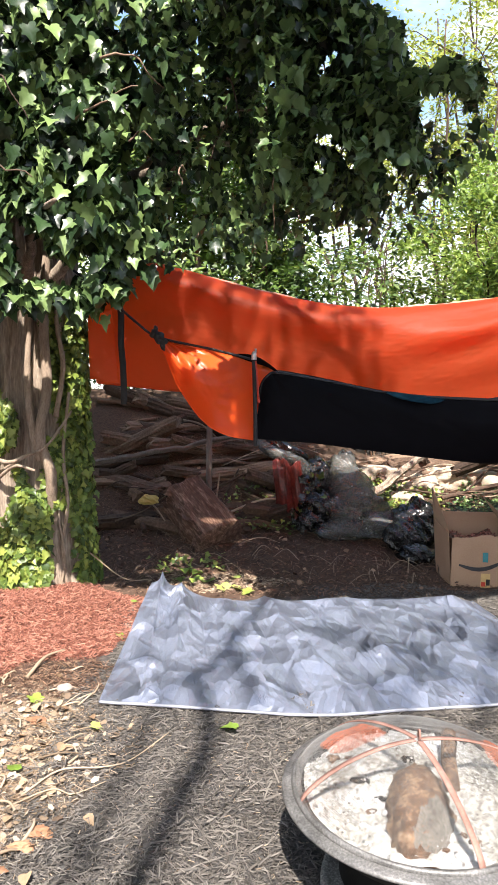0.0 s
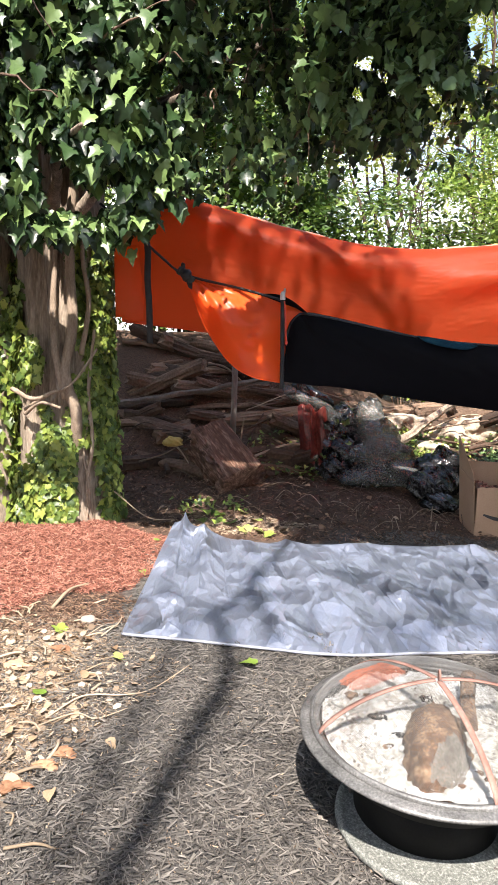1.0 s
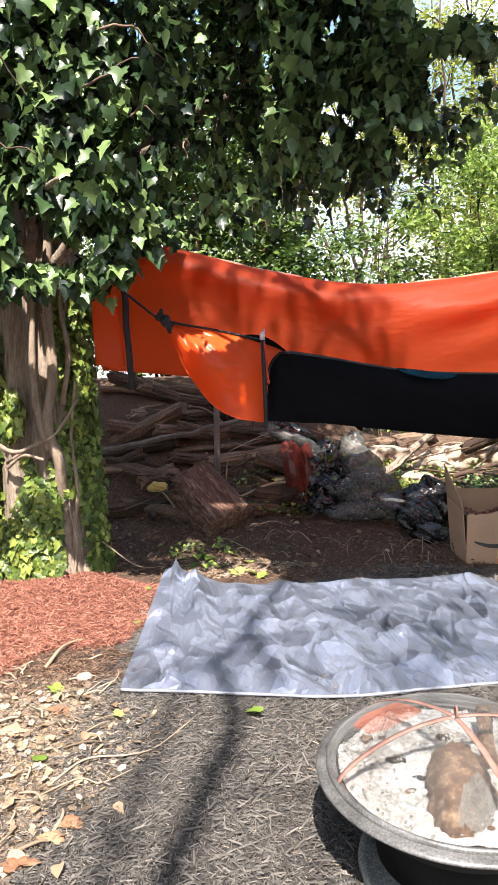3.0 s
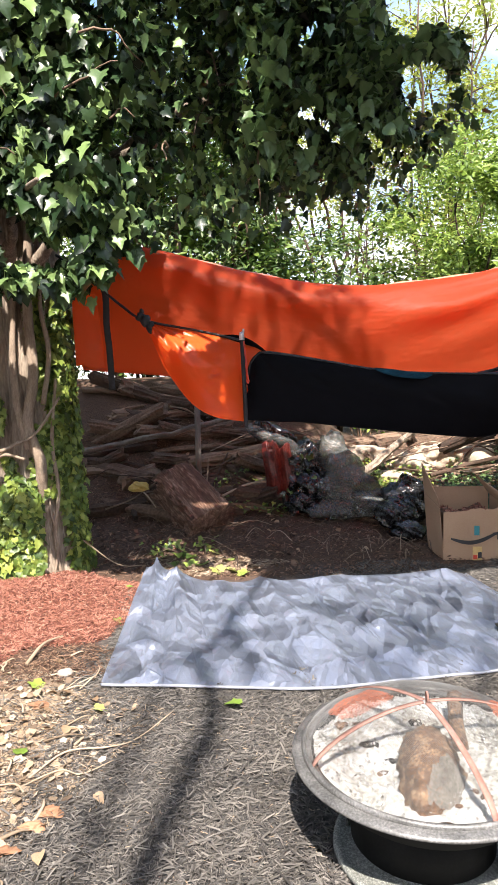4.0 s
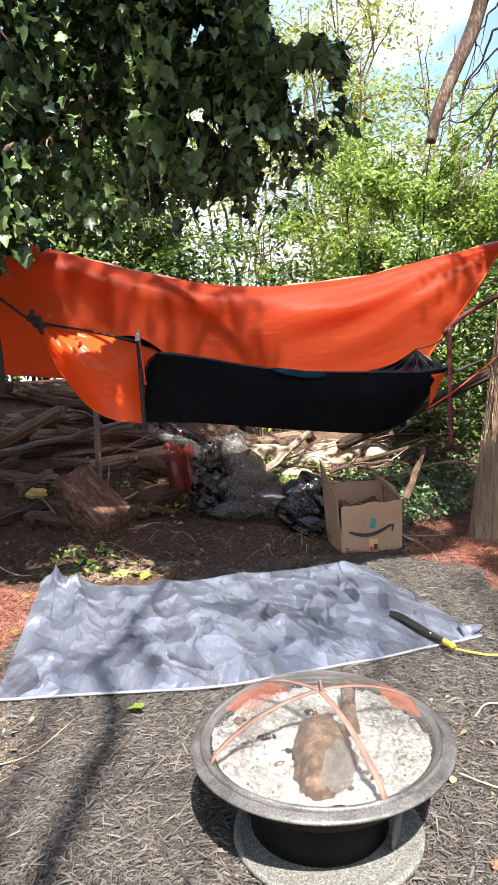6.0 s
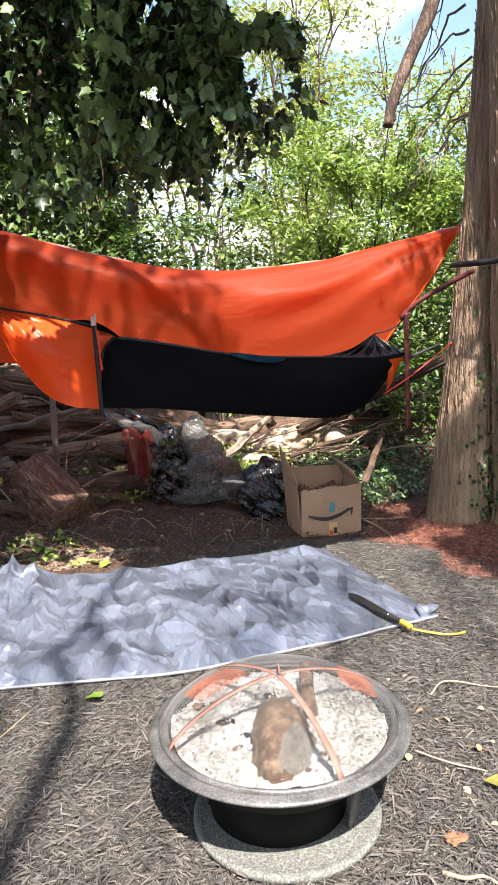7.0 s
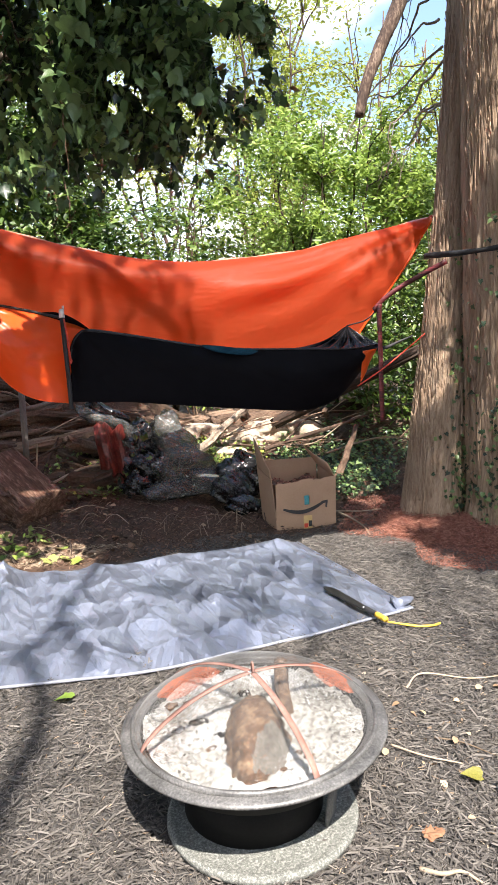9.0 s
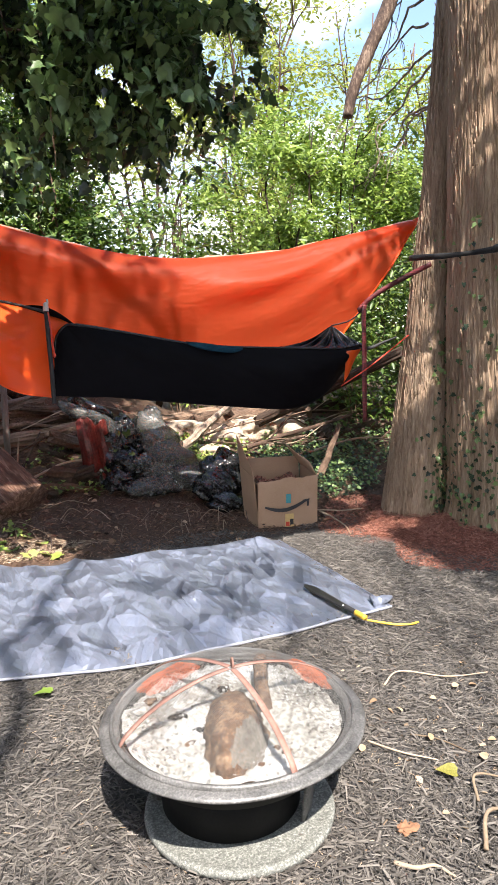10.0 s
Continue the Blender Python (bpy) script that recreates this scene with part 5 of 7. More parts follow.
# limbs that carry the crown
limbs = [((-1.4, 5.7, 2.5), (0.6, 4.3, 3.25), 0.35), ((-1.3, 5.6, 2.8), (1.35, 4.1, 3.55), 0.3), ((-1.5, 5.6, 2.4), (-0.8, 3.9, 2.75), 0.2), ((-1.4, 5.7, 3.2), (0.3, 3.7, 3.9), 0.3),
         ((-1.4, 5.6, 3.6), (-0.6, 3.2, 4.3), 0.2), ((-1.5, 5.8, 4.0), (1.0, 4.4, 4.9), 0.3), ((-1.4, 5.7, 4.6), (-0.9, 3.6, 5.4), 0.2)]
for k, (a, b, s) in enumerate(limbs):
    part("limb", tube(limb_path(a, b, s, 40 + k, 18, 0.05), np.linspace(0.055, 0.012, 18), 8, 0.12, k), M["bark"], ivy_tree)
for k in range(16):
    a = np.array([g.uniform(-1.2, 1.0), g.uniform(3.6, 4.8), g.uniform(2.9, 3.6)])
    b = a + np.array([g.uniform(-0.2, 0.5), g.uniform(-0.4, 0.2), g.uniform(-0.5, 0.1)])
    part("twig", tube(limb_path(a, b, 0.05, 70 + k, 10, 0.1), np.linspace(0.008, 0.003, 10), 5), M["dead_wood"], ivy_tree)


def crown_lower(x):
    """The underside of the hanging crown, at four metres ahead."""
    return np.interp(x, [-2.6, -1.15, -0.95, -0.73, -0.51, -0.38, -0.1, 0.13, 0.45, 0.57, 0.76, 0.9, 1.08, 1.2, 1.5, 1.56], [2.3, 2.22, 2.26, 2.2, 2.3, 2.45, 2.58, 2.6, 2.74, 2.64, 2.78, 2.68, 2.8, 2.97, 3.12, 3.3])


def crown_upper(x):
    return np.interp(x, [-2.6, 0.7, 1.0, 1.08, 1.18, 1.4, 1.54], [5.2, 4.6, 4.1, 3.66, 3.45, 3.5, 3.42])


def crown_places(g, n):
    """Leafy sprays: places bunched round hanging shoots, within the crown's outline."""
    m = n // 9
    x = g.uniform(-2.5, 1.5, m)
    lo, hi = crown_lower(x), np.minimum(crown_upper(x), 4.6)
    z = lo + 0.08 + (hi - lo) * g.uniform(0, 1, m) ** 1.15
    y = np.where(x < -0.35, 4.25 + 1.05 * g.uniform(0, 1, m) ** 1.5, g.uniform(3.7, 4.9, m))
    c = np.column_stack([x, y, z])
    p = np.repeat(c, 9, 0) + g.normal(0, 1, (m * 9, 3)) * np.array([0.075, 0.08, 0.095])
    # the outline holds along the sight lines to the yard's edge
    s = (4.0 - 0.2) / (p[:, 1] - 0.2)
    px, pz = 0.17 + (p[:, 0] - 0.17) * s, 1.68 + (p[:, 2] - 1.68) * s
    ragged = 0.13 * value_noise(np.column_stack([px, 0 * px, 0 * px]), 4.5, 51, 2) + 0.06 * value_noise(np.column_stack([px, 0 * px, pz]), 9.0, 52, 1)
    keep = (pz > crown_lower(px) + ragged) & (pz < crown_upper(px) + 0.05 + ragged) & (px < 1.52 + ragged)
    # the low sun side stays open, so that the yard in front lies in the sun
    foot = p[:, 1] + 0.695 * p[:, 2]
    limit = np.where(p[:, 0] < -0.4, 5.9, np.where(p[:, 0] < 0.30, 6.40, 5.5)) + 0.06 * np.sin(11 * p[:, 0])
    keep &= (foot > limit) | ((g.uniform(0, 1, len(p)) < 0.05) & (p[:, 0] < 0.8))
    # thin high up, so that the tarp lies in broken sun
    keep &= ~((foot > 7.05) & (foot < 8.05) & (p[:, 2] > 1.72 + 0.60 * (p[:, 1] - 0.2)))
    # shafts by which the sun reaches the bole
    keep &= ~((p[:, 0] < -0.95) & (foot < 7.1) & (value_noise(np.column_stack([p[:, 0], foot, 0 * foot]), 2.6, 33, 2) > 0.05))
    keep &= ~((p[:, 0] < 0.15) & (foot > 6.2) & (foot < 7.5) & (value_noise(np.column_stack([p[:, 0], foot, 0 * foot]), 5.5, 35, 1) > 0.22))
    # gaps where the bushes behind shine through
    hole = ((px + 0.36) / 0.10) ** 2 + ((pz - 3.0) / 0.12) ** 2 < 1
    hole |= ((px + 0.12) / 0.10) ** 2 + ((pz - 2.72) / 0.12) ** 2 < 1
    hole |= value_noise(np.column_stack([px, 0 * px, pz]), 3.4, 21, 2) > 0.66
    hole |= (px > 0.85) & (value_noise(np.column_stack([px, 0 * px, pz]), 8.0, 24, 2) > 0.75 - 0.9 * smooth01(0.85, 1.5, px))
    hole |= (px > 0.1) & (value_noise(np.column_stack([px, 0 * px, pz]), 6.5, 22, 2) > 0.52)
    return p[keep & ~hole]


def off_the_tarp(g, p):
    """Sprays that would stand between sun and tarp hang nearer the yard."""
    reach = p[:, 1] - 0.2 + 0.695 * (p[:, 2] - 1.68)
    s = np.where((reach > 5.65) & (reach < 6.75) & (p[:, 0] > -0.5), (np.where(p[:, 0] < 0.35, g.uniform(6.84, 7.04, len(p)), g.uniform(6.35, 6.98, len(p))) - 1.368) / reach, 1.0)[:, None]
    eye = np.array([0.17, 0.2, 1.68])
    return eye + (p - eye) * s


def leaf_turns(g, p, lean=0.55):
    side = 1.0 - smooth01(-0.3, 0.1, p[:, 0])
    bunch = np.column_stack([value_noise(p, 2.2, 41 + k, 1) for k in range(3)]) * (0.7 - 0.45 * side)[:, None]
    nrm = np.column_stack([g.normal(0, 0.6, len(p)), 0.25 - 0.9 * side + g.normal(0, 0.5, len(p)), 0.95 - 0.4 * side + g.normal(0, 0.5, len(p))]) + bunch
    return turns(nrm, math.pi + g.normal(0, lean, len(p)))


g = np.random.default_rng(31)
P = off_the_tarp(g, crown_places(g, 36000))
Q = crown_places(g, 22000)
P = np.vstack([P, Q[Q[:, 0] < -0.35]])
# the far side of the crown, dark and close
Q = crown_places(g, 24000)
Q = Q[Q[:, 0] > -0.6]
Q = np.column_stack([0.17 + (Q[:, 0] - 0.17) * 1.2, 0.2 + (Q[:, 1] - 0.2) * 1.2, 1.68 + (Q[:, 2] - 1.68) * 1.2])
foot = Q[:, 1] + 0.695 * Q[:, 2]
Q = Q[(g.uniform(0, 1, len(Q)) > smooth01(0.6, 1.7, Q[:, 0])) & ~((Q[:, 0] > 0.4) & (foot > 7.65) & (foot < 8.15))]
P = np.vstack([P, off_the_tarp(g, Q)])
# loose shoots hanging from the lower edge
for k in range(72):
    x0 = g.uniform(-1.6, 1.55)
    y0 = 4.3 if x0 < -0.35 else g.uniform(4.0, 4.5)
    s = (y0 - 0.2) / 3.8
    n = int(g.integers(6, 16))
    t = np.linspace(0, 1, n)
    top = np.array([0.17 + (x0 - 0.17) * s, y0, 1.68 + (crown_lower(x0) + 0.06 - 1.68) * s])
    P = np.vstack([P, top + np.column_stack([g.normal(0, 0.05, n) + 0.08 * t, g.normal(0, 0.05, n), -g.uniform(0.05, 0.34 if x0 > -0.3 else 0.12) * t + g.normal(0, 0.02, n)])])
size = g.uniform(0.05, 0.105, len(P)) * np.where(P[:, 0] < -0.3, 1.15, 0.76)
near = np.argsort(P[:, 1] + 0.25 * P[:, 2])
single, rest = near[:260], near[260:]
half = len(rest) // 3
crown = part("crown", scattered(IVY, P[rest[:half]], leaf_turns(g, P[rest[:half]]), size[rest[:half]]), M["ivy"], ivy_tree, "dense dark green ivy leaves")
part("crown", scattered(IVY_OLD, P[rest[half:]], leaf_turns(g, P[rest[half:]]), size[rest[half:]]), M["ivy"], ivy_tree, "dense dark green ivy leaves")
R = leaf_turns(g, P[single])
leaf_meshes = [mesh_of("ivy_leaf", IVY, M["ivy"]), mesh_of("ivy_leaf", IVY_OLD, M["ivy"])]
for k, i in enumerate(single):
    ob = new("ivy_leaf", leaf_meshes[k % 2])
    ob.parent = ivy_tree
    ob.matrix_basis = Matrix.Translation(Vector(P[i] - place_of(ivy_tree))) @ Matrix(R[k].tolist()).to_4x4() @ Matrix.Scale(float(size[i]) * 1.15, 4)
# upper crown, added mostly out of view: its shade falls on tarp and earth
n = 26000
top = np.column_stack([g.uniform(-2.8, 3.0, n), g.uniform(1.9, 5.8, n), g.uniform(4.3, 6.4, n)])
top = top[(value_noise(top, 1.3, 5, 3) > -0.30) & (g.uniform(0, 1, n) > smooth01(0.7, 3.0, top[:, 0]) ** 0.6)]
top = top[~((top[:, 0] < -0.2) & (top[:, 1] < 4.5))]
foot = top[:, 1] + 0.695 * top[:, 2]
top = top[foot > np.where(top[:, 0] < 0.32, 6.1, 5.5)]
foot = top[:, 1] + 0.695 * top[:, 2]
open_side = (foot > 7.0) & (foot < 8.35) & (top[:, 0] > 1.1 + 0.9 * (8.3 - foot) - 0.9 + 0.2 * np.sin(5 * foot))
open_side |= (foot > 7.68) & (foot < 8.12) & (top[:, 0] > 0.4)
top = top[~open_side | (g.uniform(0, 1, len(top)) < 0.06)]
foot = top[:, 1] + 0.695 * top[:, 2]
top = top[~((foot > 7.0) & (foot < 8.1) & (top[:, 0] > -0.7))]
foot = top[:, 1] + 0.695 * top[:, 2]
top = top[~((foot < 7.1) & (top[:, 0] < 0.1) & (value_noise(np.column_stack([top[:, 0], foot, 0 * foot]), 2.4, 57, 2) > -0.3))]
foot = top[:, 1] + 0.695 * top[:, 2]
top = top[~((foot < 7.1) & (top[:, 0] < 0.9) & (value_noise(np.column_stack([top[:, 0], foot, 0 * foot]), 3.0, 58, 2) > 0.2))]
# open sky beyond the crown's tip
top = top[~((top[:, 2] < 1.8 + 0.62 * (top[:, 1] - 0.2)) & ((top[:, 0] - 0.17) * 3.8 / (top[:, 1] - 0.2) > 0.75))]
# unseen head leaves, added to keep the log bank in the dark
n = 9000
head = np.column_stack([g.uniform(-3.0, 1.0, n), g.uniform(8.35, 10.6, n), g.uniform(5.2, 8.0, n)])
head[:, 1] -= 0.695 * head[:, 2]
top = np.vstack([top, head[value_noise(head, 1.4, 55, 2) > -0.45]])
# leaves far above the view, placed to half-shade the tarp softly
n = 800
high = np.column_stack([g.uniform(-1.2, 1.2, n), g.uniform(7.0, 8.1, n), g.uniform(9.6, 11.4, n)])
high[:, 0] += 0.35 * (7.6 - high[:, 1])
high[:, 1] -= 0.695 * high[:, 2]
top = np.vstack([top, high])
part("crown", scattered(IVY_OLD, top, leaf_turns(g, top), g.uniform(0.06, 0.11, len(top))), M["ivy"], ivy_tree)
# a long bough high out of view, added so hammock and box lie in shade
part("limb", tube(limb_path((-1.4, 5.6, 4.6), (2.6, 1.5, 6.4), 0.5, 61, 20, 0.05), np.linspace(0.07, 0.015, 20), 8, 0.12, 3), M["bark"], ivy_tree)
n = 5200
bx, bz, bf = g.uniform(0.38, 2.95, n), g.uniform(5.2, 7.0, n), g.uniform(5.52, 6.85, n)
bough = np.column_stack([bx, bf + 0.05 * np.sin(9 * bx) - 0.695 * bz, bz])
bough = bough[value_noise(bough, 1.6, 25, 2) > -0.75 + 0.9 * smooth01(2.5, 2.95, bx)]
part("crown", scattered(IVY_OLD, bough, leaf_turns(g, bough), g.uniform(0.07, 0.12, len(bough))), M["ivy"], ivy_tree)
# young ivy clothing the bole
n = 7000
aa, zz = np.radians(g.uniform(190, 360, n)), g.uniform(0.02, 2.4, n)
dg = np.degrees(aa)
patch = value_noise(np.column_stack([np.cos(aa) * 2, np.sin(aa) * 2, zz * 1.6]), 1.6, 8, 2)
cover = np.where(dg > 322, 0.95 - 0.35 * np.clip(zz - 1.4, 0, 2), np.where(dg > 292, 0.15 + 0.9 * np.exp(-((zz - 1.05) / 0.42) ** 2), 1.3 - 0.85 * zz)) + np.where(dg < 228, 0.5 * np.exp(-((zz - 1.6) / 0.4) ** 2), 0)
keep = patch < cover - 0.25
aa, zz = aa[keep], zz[keep]
rr = np.interp(zz, [0, 0.3, 1.0, 2.0, 2.4], [0.49, 0.43, 0.395, 0.38, 0.38]) + 0.055 * g.uniform(0, 1, len(zz)) ** 1.5
pl = np.column_stack([-1.50 + rr * np.cos(aa), 5.92 + rr * np.sin(aa), zz])
nr = np.column_stack([np.cos(aa), np.sin(aa), 0.5 + 0 * aa]) + g.normal(0, 0.35, (len(aa), 3))
part("ivy", scattered(IVY, pl, turns(nr, math.pi + g.normal(0, 0.8, len(aa))), g.uniform(0.04, 0.085, len(aa))), M["ivy_young"], ivy_tree, "yellow-green young ivy on the bole")
n = 1100
aa, zz = np.radians(g.uniform(190, 350, n)), g.uniform(0.02, 2.3, n)
keep = value_noise(np.column_stack([np.cos(aa) * 2, np.sin(aa) * 2, zz * 1.3]), 1.6, 18, 2) < 0.35
aa, zz = aa[keep], zz[keep]
pl = np.column_stack([-2.22 + 0.45 * np.cos(aa), 6.05 + 0.45 * np.sin(aa), zz])
nr = np.column_stack([np.cos(aa), np.sin(aa), 0.5 + 0 * aa]) + g.normal(0, 0.35, (len(aa), 3))
part("ivy", scattered(IVY, pl, turns(nr, math.pi + g.normal(0, 0.8, len(aa))), g.uniform(0.05, 0.10, len(aa))), M["ivy_young"], ivy_tree, "yellow-green young ivy on the bole")

# broken dead branch hanging in the gap
db = thing("dead_branch", (3.5, 6.0, 4.6), "broken dead branch with peeled pale bark hanging down", "branch")
part("branch", tube(curve_through([(3.08, 6.0, 3.70), (3.12, 6.0, 3.86), (3.19, 6.0, 4.05), (3.30, 6.0, 4.28), (3.40, 6.0, 4.48), (3.52, 6.0, 4.74), (3.66, 5.9, 5.2), (3.80, 5.6, 5.6)], 40), np.linspace(0.045, 0.075, 40), 12, 0.12, 3), M["branch_wood"], db)


# bare tree behind the viewer: its limbs throw the forked shadow on the yard
SUNWARD = np.array([-0.0244, -0.695, 1.0])


def over_yard(points, h):
    """Places h metres up towards the sun from points on the yard."""
    return [tuple(np.array([x, y, 0.0]) + SUNWARD * (h + 0.1 * k)) for k, (x, y) in enumerate(points)]


bare = thing("bare_tree", (-1.6, -6.6, 0), "nearly leafless tree standing behind, its limbs over the yard", "tree")
part("trunk", tube(limb_path((-1.6, -6.6, -0.1), (-1.3, -6.4, 11.5), 0, 3, 16, 0.03), np.linspace(0.24, 0.12, 16), 12, 0.08, 2), M["bark"], bare)
part("limb", tube(curve_through([(-1.3, -6.45, 10.6)] + over_yard([(-0.60, 0.9), (-0.38, 1.6), (-0.23, 2.11), (-0.15, 2.43), (-0.07, 2.79), (0.05, 3.28), (0.03, 3.57), (-0.04, 3.99), (0.08, 4.24), (0.2, 4.62), (0.29, 4.95), (0.50, 5.5)], 10.5), 80), np.linspace(0.07, 0.035, 80), 8, 0.1, 5), M["bark"], bare)
part("limb", tube(curve_through(over_yard([(0.30, 3.6), (0.26, 3.9), (0.19, 4.23), (0.14, 4.57), (0.25, 4.8)], 10.9), 24), np.linspace(0.03, 0.035, 24), 7, 0.1, 6), M["bark"], bare)
part("limb", tube(curve_through(over_yard([(-0.45, 1.9), (-0.38, 2.56), (-0.34, 2.88), (-0.25, 3.58), (-0.15, 3.85), (-0.02, 4.05)], 11.5), 40), np.linspace(0.03, 0.03, 40), 7, 0.1, 7), M["bark"], bare)
for k in range(14):
    t = np.random.default_rng(900 + k)
    a = np.array(over_yard([(t.uniform(-0.5, 0.4), t.uniform(2.0, 5.2))], 10.5)[0])
    part("twig", tube(limb_path(a, a + np.array([t.uniform(-0.6, 0.6), t.uniform(-0.7, 0.7), t.uniform(-0.2, 0.5)]), 0.05, 910 + k, 10, 0.1), np.linspace(0.02, 0.008, 10), 5), M["bark"], bare)

t = np.random.default_rng(940)
spray = []
for x, y, s in ((1.27, 4.05, 0.10), (1.05, 4.45, 0.12), (0.80, 4.70, 0.09), (1.57, 4.07, 0.12), (1.72, 3.72, 0.10), (1.02, 3.84, 0.09), (1.56, 4.70, 0.12), (2.0, 4.75, 0.10), (1.85, 4.35, 0.10), (1.35, 4.4, 0.07), (2.6, 3.9, 0.14), (2.75, 4.4, 0.16), (2.5, 3.3, 0.12), (2.85, 3.4, 0.16), (2.75, 4.75, 0.14)):
    c = np.array(over_yard([(x, y)], 10.5)[0])
    spray.append(c + t.normal(0, 1, (60, 3)) * np.array([s, s * 1.1, s]))
    part("twig", tube(limb_path(c + np.array([-0.5, -0.9, -0.6]), c, 0.1, 960 + len(spray), 10, 0.08), np.linspace(0.014, 0.005, 10), 5), M["bark"], bare)
spray = np.concatenate(spray)
part("leaf_sprays", scattered(LEAF, spray, turns(t.normal(0, 0.6, (len(spray), 3)) + np.array([0, -0.4, 0.8]), t.uniform(0, 6.28, len(spray))), t.uniform(0.05, 0.09, len(spray))), M["bush"], bare, "thin sprays of young leaves")

# ---- bushes and trees behind ----
def bush(name, base, height, width, n, mat, leaf, seed, label, stems=4, bare=0.25, droop=0.0, clump=0.3):
    """A tree or shrub: crooked stems, limbs that end in sprays of leaves."""
    g = np.random.default_rng(seed)
    base = np.array([base[0], base[1], float(ground_z(np.array([base[0]]), np.array([base[1]]))[0]) - 0.1])
    th = thing(name, tuple(base), label, "tree" if height > 4 else "bush")
    ends, wood = [], []
    for s in range(stems):
        a = g.uniform(0, 2 * math.pi)
        tip = base + np.array([math.cos(a) * width * 0.3, math.sin(a) * width * 0.3, height * g.uniform(0.75, 1.0)])
        path = limb_path(base + np.array([0.12 * math.cos(a), 0.12 * math.sin(a), 0]), tip, 0, seed * 7 + s, 16, 0.05)
        r0 = 0.006 * height
        wood.append(tube(path, np.linspace(r0, r0 * 0.25, 16), 7, 0.12, s))
        for k in range(9):
            i = int(g.uniform(bare, 1) * 15)
            d = g.normal(0, 1, 3)
            d[2] = abs(d[2]) * 0.5
            d /= np.linalg.norm(d)
            e = path[i] + d * width * g.uniform(0.25, 0.6)
            lp = limb_path(path[i], e, 0.08, seed * 31 + s * 11 + k, 8, 0.07)
            wood.append(tube(lp, np.linspace(r0 * 0.35, r0 * 0.08, 8), 5))
            ends.extend(lp[2:])
    part("trunk", joined(wood), M["dead_wood"], th)
    ends = np.array(ends)
    k = g.integers(0, len(ends), n)
    p = ends[k] + g.normal(0, 1, (n, 3)) * clump * np.array([1, 1, 0.75])
    p = p[p[:, 2] > base[2] + 0.1]
    nrm = np.column_stack([g.normal(0, 0.6, len(p)), g.normal(-0.3, 0.6, len(p)), np.full(len(p), 0.8)])
    part("crown", scattered(LEAF, p, turns(nrm, g.uniform(0, 6.28, len(p))), g.uniform(0.6, 1.3, len(p)) * leaf), mat, th)
    return th


bush("tree", (4.4, 10.0), 5.0, 2.6, 13000, M["bush"], 0.105, 101, "bright green young maple behind the log bank", 5, 0.15, clump=0.13)
bush("tree", (6.4, 10.5), 4.4, 2.8, 11000, M["bush"], 0.115, 102, "leafy green sapling beside the cedar", 5, 0.15, clump=0.2)
bush("tree", (3.0, 11.5), 4.0, 2.0, 1500, M["bush"], 0.10, 103, "thin sapling with sparse spring leaves", 5, 0.25, clump=0.22)
bush("tree", (0.9, 11.0), 4.6, 2.2, 5200, M["bush_dark"], 0.13, 104, "dark green sapling behind the crown", 4, 0.15, clump=0.15)
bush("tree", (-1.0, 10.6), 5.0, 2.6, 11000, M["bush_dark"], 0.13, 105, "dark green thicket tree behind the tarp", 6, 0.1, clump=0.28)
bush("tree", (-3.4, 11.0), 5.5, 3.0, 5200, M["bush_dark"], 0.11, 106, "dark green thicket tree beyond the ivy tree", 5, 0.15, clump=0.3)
bush("tree", (7.0, 19.0), 12.5, 4.5, 9000, M["tree_top"], 0.15, 107, "tall thin tree with yellow-green spring leaves", 5, 0.3, clump=0.30)
bush("tree", (3.8, 20.0), 12.0, 4.0, 7000, M["tree_top"], 0.15, 108, "tall thin tree with yellow-green spring leaves", 5, 0.3, clump=0.30)
bush("tree", (5.6, 17.0), 10.5, 3.6, 6500, M["tree_top"], 0.13, 116, "tall thin tree with yellow-green spring leaves", 5, 0.35, clump=0.28)
bush("tree", (9.8, 18.0), 11.5, 4.0, 6500, M["tree_top"], 0.14, 117, "tall thin tree with yellow-green spring leaves", 5, 0.3, clump=0.30)
bush("tree", (11.5, 17.0), 9.0, 4.5, 6000, M["tree_top"], 0.14, 109, "tall thin tree with yellow-green spring leaves", 4, 0.3, clump=0.35)
bush("tree", (-2.5, 18.0), 8.0, 5.0, 6000, M["bush"], 0.15, 110, "leafy green tree in the distance", 5, 0.1, clump=0.4)
bush("tree", (8.8, 12.5), 5.0, 3.2, 6000, M["bush"], 0.12, 111, "leafy green tree beyond the cedar", 5, 0.1, clump=0.25)
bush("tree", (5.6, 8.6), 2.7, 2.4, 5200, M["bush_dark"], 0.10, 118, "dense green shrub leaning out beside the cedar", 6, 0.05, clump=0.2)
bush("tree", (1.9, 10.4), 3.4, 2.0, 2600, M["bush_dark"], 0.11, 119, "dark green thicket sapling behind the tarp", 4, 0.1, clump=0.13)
bush("tree", (-0.3, 12.2), 6.0, 2.6, 9000, M["bush_dark"], 0.15, 121, "dense dark green tree behind the tarp", 5, 0.1, clump=0.3)
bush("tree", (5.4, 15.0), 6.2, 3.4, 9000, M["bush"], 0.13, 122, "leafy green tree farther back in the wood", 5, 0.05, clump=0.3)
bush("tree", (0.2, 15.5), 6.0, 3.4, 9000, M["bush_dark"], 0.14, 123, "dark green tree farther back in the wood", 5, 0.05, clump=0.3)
bush("tree", (8.0, 15.5), 6.0, 3.4, 8000, M["bush"], 0.14, 124, "leafy green tree farther back in the wood", 5, 0.05, clump=0.3)
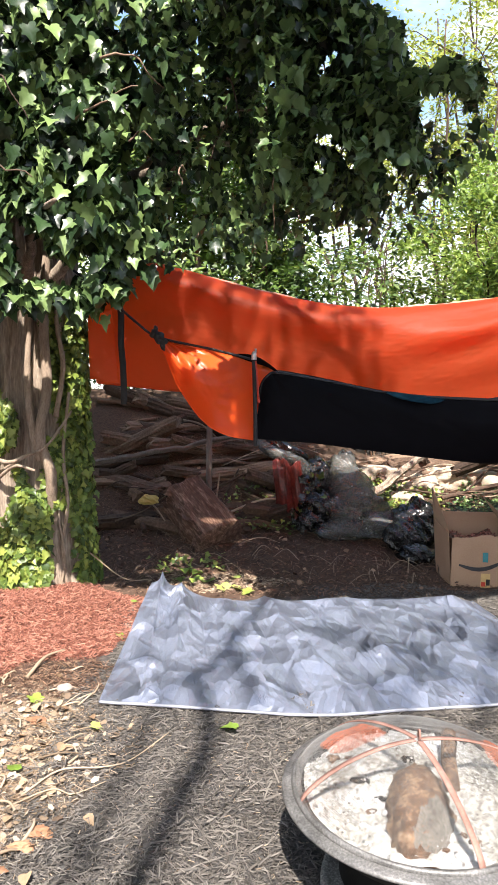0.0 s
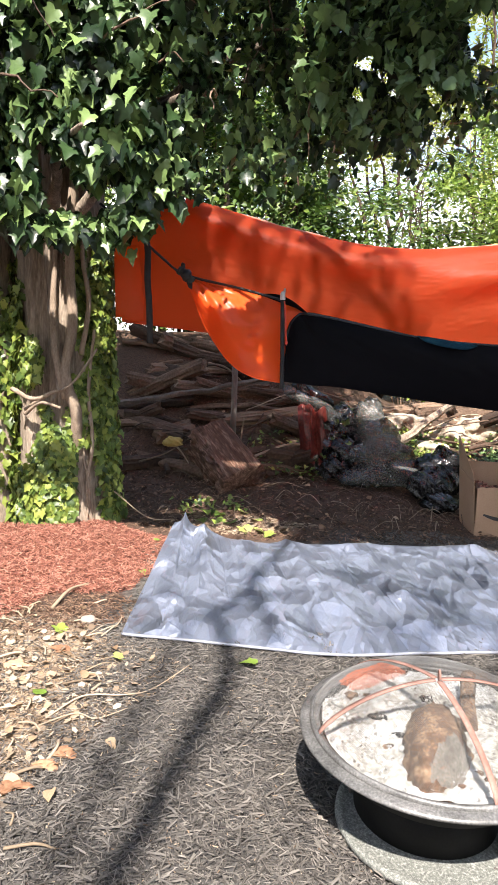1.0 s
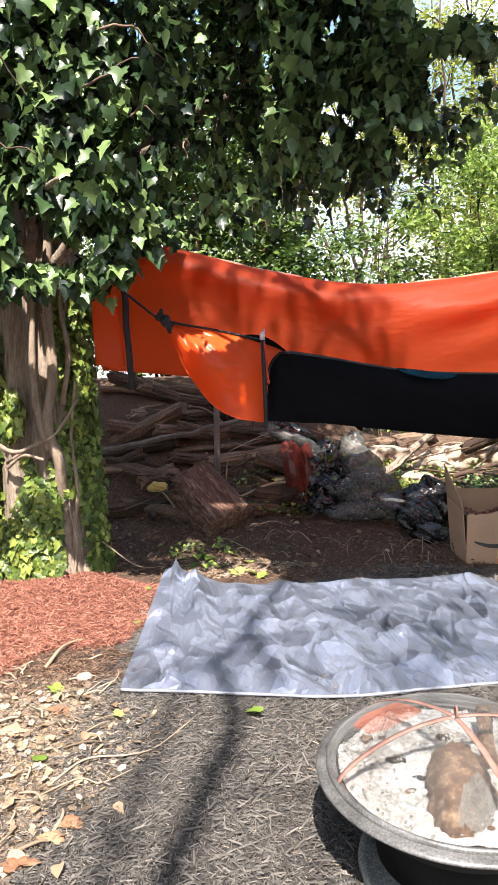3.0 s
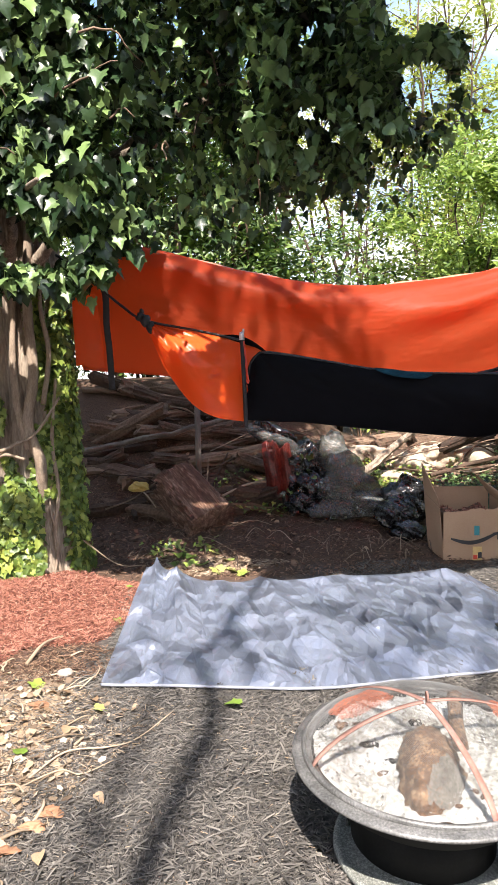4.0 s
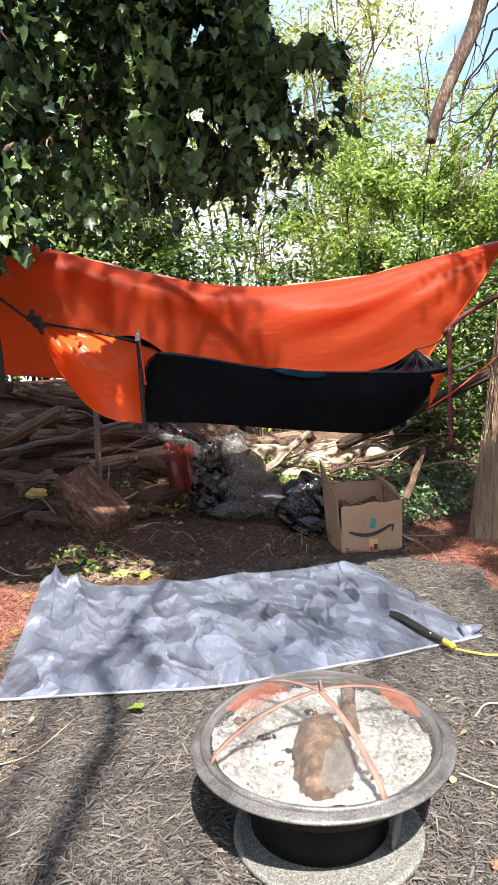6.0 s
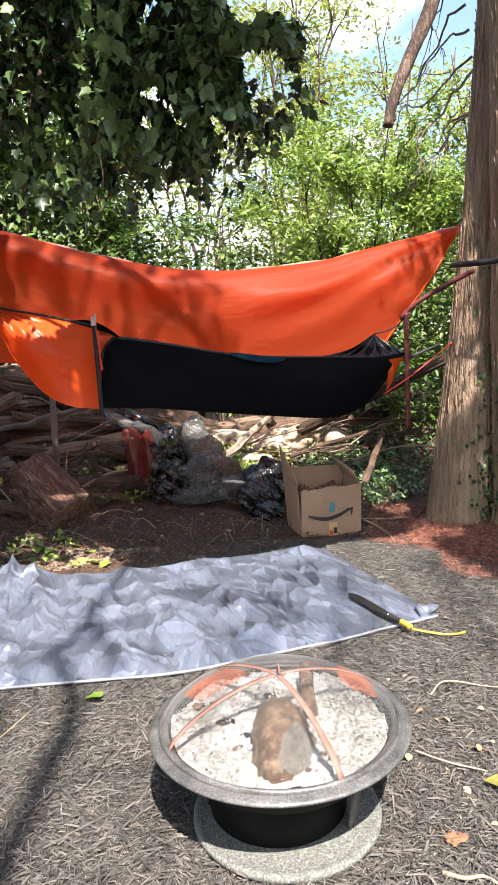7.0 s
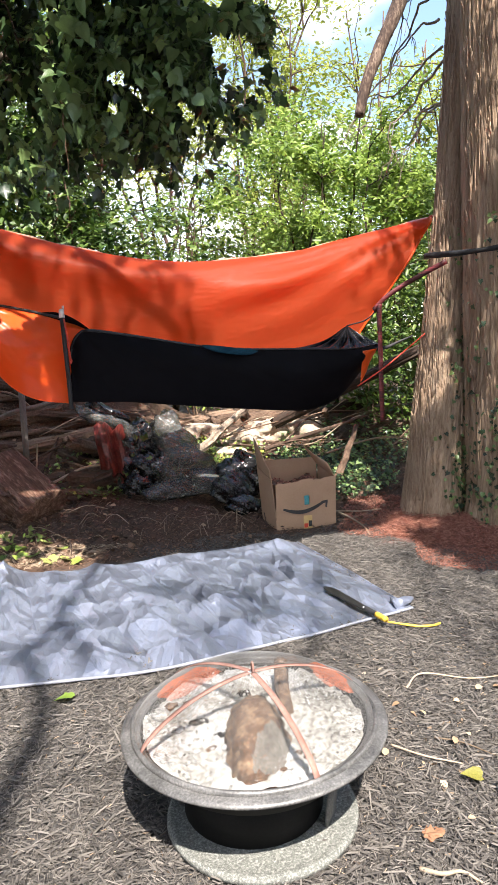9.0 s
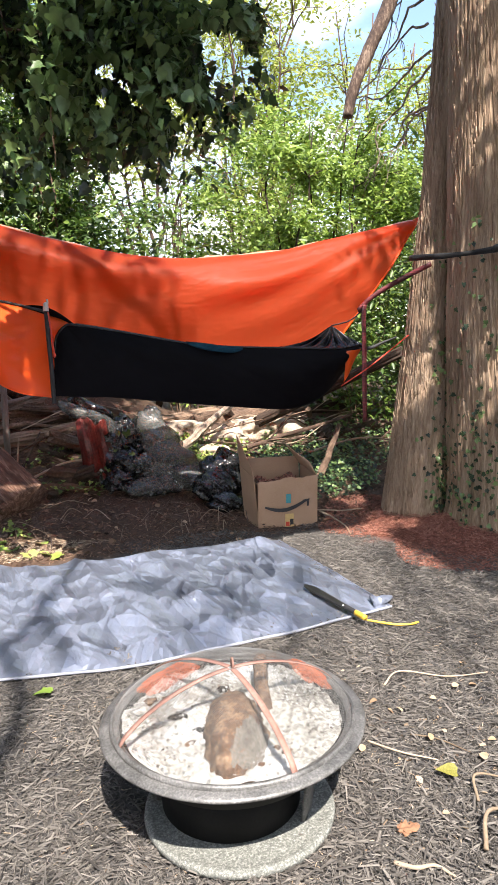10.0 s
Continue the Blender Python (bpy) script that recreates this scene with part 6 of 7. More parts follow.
bush("shrub", (2.2, 9.6), 1.9, 1.6, 1200, M["bush"], 0.08, 112, "low green shrub on the bank", 5, 0.1, clump=0.16)
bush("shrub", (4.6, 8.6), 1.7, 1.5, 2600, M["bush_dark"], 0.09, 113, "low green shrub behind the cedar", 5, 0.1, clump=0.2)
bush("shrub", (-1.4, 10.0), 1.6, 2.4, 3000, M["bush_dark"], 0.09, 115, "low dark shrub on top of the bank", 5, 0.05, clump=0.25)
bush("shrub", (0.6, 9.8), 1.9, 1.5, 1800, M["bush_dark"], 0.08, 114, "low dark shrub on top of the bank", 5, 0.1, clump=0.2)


# ---- log bank ----
def cut_log(a, b, r, seed, ridges=0.08, sides=40, n=24):
    """A short log with furrowed bark along it and sawn ends."""
    a, b = np.array(a, dtype=float), np.array(b, dtype=float)
    ax = (b - a) / np.linalg.norm(b - a)
    u = np.cross(ax, [0, 0, 1.0])
    u /= np.linalg.norm(u)
    v = np.cross(u, ax)
    ang = np.linspace(0, 2 * math.pi, sides, endpoint=False)
    pts = []
    for t in np.linspace(0, 1, n):
        q = np.column_stack([np.cos(ang) * 3, np.sin(ang) * 3, 0 * ang + t * 0.9])
        rr = r * (1 + ridges * np.abs(value_noise(q, 2.2, seed, 3)) * 2 + 0.12 * np.cos(2 * ang + seed) + 0.05 * value_noise(q * np.array([1, 1, 0.5]), 7, seed, 3)) * (0.92 + 0.12 * t)
        pts.append(a + (b - a) * t + ax * 0.03 * np.sin(3 * ang + seed)[:, None] + (np.cos(ang) * rr)[:, None] * u + (np.sin(ang) * rr)[:, None] * v)
    pts = np.concatenate(pts + [[a], [b]])
    faces = [[k * sides + j, k * sides + (j + 1) % sides, (k + 1) * sides + (j + 1) % sides, (k + 1) * sides + j] for k in range(n - 1) for j in range(sides)]
    faces += [[n * sides, (j + 1) % sides, j] for j in range(sides)] + [[n * sides + 1, (n - 1) * sides + j, (n - 1) * sides + (j + 1) % sides] for j in range(sides)]
    return pts, faces


def log(name, a, b, r, seed, label, mat=None, group="logs on the bank"):
    path = limb_path(a, b, 0.02, seed, 16, 0.028)
    if r > 0.055:
        return solid(name, cut_log(a, b, r * 0.92, seed, 0.16, 26, 16), mat or M["dead_wood"], tuple(np.array(a) - np.array([0, 0, r])), label, "log", group, smooth=False)
    geo = tube(path, np.linspace(r, r * 0.7, 16), 14, 0.1, seed)
    p = geo[0]
    mid = np.repeat(path, 14, 0)
    q = np.column_stack([np.tile(np.arange(14), 16) * 0.9, np.repeat(np.arange(16) * 0.12, 14), 0 * p[:, 0] + seed])
    p = mid + (p - mid) * (1 + 0.25 * value_noise(q, 1.0, seed, 2))[:, None]
    return solid(name, (p, geo[1]), mat or M["dead_wood"], tuple(np.array(a) - np.array([0, 0, r])), label, "log", group, smooth=False)


g = np.random.default_rng(77)
for k in range(60):
    x = g.uniform(-1.5, 0.9)
    y = g.uniform(7.3, 9.2)
    L, ang = g.uniform(0.4, 1.5), g.normal(0, 0.6)
    r = g.uniform(0.03, 0.10)
    z = float(ground_z(np.array([x]), np.array([y]))[0]) + r * 0.6
    d = np.array([math.cos(ang), math.sin(ang) * 0.5, g.normal(-0.04, 0.2)]) * L / 2
    log("log", np.array([x, y, z]) - d, np.array([x, y, z]) + d, r, 200 + k, "dark weathered log piled on the bank")
for k in range(20):
    x = g.uniform(1.6, 4.6)
    y = g.uniform(7.8, 9.2)
    L, ang = g.uniform(0.5, 1.6), g.normal(0.2, 0.6)
    r = g.uniform(0.03, 0.10)
    z = float(ground_z(np.array([x]), np.array([y]))[0]) + r * 0.6
    d = np.array([math.cos(ang), math.sin(ang) * 0.5, g.normal(0.0, 0.18)]) * L / 2
    log("log", np.array([x, y, z]) - d, np.array([x, y, z]) + d, r, 300 + k, "weathered pale log lying on the bank")

# split stump in front of the bank
def split_log():
    """A split log: furrowed along the grain, with two flat split faces."""
    p, f = cut_log((-0.38, 7.38, 0.60), (0.04, 6.88, 0.20), 0.27, 3, 0.14, 140, 60)
    p = p + 0.02 * value_noise(p, 6, 44, 3)[:, None]
    ax = np.array([0.42, -0.50, -0.40])
    ax /= np.linalg.norm(ax)
    c = np.array([-0.17, 7.13, 0.40])
    for nv, d in (((-0.05, -0.75, 0.66), 0.17), ((0.80, 0.1, 0.62), 0.235)):
        nv = np.array(nv)
        nv = nv - ax * (nv @ ax)
        nv /= np.linalg.norm(nv)
        side = np.cross(ax, nv)
        across = (p - c) @ side
        grain = 0.014 * value_noise(np.column_stack([across * 38, (p - c) @ ax * 1.5, 0 * across]), 1.0, 12, 3)
        over = np.maximum((p - c) @ nv - d - grain, 0)
        p = p - 0.96 * over[:, None] * nv
    return p, f


solid("stump", split_log(), M["stump_wood"], (-0.1, 6.95, 0.08), "red-brown split log lying in the leaf litter", "log")
solid("post", tube([(-0.115, 7.5, 0.1), (-0.11, 7.5, 0.8), (-0.10, 7.5, 1.45)], 0.032, 10, 0.05), M["post"], (-0.115, 7.5, 0.15), "grey wooden post standing on the bank", "post")
solid("pole", tube([(-0.31, 10.5, 1.3), (-0.34, 10.5, 2.1), (-0.42, 10.5, 4.4)], 0.045, 10, 0.05), M["dead_wood"], (-0.31, 10.5, 1.4), "thin bare trunk rising behind the tarp", "post")


# ---- rubbish bags ----
def crumple(c, size, seed):
    """A slack bag of film: a lump of flat facets between sharp creases, sagging on its support."""
    p, f = boulder((0, 0, 0), (1, 1, 1), seed, 5, 0.12)
    a = np.arctan2(p[:, 1], p[:, 0])
    r = 0.0
    for k, (cell, amp) in enumerate(((0.8, 0.17), (0.38, 0.12), (0.17, 0.055))):
        fx, fy = p[:, 0] + 0.7 * p[:, 1], p[:, 2] + 0.35 * p[:, 0] - 0.3 * p[:, 1]
        r = r + amp * facets(fx + 3.1 * k, fy, cell, seed + k)
    r = r + 0.06 * np.abs(value_noise(p * np.array([1, 1, 0.5]), 3.2, seed + 9, 2)) + 0.03 * np.abs(value_noise(p, 8.0, seed + 11, 2))
    p = p * (1 + r)[:, None]
    p[:, 2] = np.where(p[:, 2] < -0.6, -0.6 + 0.3 * (p[:, 2] + 0.6), p[:, 2])
    return p * np.array(size) + np.array(c), f


def rubbish():
    gz = lambda x, y: float(ground_z(np.array([x]), np.array([y]))[0])
    sack = thing("plastic_sack", (0.78, 7.55, gz(0.78, 7.55)), "crumpled red printed plastic sack standing in rubbish", "bag")

    def face(u, v, w, h, x, y, seed):
        a = (u - 0.5) * 2.2
        q = np.column_stack([u * 3, v * 0.7, 0 * u])
        r = 0.09 + 0.06 * facets(u * 0.7, v * 0.9, 0.3, seed) + 0.02 * np.abs(value_noise(q, 2.0, seed, 2))
        return np.column_stack([x + w * (u - 0.5) + 0.02 * np.sin(5 * v), y - r * np.cos(a) - 0.03 * np.sin(3 * v), gz(0.78, 7.55) + h * v * (1 - 0.05 * np.sin(5 * u + seed) * v - 0.03 * (2 * u - 1) ** 2 * v)])
    part("sack_front", sheet(lambda u, v: face(u, v, 0.22, 0.68, 0.72, 7.46, 3), 50, 40, 0.002), M["red_plastic"], sack)
    part("sack_fold", sheet(lambda u, v: face(u, v, 0.16, 0.64, 0.87, 7.44, 8), 50, 40, 0.002), M["red_plastic"], sack, "brighter orange-red folded side")
    wrap = thing("plastic_film", (0.7, 7.5, gz(0.7, 7.5)), "clear plastic film folded over the red sack", "bag")
    roll = curve_through([(0.43, 7.52, 1.13), (0.52, 7.48, 1.08), (0.68, 7.46, 1.0), (0.86, 7.44, 0.92), (0.98, 7.42, 0.78), (1.0, 7.42, 0.60)], 40)
    p, f = tube(roll, 0.075 * np.sin(np.linspace(0.5, 2.7, 40)), 24, 0.10, 6)
    part("film", (p + 0.025 * np.column_stack([facets(p[:, 0] + p[:, 1], p[:, 2], 0.09, 4 + k) for k in range(3)]), f), M["clear_plastic"], wrap)
    p, f = tube(roll[:26] + np.array([0.10, 0.05, 0.06]), 0.06 * np.sin(np.linspace(0.5, 2.6, 26)), 20, 0.1, 7)
    part("film", (p + 0.03 * np.column_stack([facets(p[:, 0] + p[:, 1], p[:, 2], 0.08, 14 + k) for k in range(3)]), f), M["dark_plastic"], wrap, "black printed film")
    heap = thing("rubbish_heap", (1.1, 7.5, gz(1.1, 7.5)), "heap of black film scraps and torn packaging", "rubbish")
    for k, (c, r) in enumerate((((1.08, 7.55, 0.62), (0.22, 0.18, 0.30)), ((1.12, 7.38, 0.42), (0.24, 0.18, 0.22)), ((1.0, 7.25, 0.28), (0.16, 0.14, 0.12)))):
        part("film", crumple(c, r, 420 + k), M["dark_plastic"], heap)
    g = np.random.default_rng(66)
    for name, mat, n, label in (("film_scrap", M["dark_plastic"], 70, "black film scraps"), ("paper_scrap", M["clear_plastic"], 34, "grey and white scraps"), ("green_scrap", M["ivy_young"], 14, "yellow-green scraps")):
        x, y = g.normal(1.04, 0.12, n), g.normal(7.36, 0.10, n)
        z = np.array([gz(a, b) for a, b in zip(x, y)]) + 0.72 * np.exp(-(((x - 1.08) / 0.26) ** 2)) * g.uniform(0.12, 1.0, n)
        tagged(part(name, scattered(FLAKE, np.column_stack([x, y - 0.1 * (1 - z), z]), turns(g.normal(0, 0.6, (n, 3)) + np.array([0, -0.8, 0.5]), g.uniform(0, 6.28, n)), g.uniform(0.05, 0.13, n)), mat, heap, label), kind="stuff")
    clear = thing("plastic_bag", (1.45, 7.2, gz(1.45, 7.2)), "greyish clear plastic bag slumped over rubbish", "bag")
    for k, (c, r) in enumerate((((1.38, 7.52, 0.80), (0.17, 0.16, 0.22)), ((1.47, 7.36, 0.62), (0.22, 0.18, 0.24)), ((1.50, 7.16, 0.42), (0.33, 0.2, 0.22)), ((1.72, 6.98, 0.30), (0.24, 0.18, 0.17)), ((1.30, 7.0, 0.24), (0.26, 0.16, 0.12)))):
        part("film", crumple(c, r, 430 + k), M["clear_plastic"], clear)
    black = thing("rubbish_bag", (1.85, 6.6, gz(1.85, 6.6)), "black plastic bag slumped beside the cardboard box", "bag")
    for k, (c, r) in enumerate((((2.04, 6.9, 0.32), (0.24, 0.2, 0.26)), ((1.86, 6.68, 0.24), (0.2, 0.18, 0.18)), ((1.95, 6.46, 0.13), (0.16, 0.14, 0.11)))):
        part("film", crumple(c, r, 440 + k), M["dark_plastic"], black)


rubbish()


# ---- machete on the grey sheet ----
def machete():
    a, b = np.array([1.85, 4.20, 0.055]), np.array([1.97, 3.56, 0.050])
    ax = (b - a) / np.linalg.norm(b - a)
    sd = np.array([-ax[1], ax[0], 0])
    th = thing("machete", (1.93, 3.9, 0.05), "black machete with a yellow handle lying on the sheet", "machete")
    n = 30
    t = np.linspace(0, 0.47, n)
    w = np.interp(t, [0, 0.02, 0.08, 0.3, 0.47], [0.012, 0.03, 0.042, 0.036, 0.03])
    up = np.array([0, 0, 0.004])
    e1, e2 = a + ax * t[:, None] + sd * w[:, None], a + ax * t[:, None] - sd * w[:, None] * 0.7
    mid = lambda u, v: along(e1, u) * (1 - v)[:, None] + along(e2, u) * v[:, None] + up * np.sin(math.pi * v)[:, None]
    part("blade", sheet(mid, n, 6, 0.003), M["steel"], th, "black coated steel blade")
    h = a + ax * np.linspace(0.45, 0.645, 14)[:, None] + np.array([0, 0, 0.006])
    part("handle", tube(h[:9], 0.017, 10, 0.03, 2, flat=1.0), M["black_strap"], th)
    part("handle_grip", tube(h[7:], 0.018, 10, 0.05, 3), M["yellow_paint"], th, "yellow handle grip")
    part("rivet", lathe([(0, 0.004), (0.007, 0.003), (0.008, 0)], tuple(a + ax * 0.43 + np.array([0, 0, 0.008])), 10), M["pale_metal"], th)
    part("lanyard", tube(curve_through([b + np.array([0, -0.01, 0]), (2.06, 3.52, 0.03), (2.13, 3.49, 0.02), (2.21, 3.46, 0.022), (2.27, 3.475, 0.02)], 24), 0.007, 6, 0.2, 3), M["yellow_paint"], th, "yellow cord loop")


machete()


# ---- trees added round the yard, to block low sky light ----
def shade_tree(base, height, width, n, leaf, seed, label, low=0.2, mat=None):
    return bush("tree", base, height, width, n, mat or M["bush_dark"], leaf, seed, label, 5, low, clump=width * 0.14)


for k, (x, y, h, w) in enumerate(((-6.5, 7.5, 8, 5), (-6.0, 2.5, 8, 5), (-6.5, -3.0, 9, 5), (8.5, 5.5, 8, 5), (9.5, 0.5, 9, 5), (8.5, -5.0, 9, 5), (1.0, -13.0, 9, 6), (-5.0, -12.0, 9, 6), (6.5, -12.0, 9, 6), (-7.0, 13.0, 8, 5), (13.0, 11.0, 8, 5))):
    shade_tree((x, y), h, w, 2600, 0.34, 600 + k, "leafy tree added round the yard to block low sky light")

# unseen leafy tree, added for broken shade on the cedar bark and red mulch
maple = thing("cedar_shade_tree", (6.6, -1.5, 0), "tall leafy tree, added out of view to shade the cedar", "tree")
part("trunk", tube(limb_path((6.6, -1.5, -0.1), (6.2, -1.0, 9.0), 0, 5, 16, 0.03), np.linspace(0.24, 0.1, 16), 12, 0.08, 3), M["bark"], maple)
g = np.random.default_rng(91)
boughs = []
for k in range(9):
    b = np.array([g.uniform(2.9, 4.8), g.uniform(-1.2, 2.4), g.uniform(5.2, 8.5)])
    boughs.append(limb_path((6.35, -1.1, g.uniform(4.5, 7.5)), b, 0.3, 80 + k, 12, 0.06))
    part("limb", tube(boughs[-1], np.linspace(0.06, 0.012, 12), 7, 0.1, k), M["bark"], maple)
n = 16000
p = np.column_stack([g.uniform(2.75, 5.4, n), g.uniform(-1.8, 2.6, n), g.uniform(4.9, 8.6, n)])
p = p[value_noise(p, 1.1, 15, 3) > -0.15 + 0.45 * smooth01(3.3, 2.7, p[:, 0])]
m = 3200
mz, mf = g.uniform(6.0, 8.5, m), g.uniform(4.25, 5.45, m)
q = np.column_stack([g.uniform(3.1, 4.7, m), mf - 0.695 * mz, mz])
p = np.vstack([p, q[value_noise(q, 1.4, 45, 2) > -0.3]])
m = 5200
mz, mf = g.uniform(6.5, 9.0, m), g.uniform(4.15, 5.1, m)
q = np.column_stack([g.uniform(2.8, 4.8, m), mf - 0.695 * mz, mz])
p = np.vstack([p, q[value_noise(np.column_stack([q[:, 0], mf, 0 * mf]), 2.6, 49, 2) > -0.55]])
m = 6000
mz, mf = g.uniform(5.5, 9.0, m), g.uniform(5.2, 6.9, m)
q = np.column_stack([g.uniform(3.0, 4.9, m), mf - 0.695 * mz, mz])
p = np.vstack([p, q[value_noise(np.column_stack([q[:, 0], mf, 0 * mf]), 2.2, 47, 2) > -0.12]])
part("crown", scattered(LEAF, p, turns(g.normal(0, 0.5, (len(p), 3)) + np.array([0, -0.4, 0.9]), g.uniform(0, 6.28, len(p))), g.uniform(0.07, 0.12, len(p))), M["bush"], maple)


# ---- small things on the ground ----
def on_ground(x, y, up=0.0):
    return float(ground_z(np.array([x]), np.array([y]))[0]) + up


def stick(points, r, seed, label, mat=None, name="stick", group="sticks on the ground"):
    p = [(x, y, on_ground(x, y, z)) for x, y, z in points]
    return solid(name, tube(curve_through(p, 22), np.linspace(r, r * 0.55, 22), 7, 0.15, seed), mat or M["pale_stick"], p[0], label, "stick", group)


M["pale_stick"] = material("pale_stick", [(0.12, 0.085, 0.055), (0.25, 0.19, 0.13), (0.38, 0.30, 0.22)], 12, 80, 0.85, bump=0.4, random_by="object", spread=0.5)
M["dry_leaf"] = material("dry_leaf", [(0.16, 0.10, 0.055), (0.30, 0.20, 0.12), (0.44, 0.33, 0.22)], 12, 90, 0.8, bump=0.4, random_by="object", spread=0.6, through_light=0.1)
M["green_leaf"] = material("green_leaf", [(0.14, 0.22, 0.035), (0.25, 0.34, 0.06), (0.36, 0.42, 0.11)], 9, 80, 0.5, bump=0.2, random_by="object", spread=0.6, through_light=0.2)
M["bark_scrap"] = material("bark_scrap", [(0.15, 0.07, 0.035), (0.30, 0.16, 0.09), (0.46, 0.30, 0.19)], 14, 80, 0.85, bump=0.6, random_by="object", spread=0.4)

ivy_flat = mesh_of("fallen_leaf", IVY, M["green_leaf"])
g = np.random.default_rng(55)
for k, (x, y, s) in enumerate(((0.19, 3.38, 0.085), (-0.55, 3.42, 0.07), (-0.80, 3.02, 0.07), (-0.62, 4.62, 0.06), (-0.42, 6.12, 0.13), (-0.28, 6.22, 0.15), (-0.15, 6.15, 0.12), (-0.05, 5.86, 0.13), (0.05, 5.78, 0.14), (0.16, 5.72, 0.12), (0.33, 5.66, 0.12), (-0.35, 5.98, 0.12), (-0.2, 6.0, 0.14), (0.02, 6.2, 0.11), (-0.5, 6.3, 0.1), (-0.62, 5.2, 0.05), (-0.95, 3.75, 0.10), (-0.45, 6.45, 0.12), (-0.1, 6.35, 0.12), (0.2, 6.0, 0.10))):
    ob = new("fallen_leaf", ivy_flat)
    ob.matrix_basis = pose(x, y, on_ground(x, y, 0.03), g.uniform(-12, 20), g.uniform(-12, 12), g.uniform(0, 360)) @ Matrix.Scale(s, 4)
    tagged(ob, "fresh green ivy leaf fallen on the ground", "leaf", "fallen green leaves")
curl = fan_leaf([(0, 0.0), (0.22, 0.1), (0.36, 0.35), (0.28, 0.7), (0, 1.0)], 0.5, 0.2)
dry = mesh_of("dry_leaf", curl, M["dry_leaf"])
spots = [(1.36, 2.44, 0.045), (1.50, 2.33, 0.045), (1.49, 2.24, 0.045), (1.79, 2.23, 0.05), (2.09, 2.75, 0.045), (-0.42, 2.72, 0.06), (-0.85, 2.95, 0.08), (-0.98, 2.8, 0.08)]
for k in range(46):
    spots.append((g.uniform(-1.25, -0.55), g.uniform(2.0, 4.0), g.uniform(0.03, 0.075)))
for k in range(16):
    spots.append((g.uniform(1.45, 2.4), g.uniform(1.9, 3.0), g.uniform(0.015, 0.04)))
for k in range(60):
    spots.append((g.uniform(-0.9, 2.2), g.uniform(5.7, 7.6), g.uniform(0.04, 0.09)))
for x, y, s in spots:
    ob = new("dry_leaf", dry)
    ob.matrix_basis = pose(x, y, on_ground(x, y, 0.022), g.uniform(-25, 25), g.uniform(-25, 25), g.uniform(0, 360)) @ Matrix.Scale(s, 4)
    tagged(ob, "curled tan dead leaf lying on the ground", "leaf", "dead leaves")
ob = new("fallen_leaf", mesh_of("yellow_leaf", IVY_OLD, material("yellow_leaf", [(0.07, 0.085, 0.015), (0.18, 0.17, 0.03), (0.32, 0.28, 0.08)], 14, 80, 0.5, through_light=0.1)))
ob.matrix_basis = pose(1.64, 2.20, 0.03, 20, -10, 60) @ Matrix.Scale(0.075, 4)
tagged(ob, "yellowing green leaf on the mulch", "leaf")
# scraps of bark
for k, (x, y, s) in enumerate(((1.31, 2.02, 0.055), (-0.62, 2.55, 0.06), (-0.70, 2.42, 0.07), (-0.58, 2.62, 0.05), (-0.95, 2.6, 0.07), (-0.85, 3.5, 0.06), (-1.0, 3.3, 0.07), (-0.75, 2.2, 0.06))):
    solid("bark_scrap", boulder((x, y, on_ground(x, y, 0.018)), (s * 0.75, s * 0.45, 0.012), 500 + k, 3, 0.8), M["bark_scrap"], (x, y, on_ground(x, y)), "flaky orange-brown scrap of rotten bark", "bark", "bark scraps", smooth=False)
# pale stone by the red mulch
solid("stone", boulder((-0.79, 3.86, 0.02), (0.045, 0.04, 0.03), 611, 3, 0.15), material("stone", [(0.22, 0.18, 0.15), (0.33, 0.28, 0.24), (0.42, 0.37, 0.33)], 12, 90, 0.8), (-0.79, 3.86, 0), "pale rounded stone between mulch and litter", "stone")
# sticks and roots
stick([(-0.72, 2.86, 0.015), (-0.60, 3.02, 0.03), (-0.42, 3.05, 0.025), (-0.30, 3.12, 0.02), (-0.15, 3.36, 0.02)], 0.005, 1, "thin crooked pale twig on the mulch")
stick([(-0.75, 2.78, 0.02), (-0.6, 2.88, 0.03), (-0.50, 2.86, 0.02), (-0.38, 2.95, 0.02)], 0.004, 2, "thin crooked pale twig on the mulch")
stick([(1.20, 1.91, 0.012), (1.25, 1.86, 0.02), (1.31, 1.85, 0.02), (1.35, 1.80, 0.012)], 0.008, 3, "peeled pale stick on the mulch")
stick([(1.5, 1.85, 0.02), (1.58, 1.95, 0.06), (1.70, 1.96, 0.03), (1.78, 1.9, 0.02)], 0.008, 4, "curled pale root on the mulch")
stick([(1.62, 2.05, 0.02), (1.68, 2.15, 0.04), (1.8, 2.12, 0.02)], 0.006, 5, "curled pale root on the mulch")
stick([(1.42, 2.5, 0.02), (1.5, 2.38, 0.03), (1.62, 2.3, 0.02)], 0.005, 6, "thin reddish twig on the mulch")
stick([(1.72, 2.9, 0.02), (1.85, 2.98, 0.03), (2.05, 2.86, 0.02), (2.25, 2.82, 0.02)], 0.005, 7, "thin pale stem on the mulch")
stick([(1.62, 2.5, 0.01), (1.70, 2.42, 0.02), (1.78, 2.3, 0.01)], 0.004, 8, "thin pale stem on the mulch")
stick([(2.66, 5.78, 0.1), (2.72, 5.6, 0.06), (2.74, 5.4, 0.03), (2.70, 5.22, 0.02)], 0.010, 9, "thin brown root beside the box")
stick([(2.62, 5.9, 0.1), (2.9, 5.82, 0.06), (3.1, 5.78, 0.05)], 0.007, 10, "thin brown root beside the box")
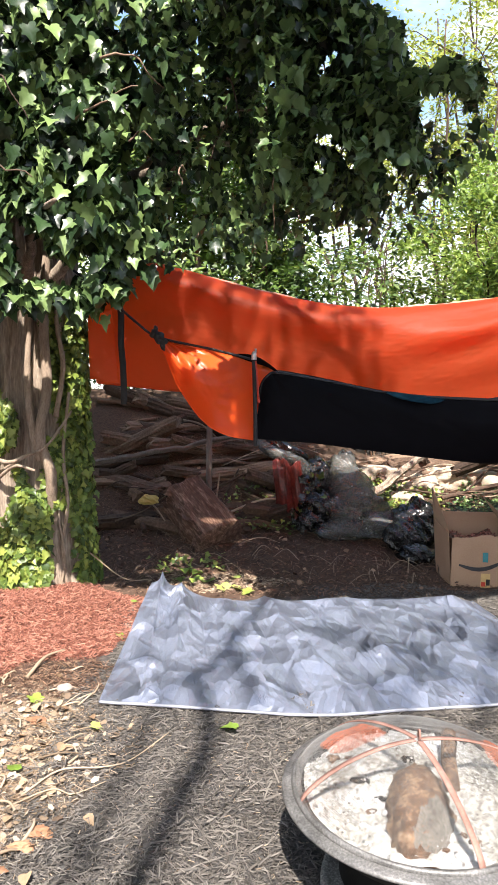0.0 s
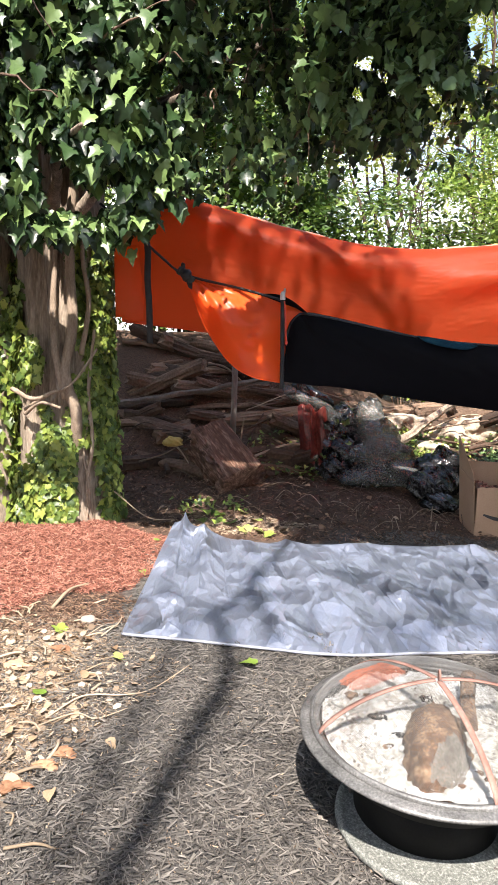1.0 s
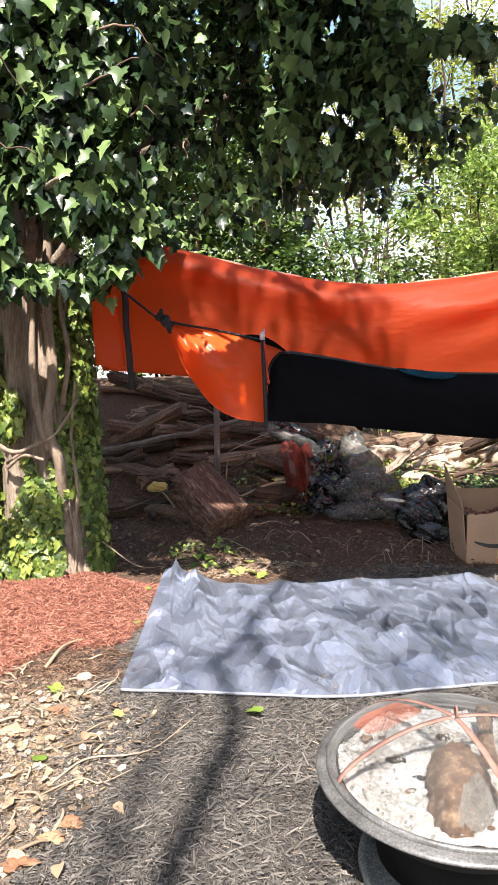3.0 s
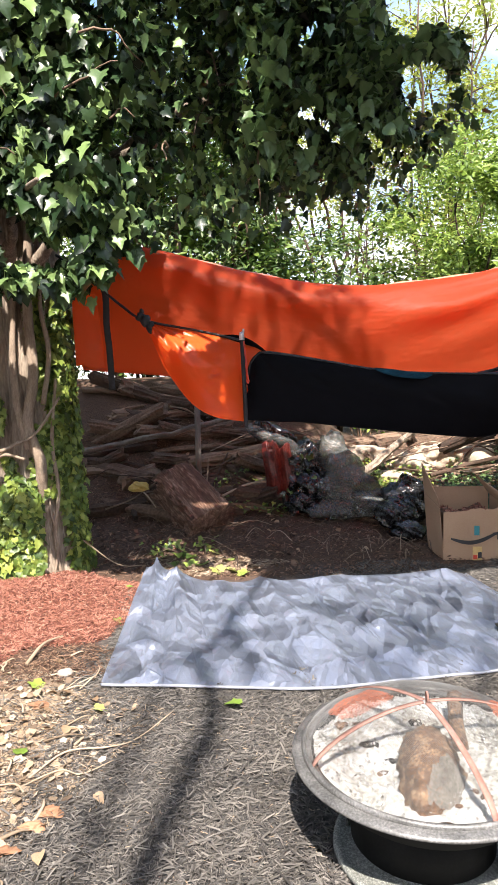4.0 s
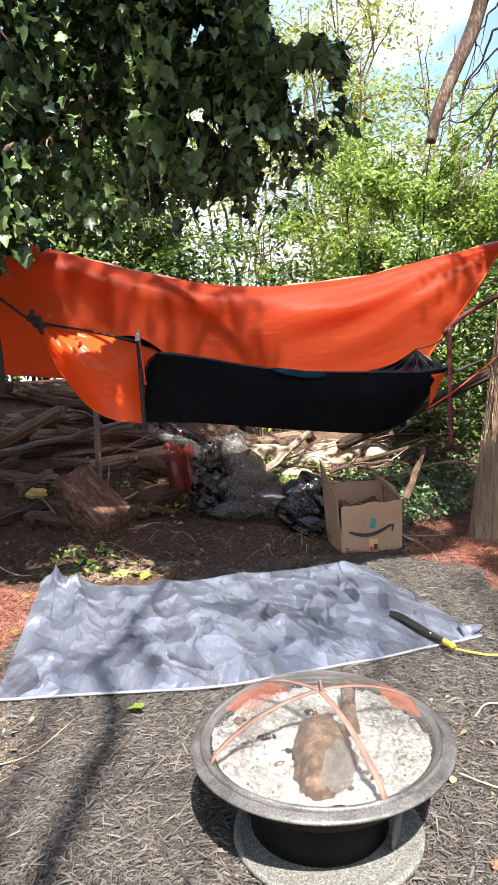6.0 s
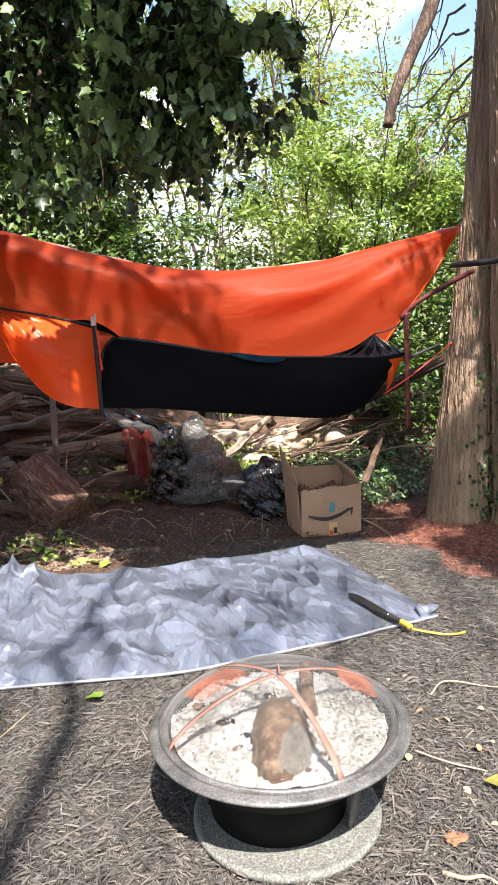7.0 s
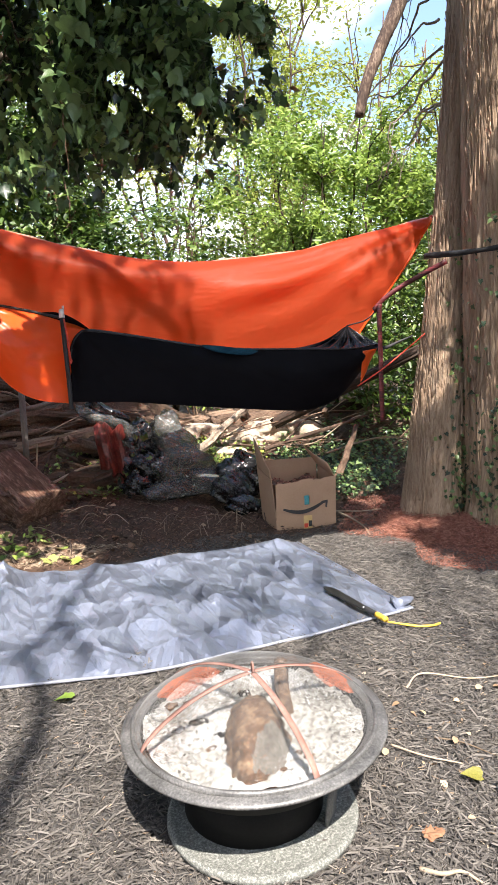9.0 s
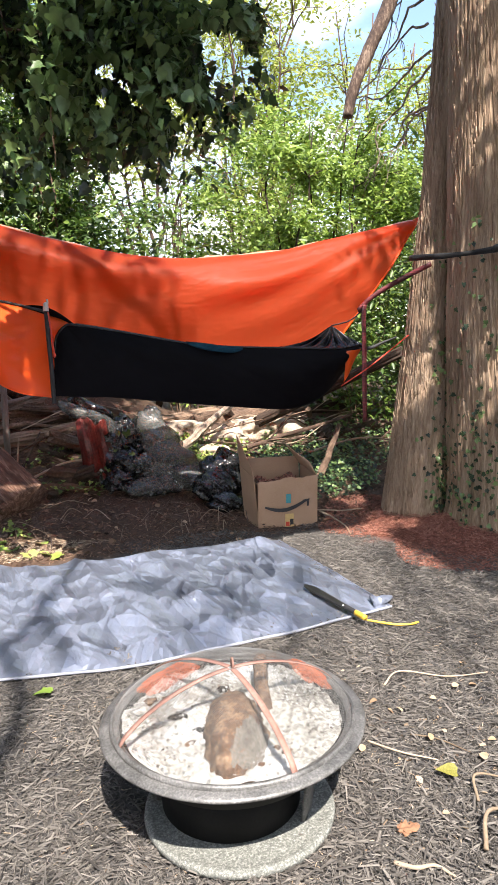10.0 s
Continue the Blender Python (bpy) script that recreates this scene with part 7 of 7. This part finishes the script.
stick([(-1.0, 5.5, 0.32), (-0.75, 5.6, 0.10), (-0.55, 5.75, 0.06)], 0.006, 11, "thin cord-like stem running to the sheet")
stick([(-1.05, 4.0, 0.02), (-1.0, 4.2, 0.05), (-0.92, 4.35, 0.03)], 0.012, 12, "split pale stick on the red mulch")
for k in range(44):
    x, y, a, L = g.uniform(-1.25, -0.55), g.uniform(2.1, 4.1), g.uniform(0, 3.1), g.uniform(0.06, 0.22)
    stick([(x, y, 0.012), (x + 0.5 * L * math.cos(a) + 0.02, y + 0.5 * L * math.sin(a), 0.03), (x + L * math.cos(a), y + L * math.sin(a), 0.012)], g.uniform(0.003, 0.008), 20 + k, "short dry twig among pale litter")
for k in range(190):
    x, y, a, L = g.uniform(-0.8, 2.0), g.uniform(5.75, 7.4), g.uniform(0, 3.1), g.uniform(0.1, 0.45)
    stick([(x, y, 0.01), (x + 0.5 * L * math.cos(a), y + 0.5 * L * math.sin(a) + 0.04, g.uniform(0.02, 0.10)), (x + L * math.cos(a), y + L * math.sin(a), 0.01)], g.uniform(0.002, 0.005), 120 + k, "thin dry root on the bare earth", M["branch_wood"] if k % 4 else M["pale_stick"])
for k in range(40):
    left = k % 2
    x, y, a, L = (g.uniform(-1.4, 0.5) if left else g.uniform(1.8, 4.4)), g.uniform(7.3, 8.8), g.normal(0, 0.7), g.uniform(0.4, 1.5)
    stick([(x, y, 0.12), (x + 0.5 * L * math.cos(a), y + 0.3 * L * math.sin(a), g.uniform(0.1, 0.35)), (x + L * math.cos(a), y + 0.5 * L * math.sin(a), g.uniform(0.05, 0.4))], g.uniform(0.006, 0.018), 220 + k, "bare branch lying over the log bank", M["dead_wood"] if k % 3 else M["pale_stick"])
# green ivy creeping over the bank and round the cedar's foot
for name, cx, cy, rx, ry, n, lab in (("ground_ivy", 3.1, 7.1, 0.85, 0.75, 1500, "low dark green ivy covering the earth behind the box"), ("ground_ivy", 3.9, 7.9, 1.1, 0.7, 1500, "tangled green undergrowth behind the cedar"), ("ground_ivy", 1.9, 8.0, 0.8, 0.5, 900, "low green ivy between the pale logs"), ("ground_ivy", 0.55, 7.6, 0.5, 0.5, 260, "sparse green ivy beside the red sack"), ("ground_ivy", -0.25, 6.25, 0.4, 0.2, 45, "green ivy sprigs beside the grey sheet")):
    a, r = g.uniform(0, 6.28, n), g.uniform(0, 1, n) ** 0.6
    x, y = cx + rx * r * np.cos(a), cy + ry * r * np.sin(a)
    p = np.column_stack([x, y, ground_z(x, y) + g.uniform(0.02, 0.16, n)])
    nr = np.column_stack([g.normal(0, 0.4, n), g.normal(-0.4, 0.4, n), np.ones(n)])
    solid(name, scattered(IVY, p, turns(nr, g.uniform(0, 6.28, n)), g.uniform(0.028, 0.055, n)), M["ivy_young"] if cx < 2.5 else M["ivy"], (cx, cy, on_ground(cx, cy)), lab, "ivy", kind="stuff")
# pale rocks and fallen trunk in the sun behind the hammock
pale_rock = material("pale_rock", [(0.22, 0.17, 0.12), (0.38, 0.31, 0.235), (0.52, 0.45, 0.36)], 5, 50, 0.9, bump=0.6, bump_size=0.02)
for k, (x, y, sx, sz) in enumerate(((1.95, 8.5, 0.42, 0.13), (2.5, 8.3, 0.25, 0.14), (2.9, 8.5, 0.28, 0.16), (2.2, 8.0, 0.2, 0.10), (3.3, 8.4, 0.3, 0.15))):
    solid("rock", boulder((x, y, on_ground(x, y, sz * 0.5)), (sx, 0.2, sz), 700 + k, 4, 0.3), pale_rock, (x, y, on_ground(x, y)), "pale weathered rock on the sunny bank", "rock", "rocks on the bank")
log("fallen_log", (1.55, 7.5, 0.42), (2.55, 8.2, 0.95), 0.055, 801, "dark crooked branch leaning against the bank", M["bark"], "")
log("fallen_log", (2.6, 7.8, 0.45), (4.1, 8.0, 0.75), 0.03, 802, "thin grey fallen branch over the ivy", M["dead_wood"], "")
log("fallen_log", (2.9, 8.3, 0.7), (4.6, 7.6, 1.55), 0.07, 803, "grey fallen trunk leaning behind the cedar", M["dead_wood"], "")
log("fallen_log", (3.15, 6.9, 0.2), (3.5, 7.1, 0.75), 0.04, 804, "dead grey stem beside the cedar", M["dead_wood"], "")
log("fallen_log", (-1.4, 7.5, 0.9), (0.3, 7.7, 1.22), 0.035, 805, "long pale bare branch lying over the log bank", M["post"], "")
# yellow scrap by the stump
solid("paper_scrap", crumple((-0.75, 7.3, 0.52), (0.10, 0.06, 0.06), 905), material("yellow_scrap", [(0.30, 0.22, 0.05), (0.45, 0.34, 0.09), (0.5, 0.4, 0.14)], 12, 80, 0.6), (-0.75, 7.3, 0.46), "crumpled yellow scrap among the logs", "litter")
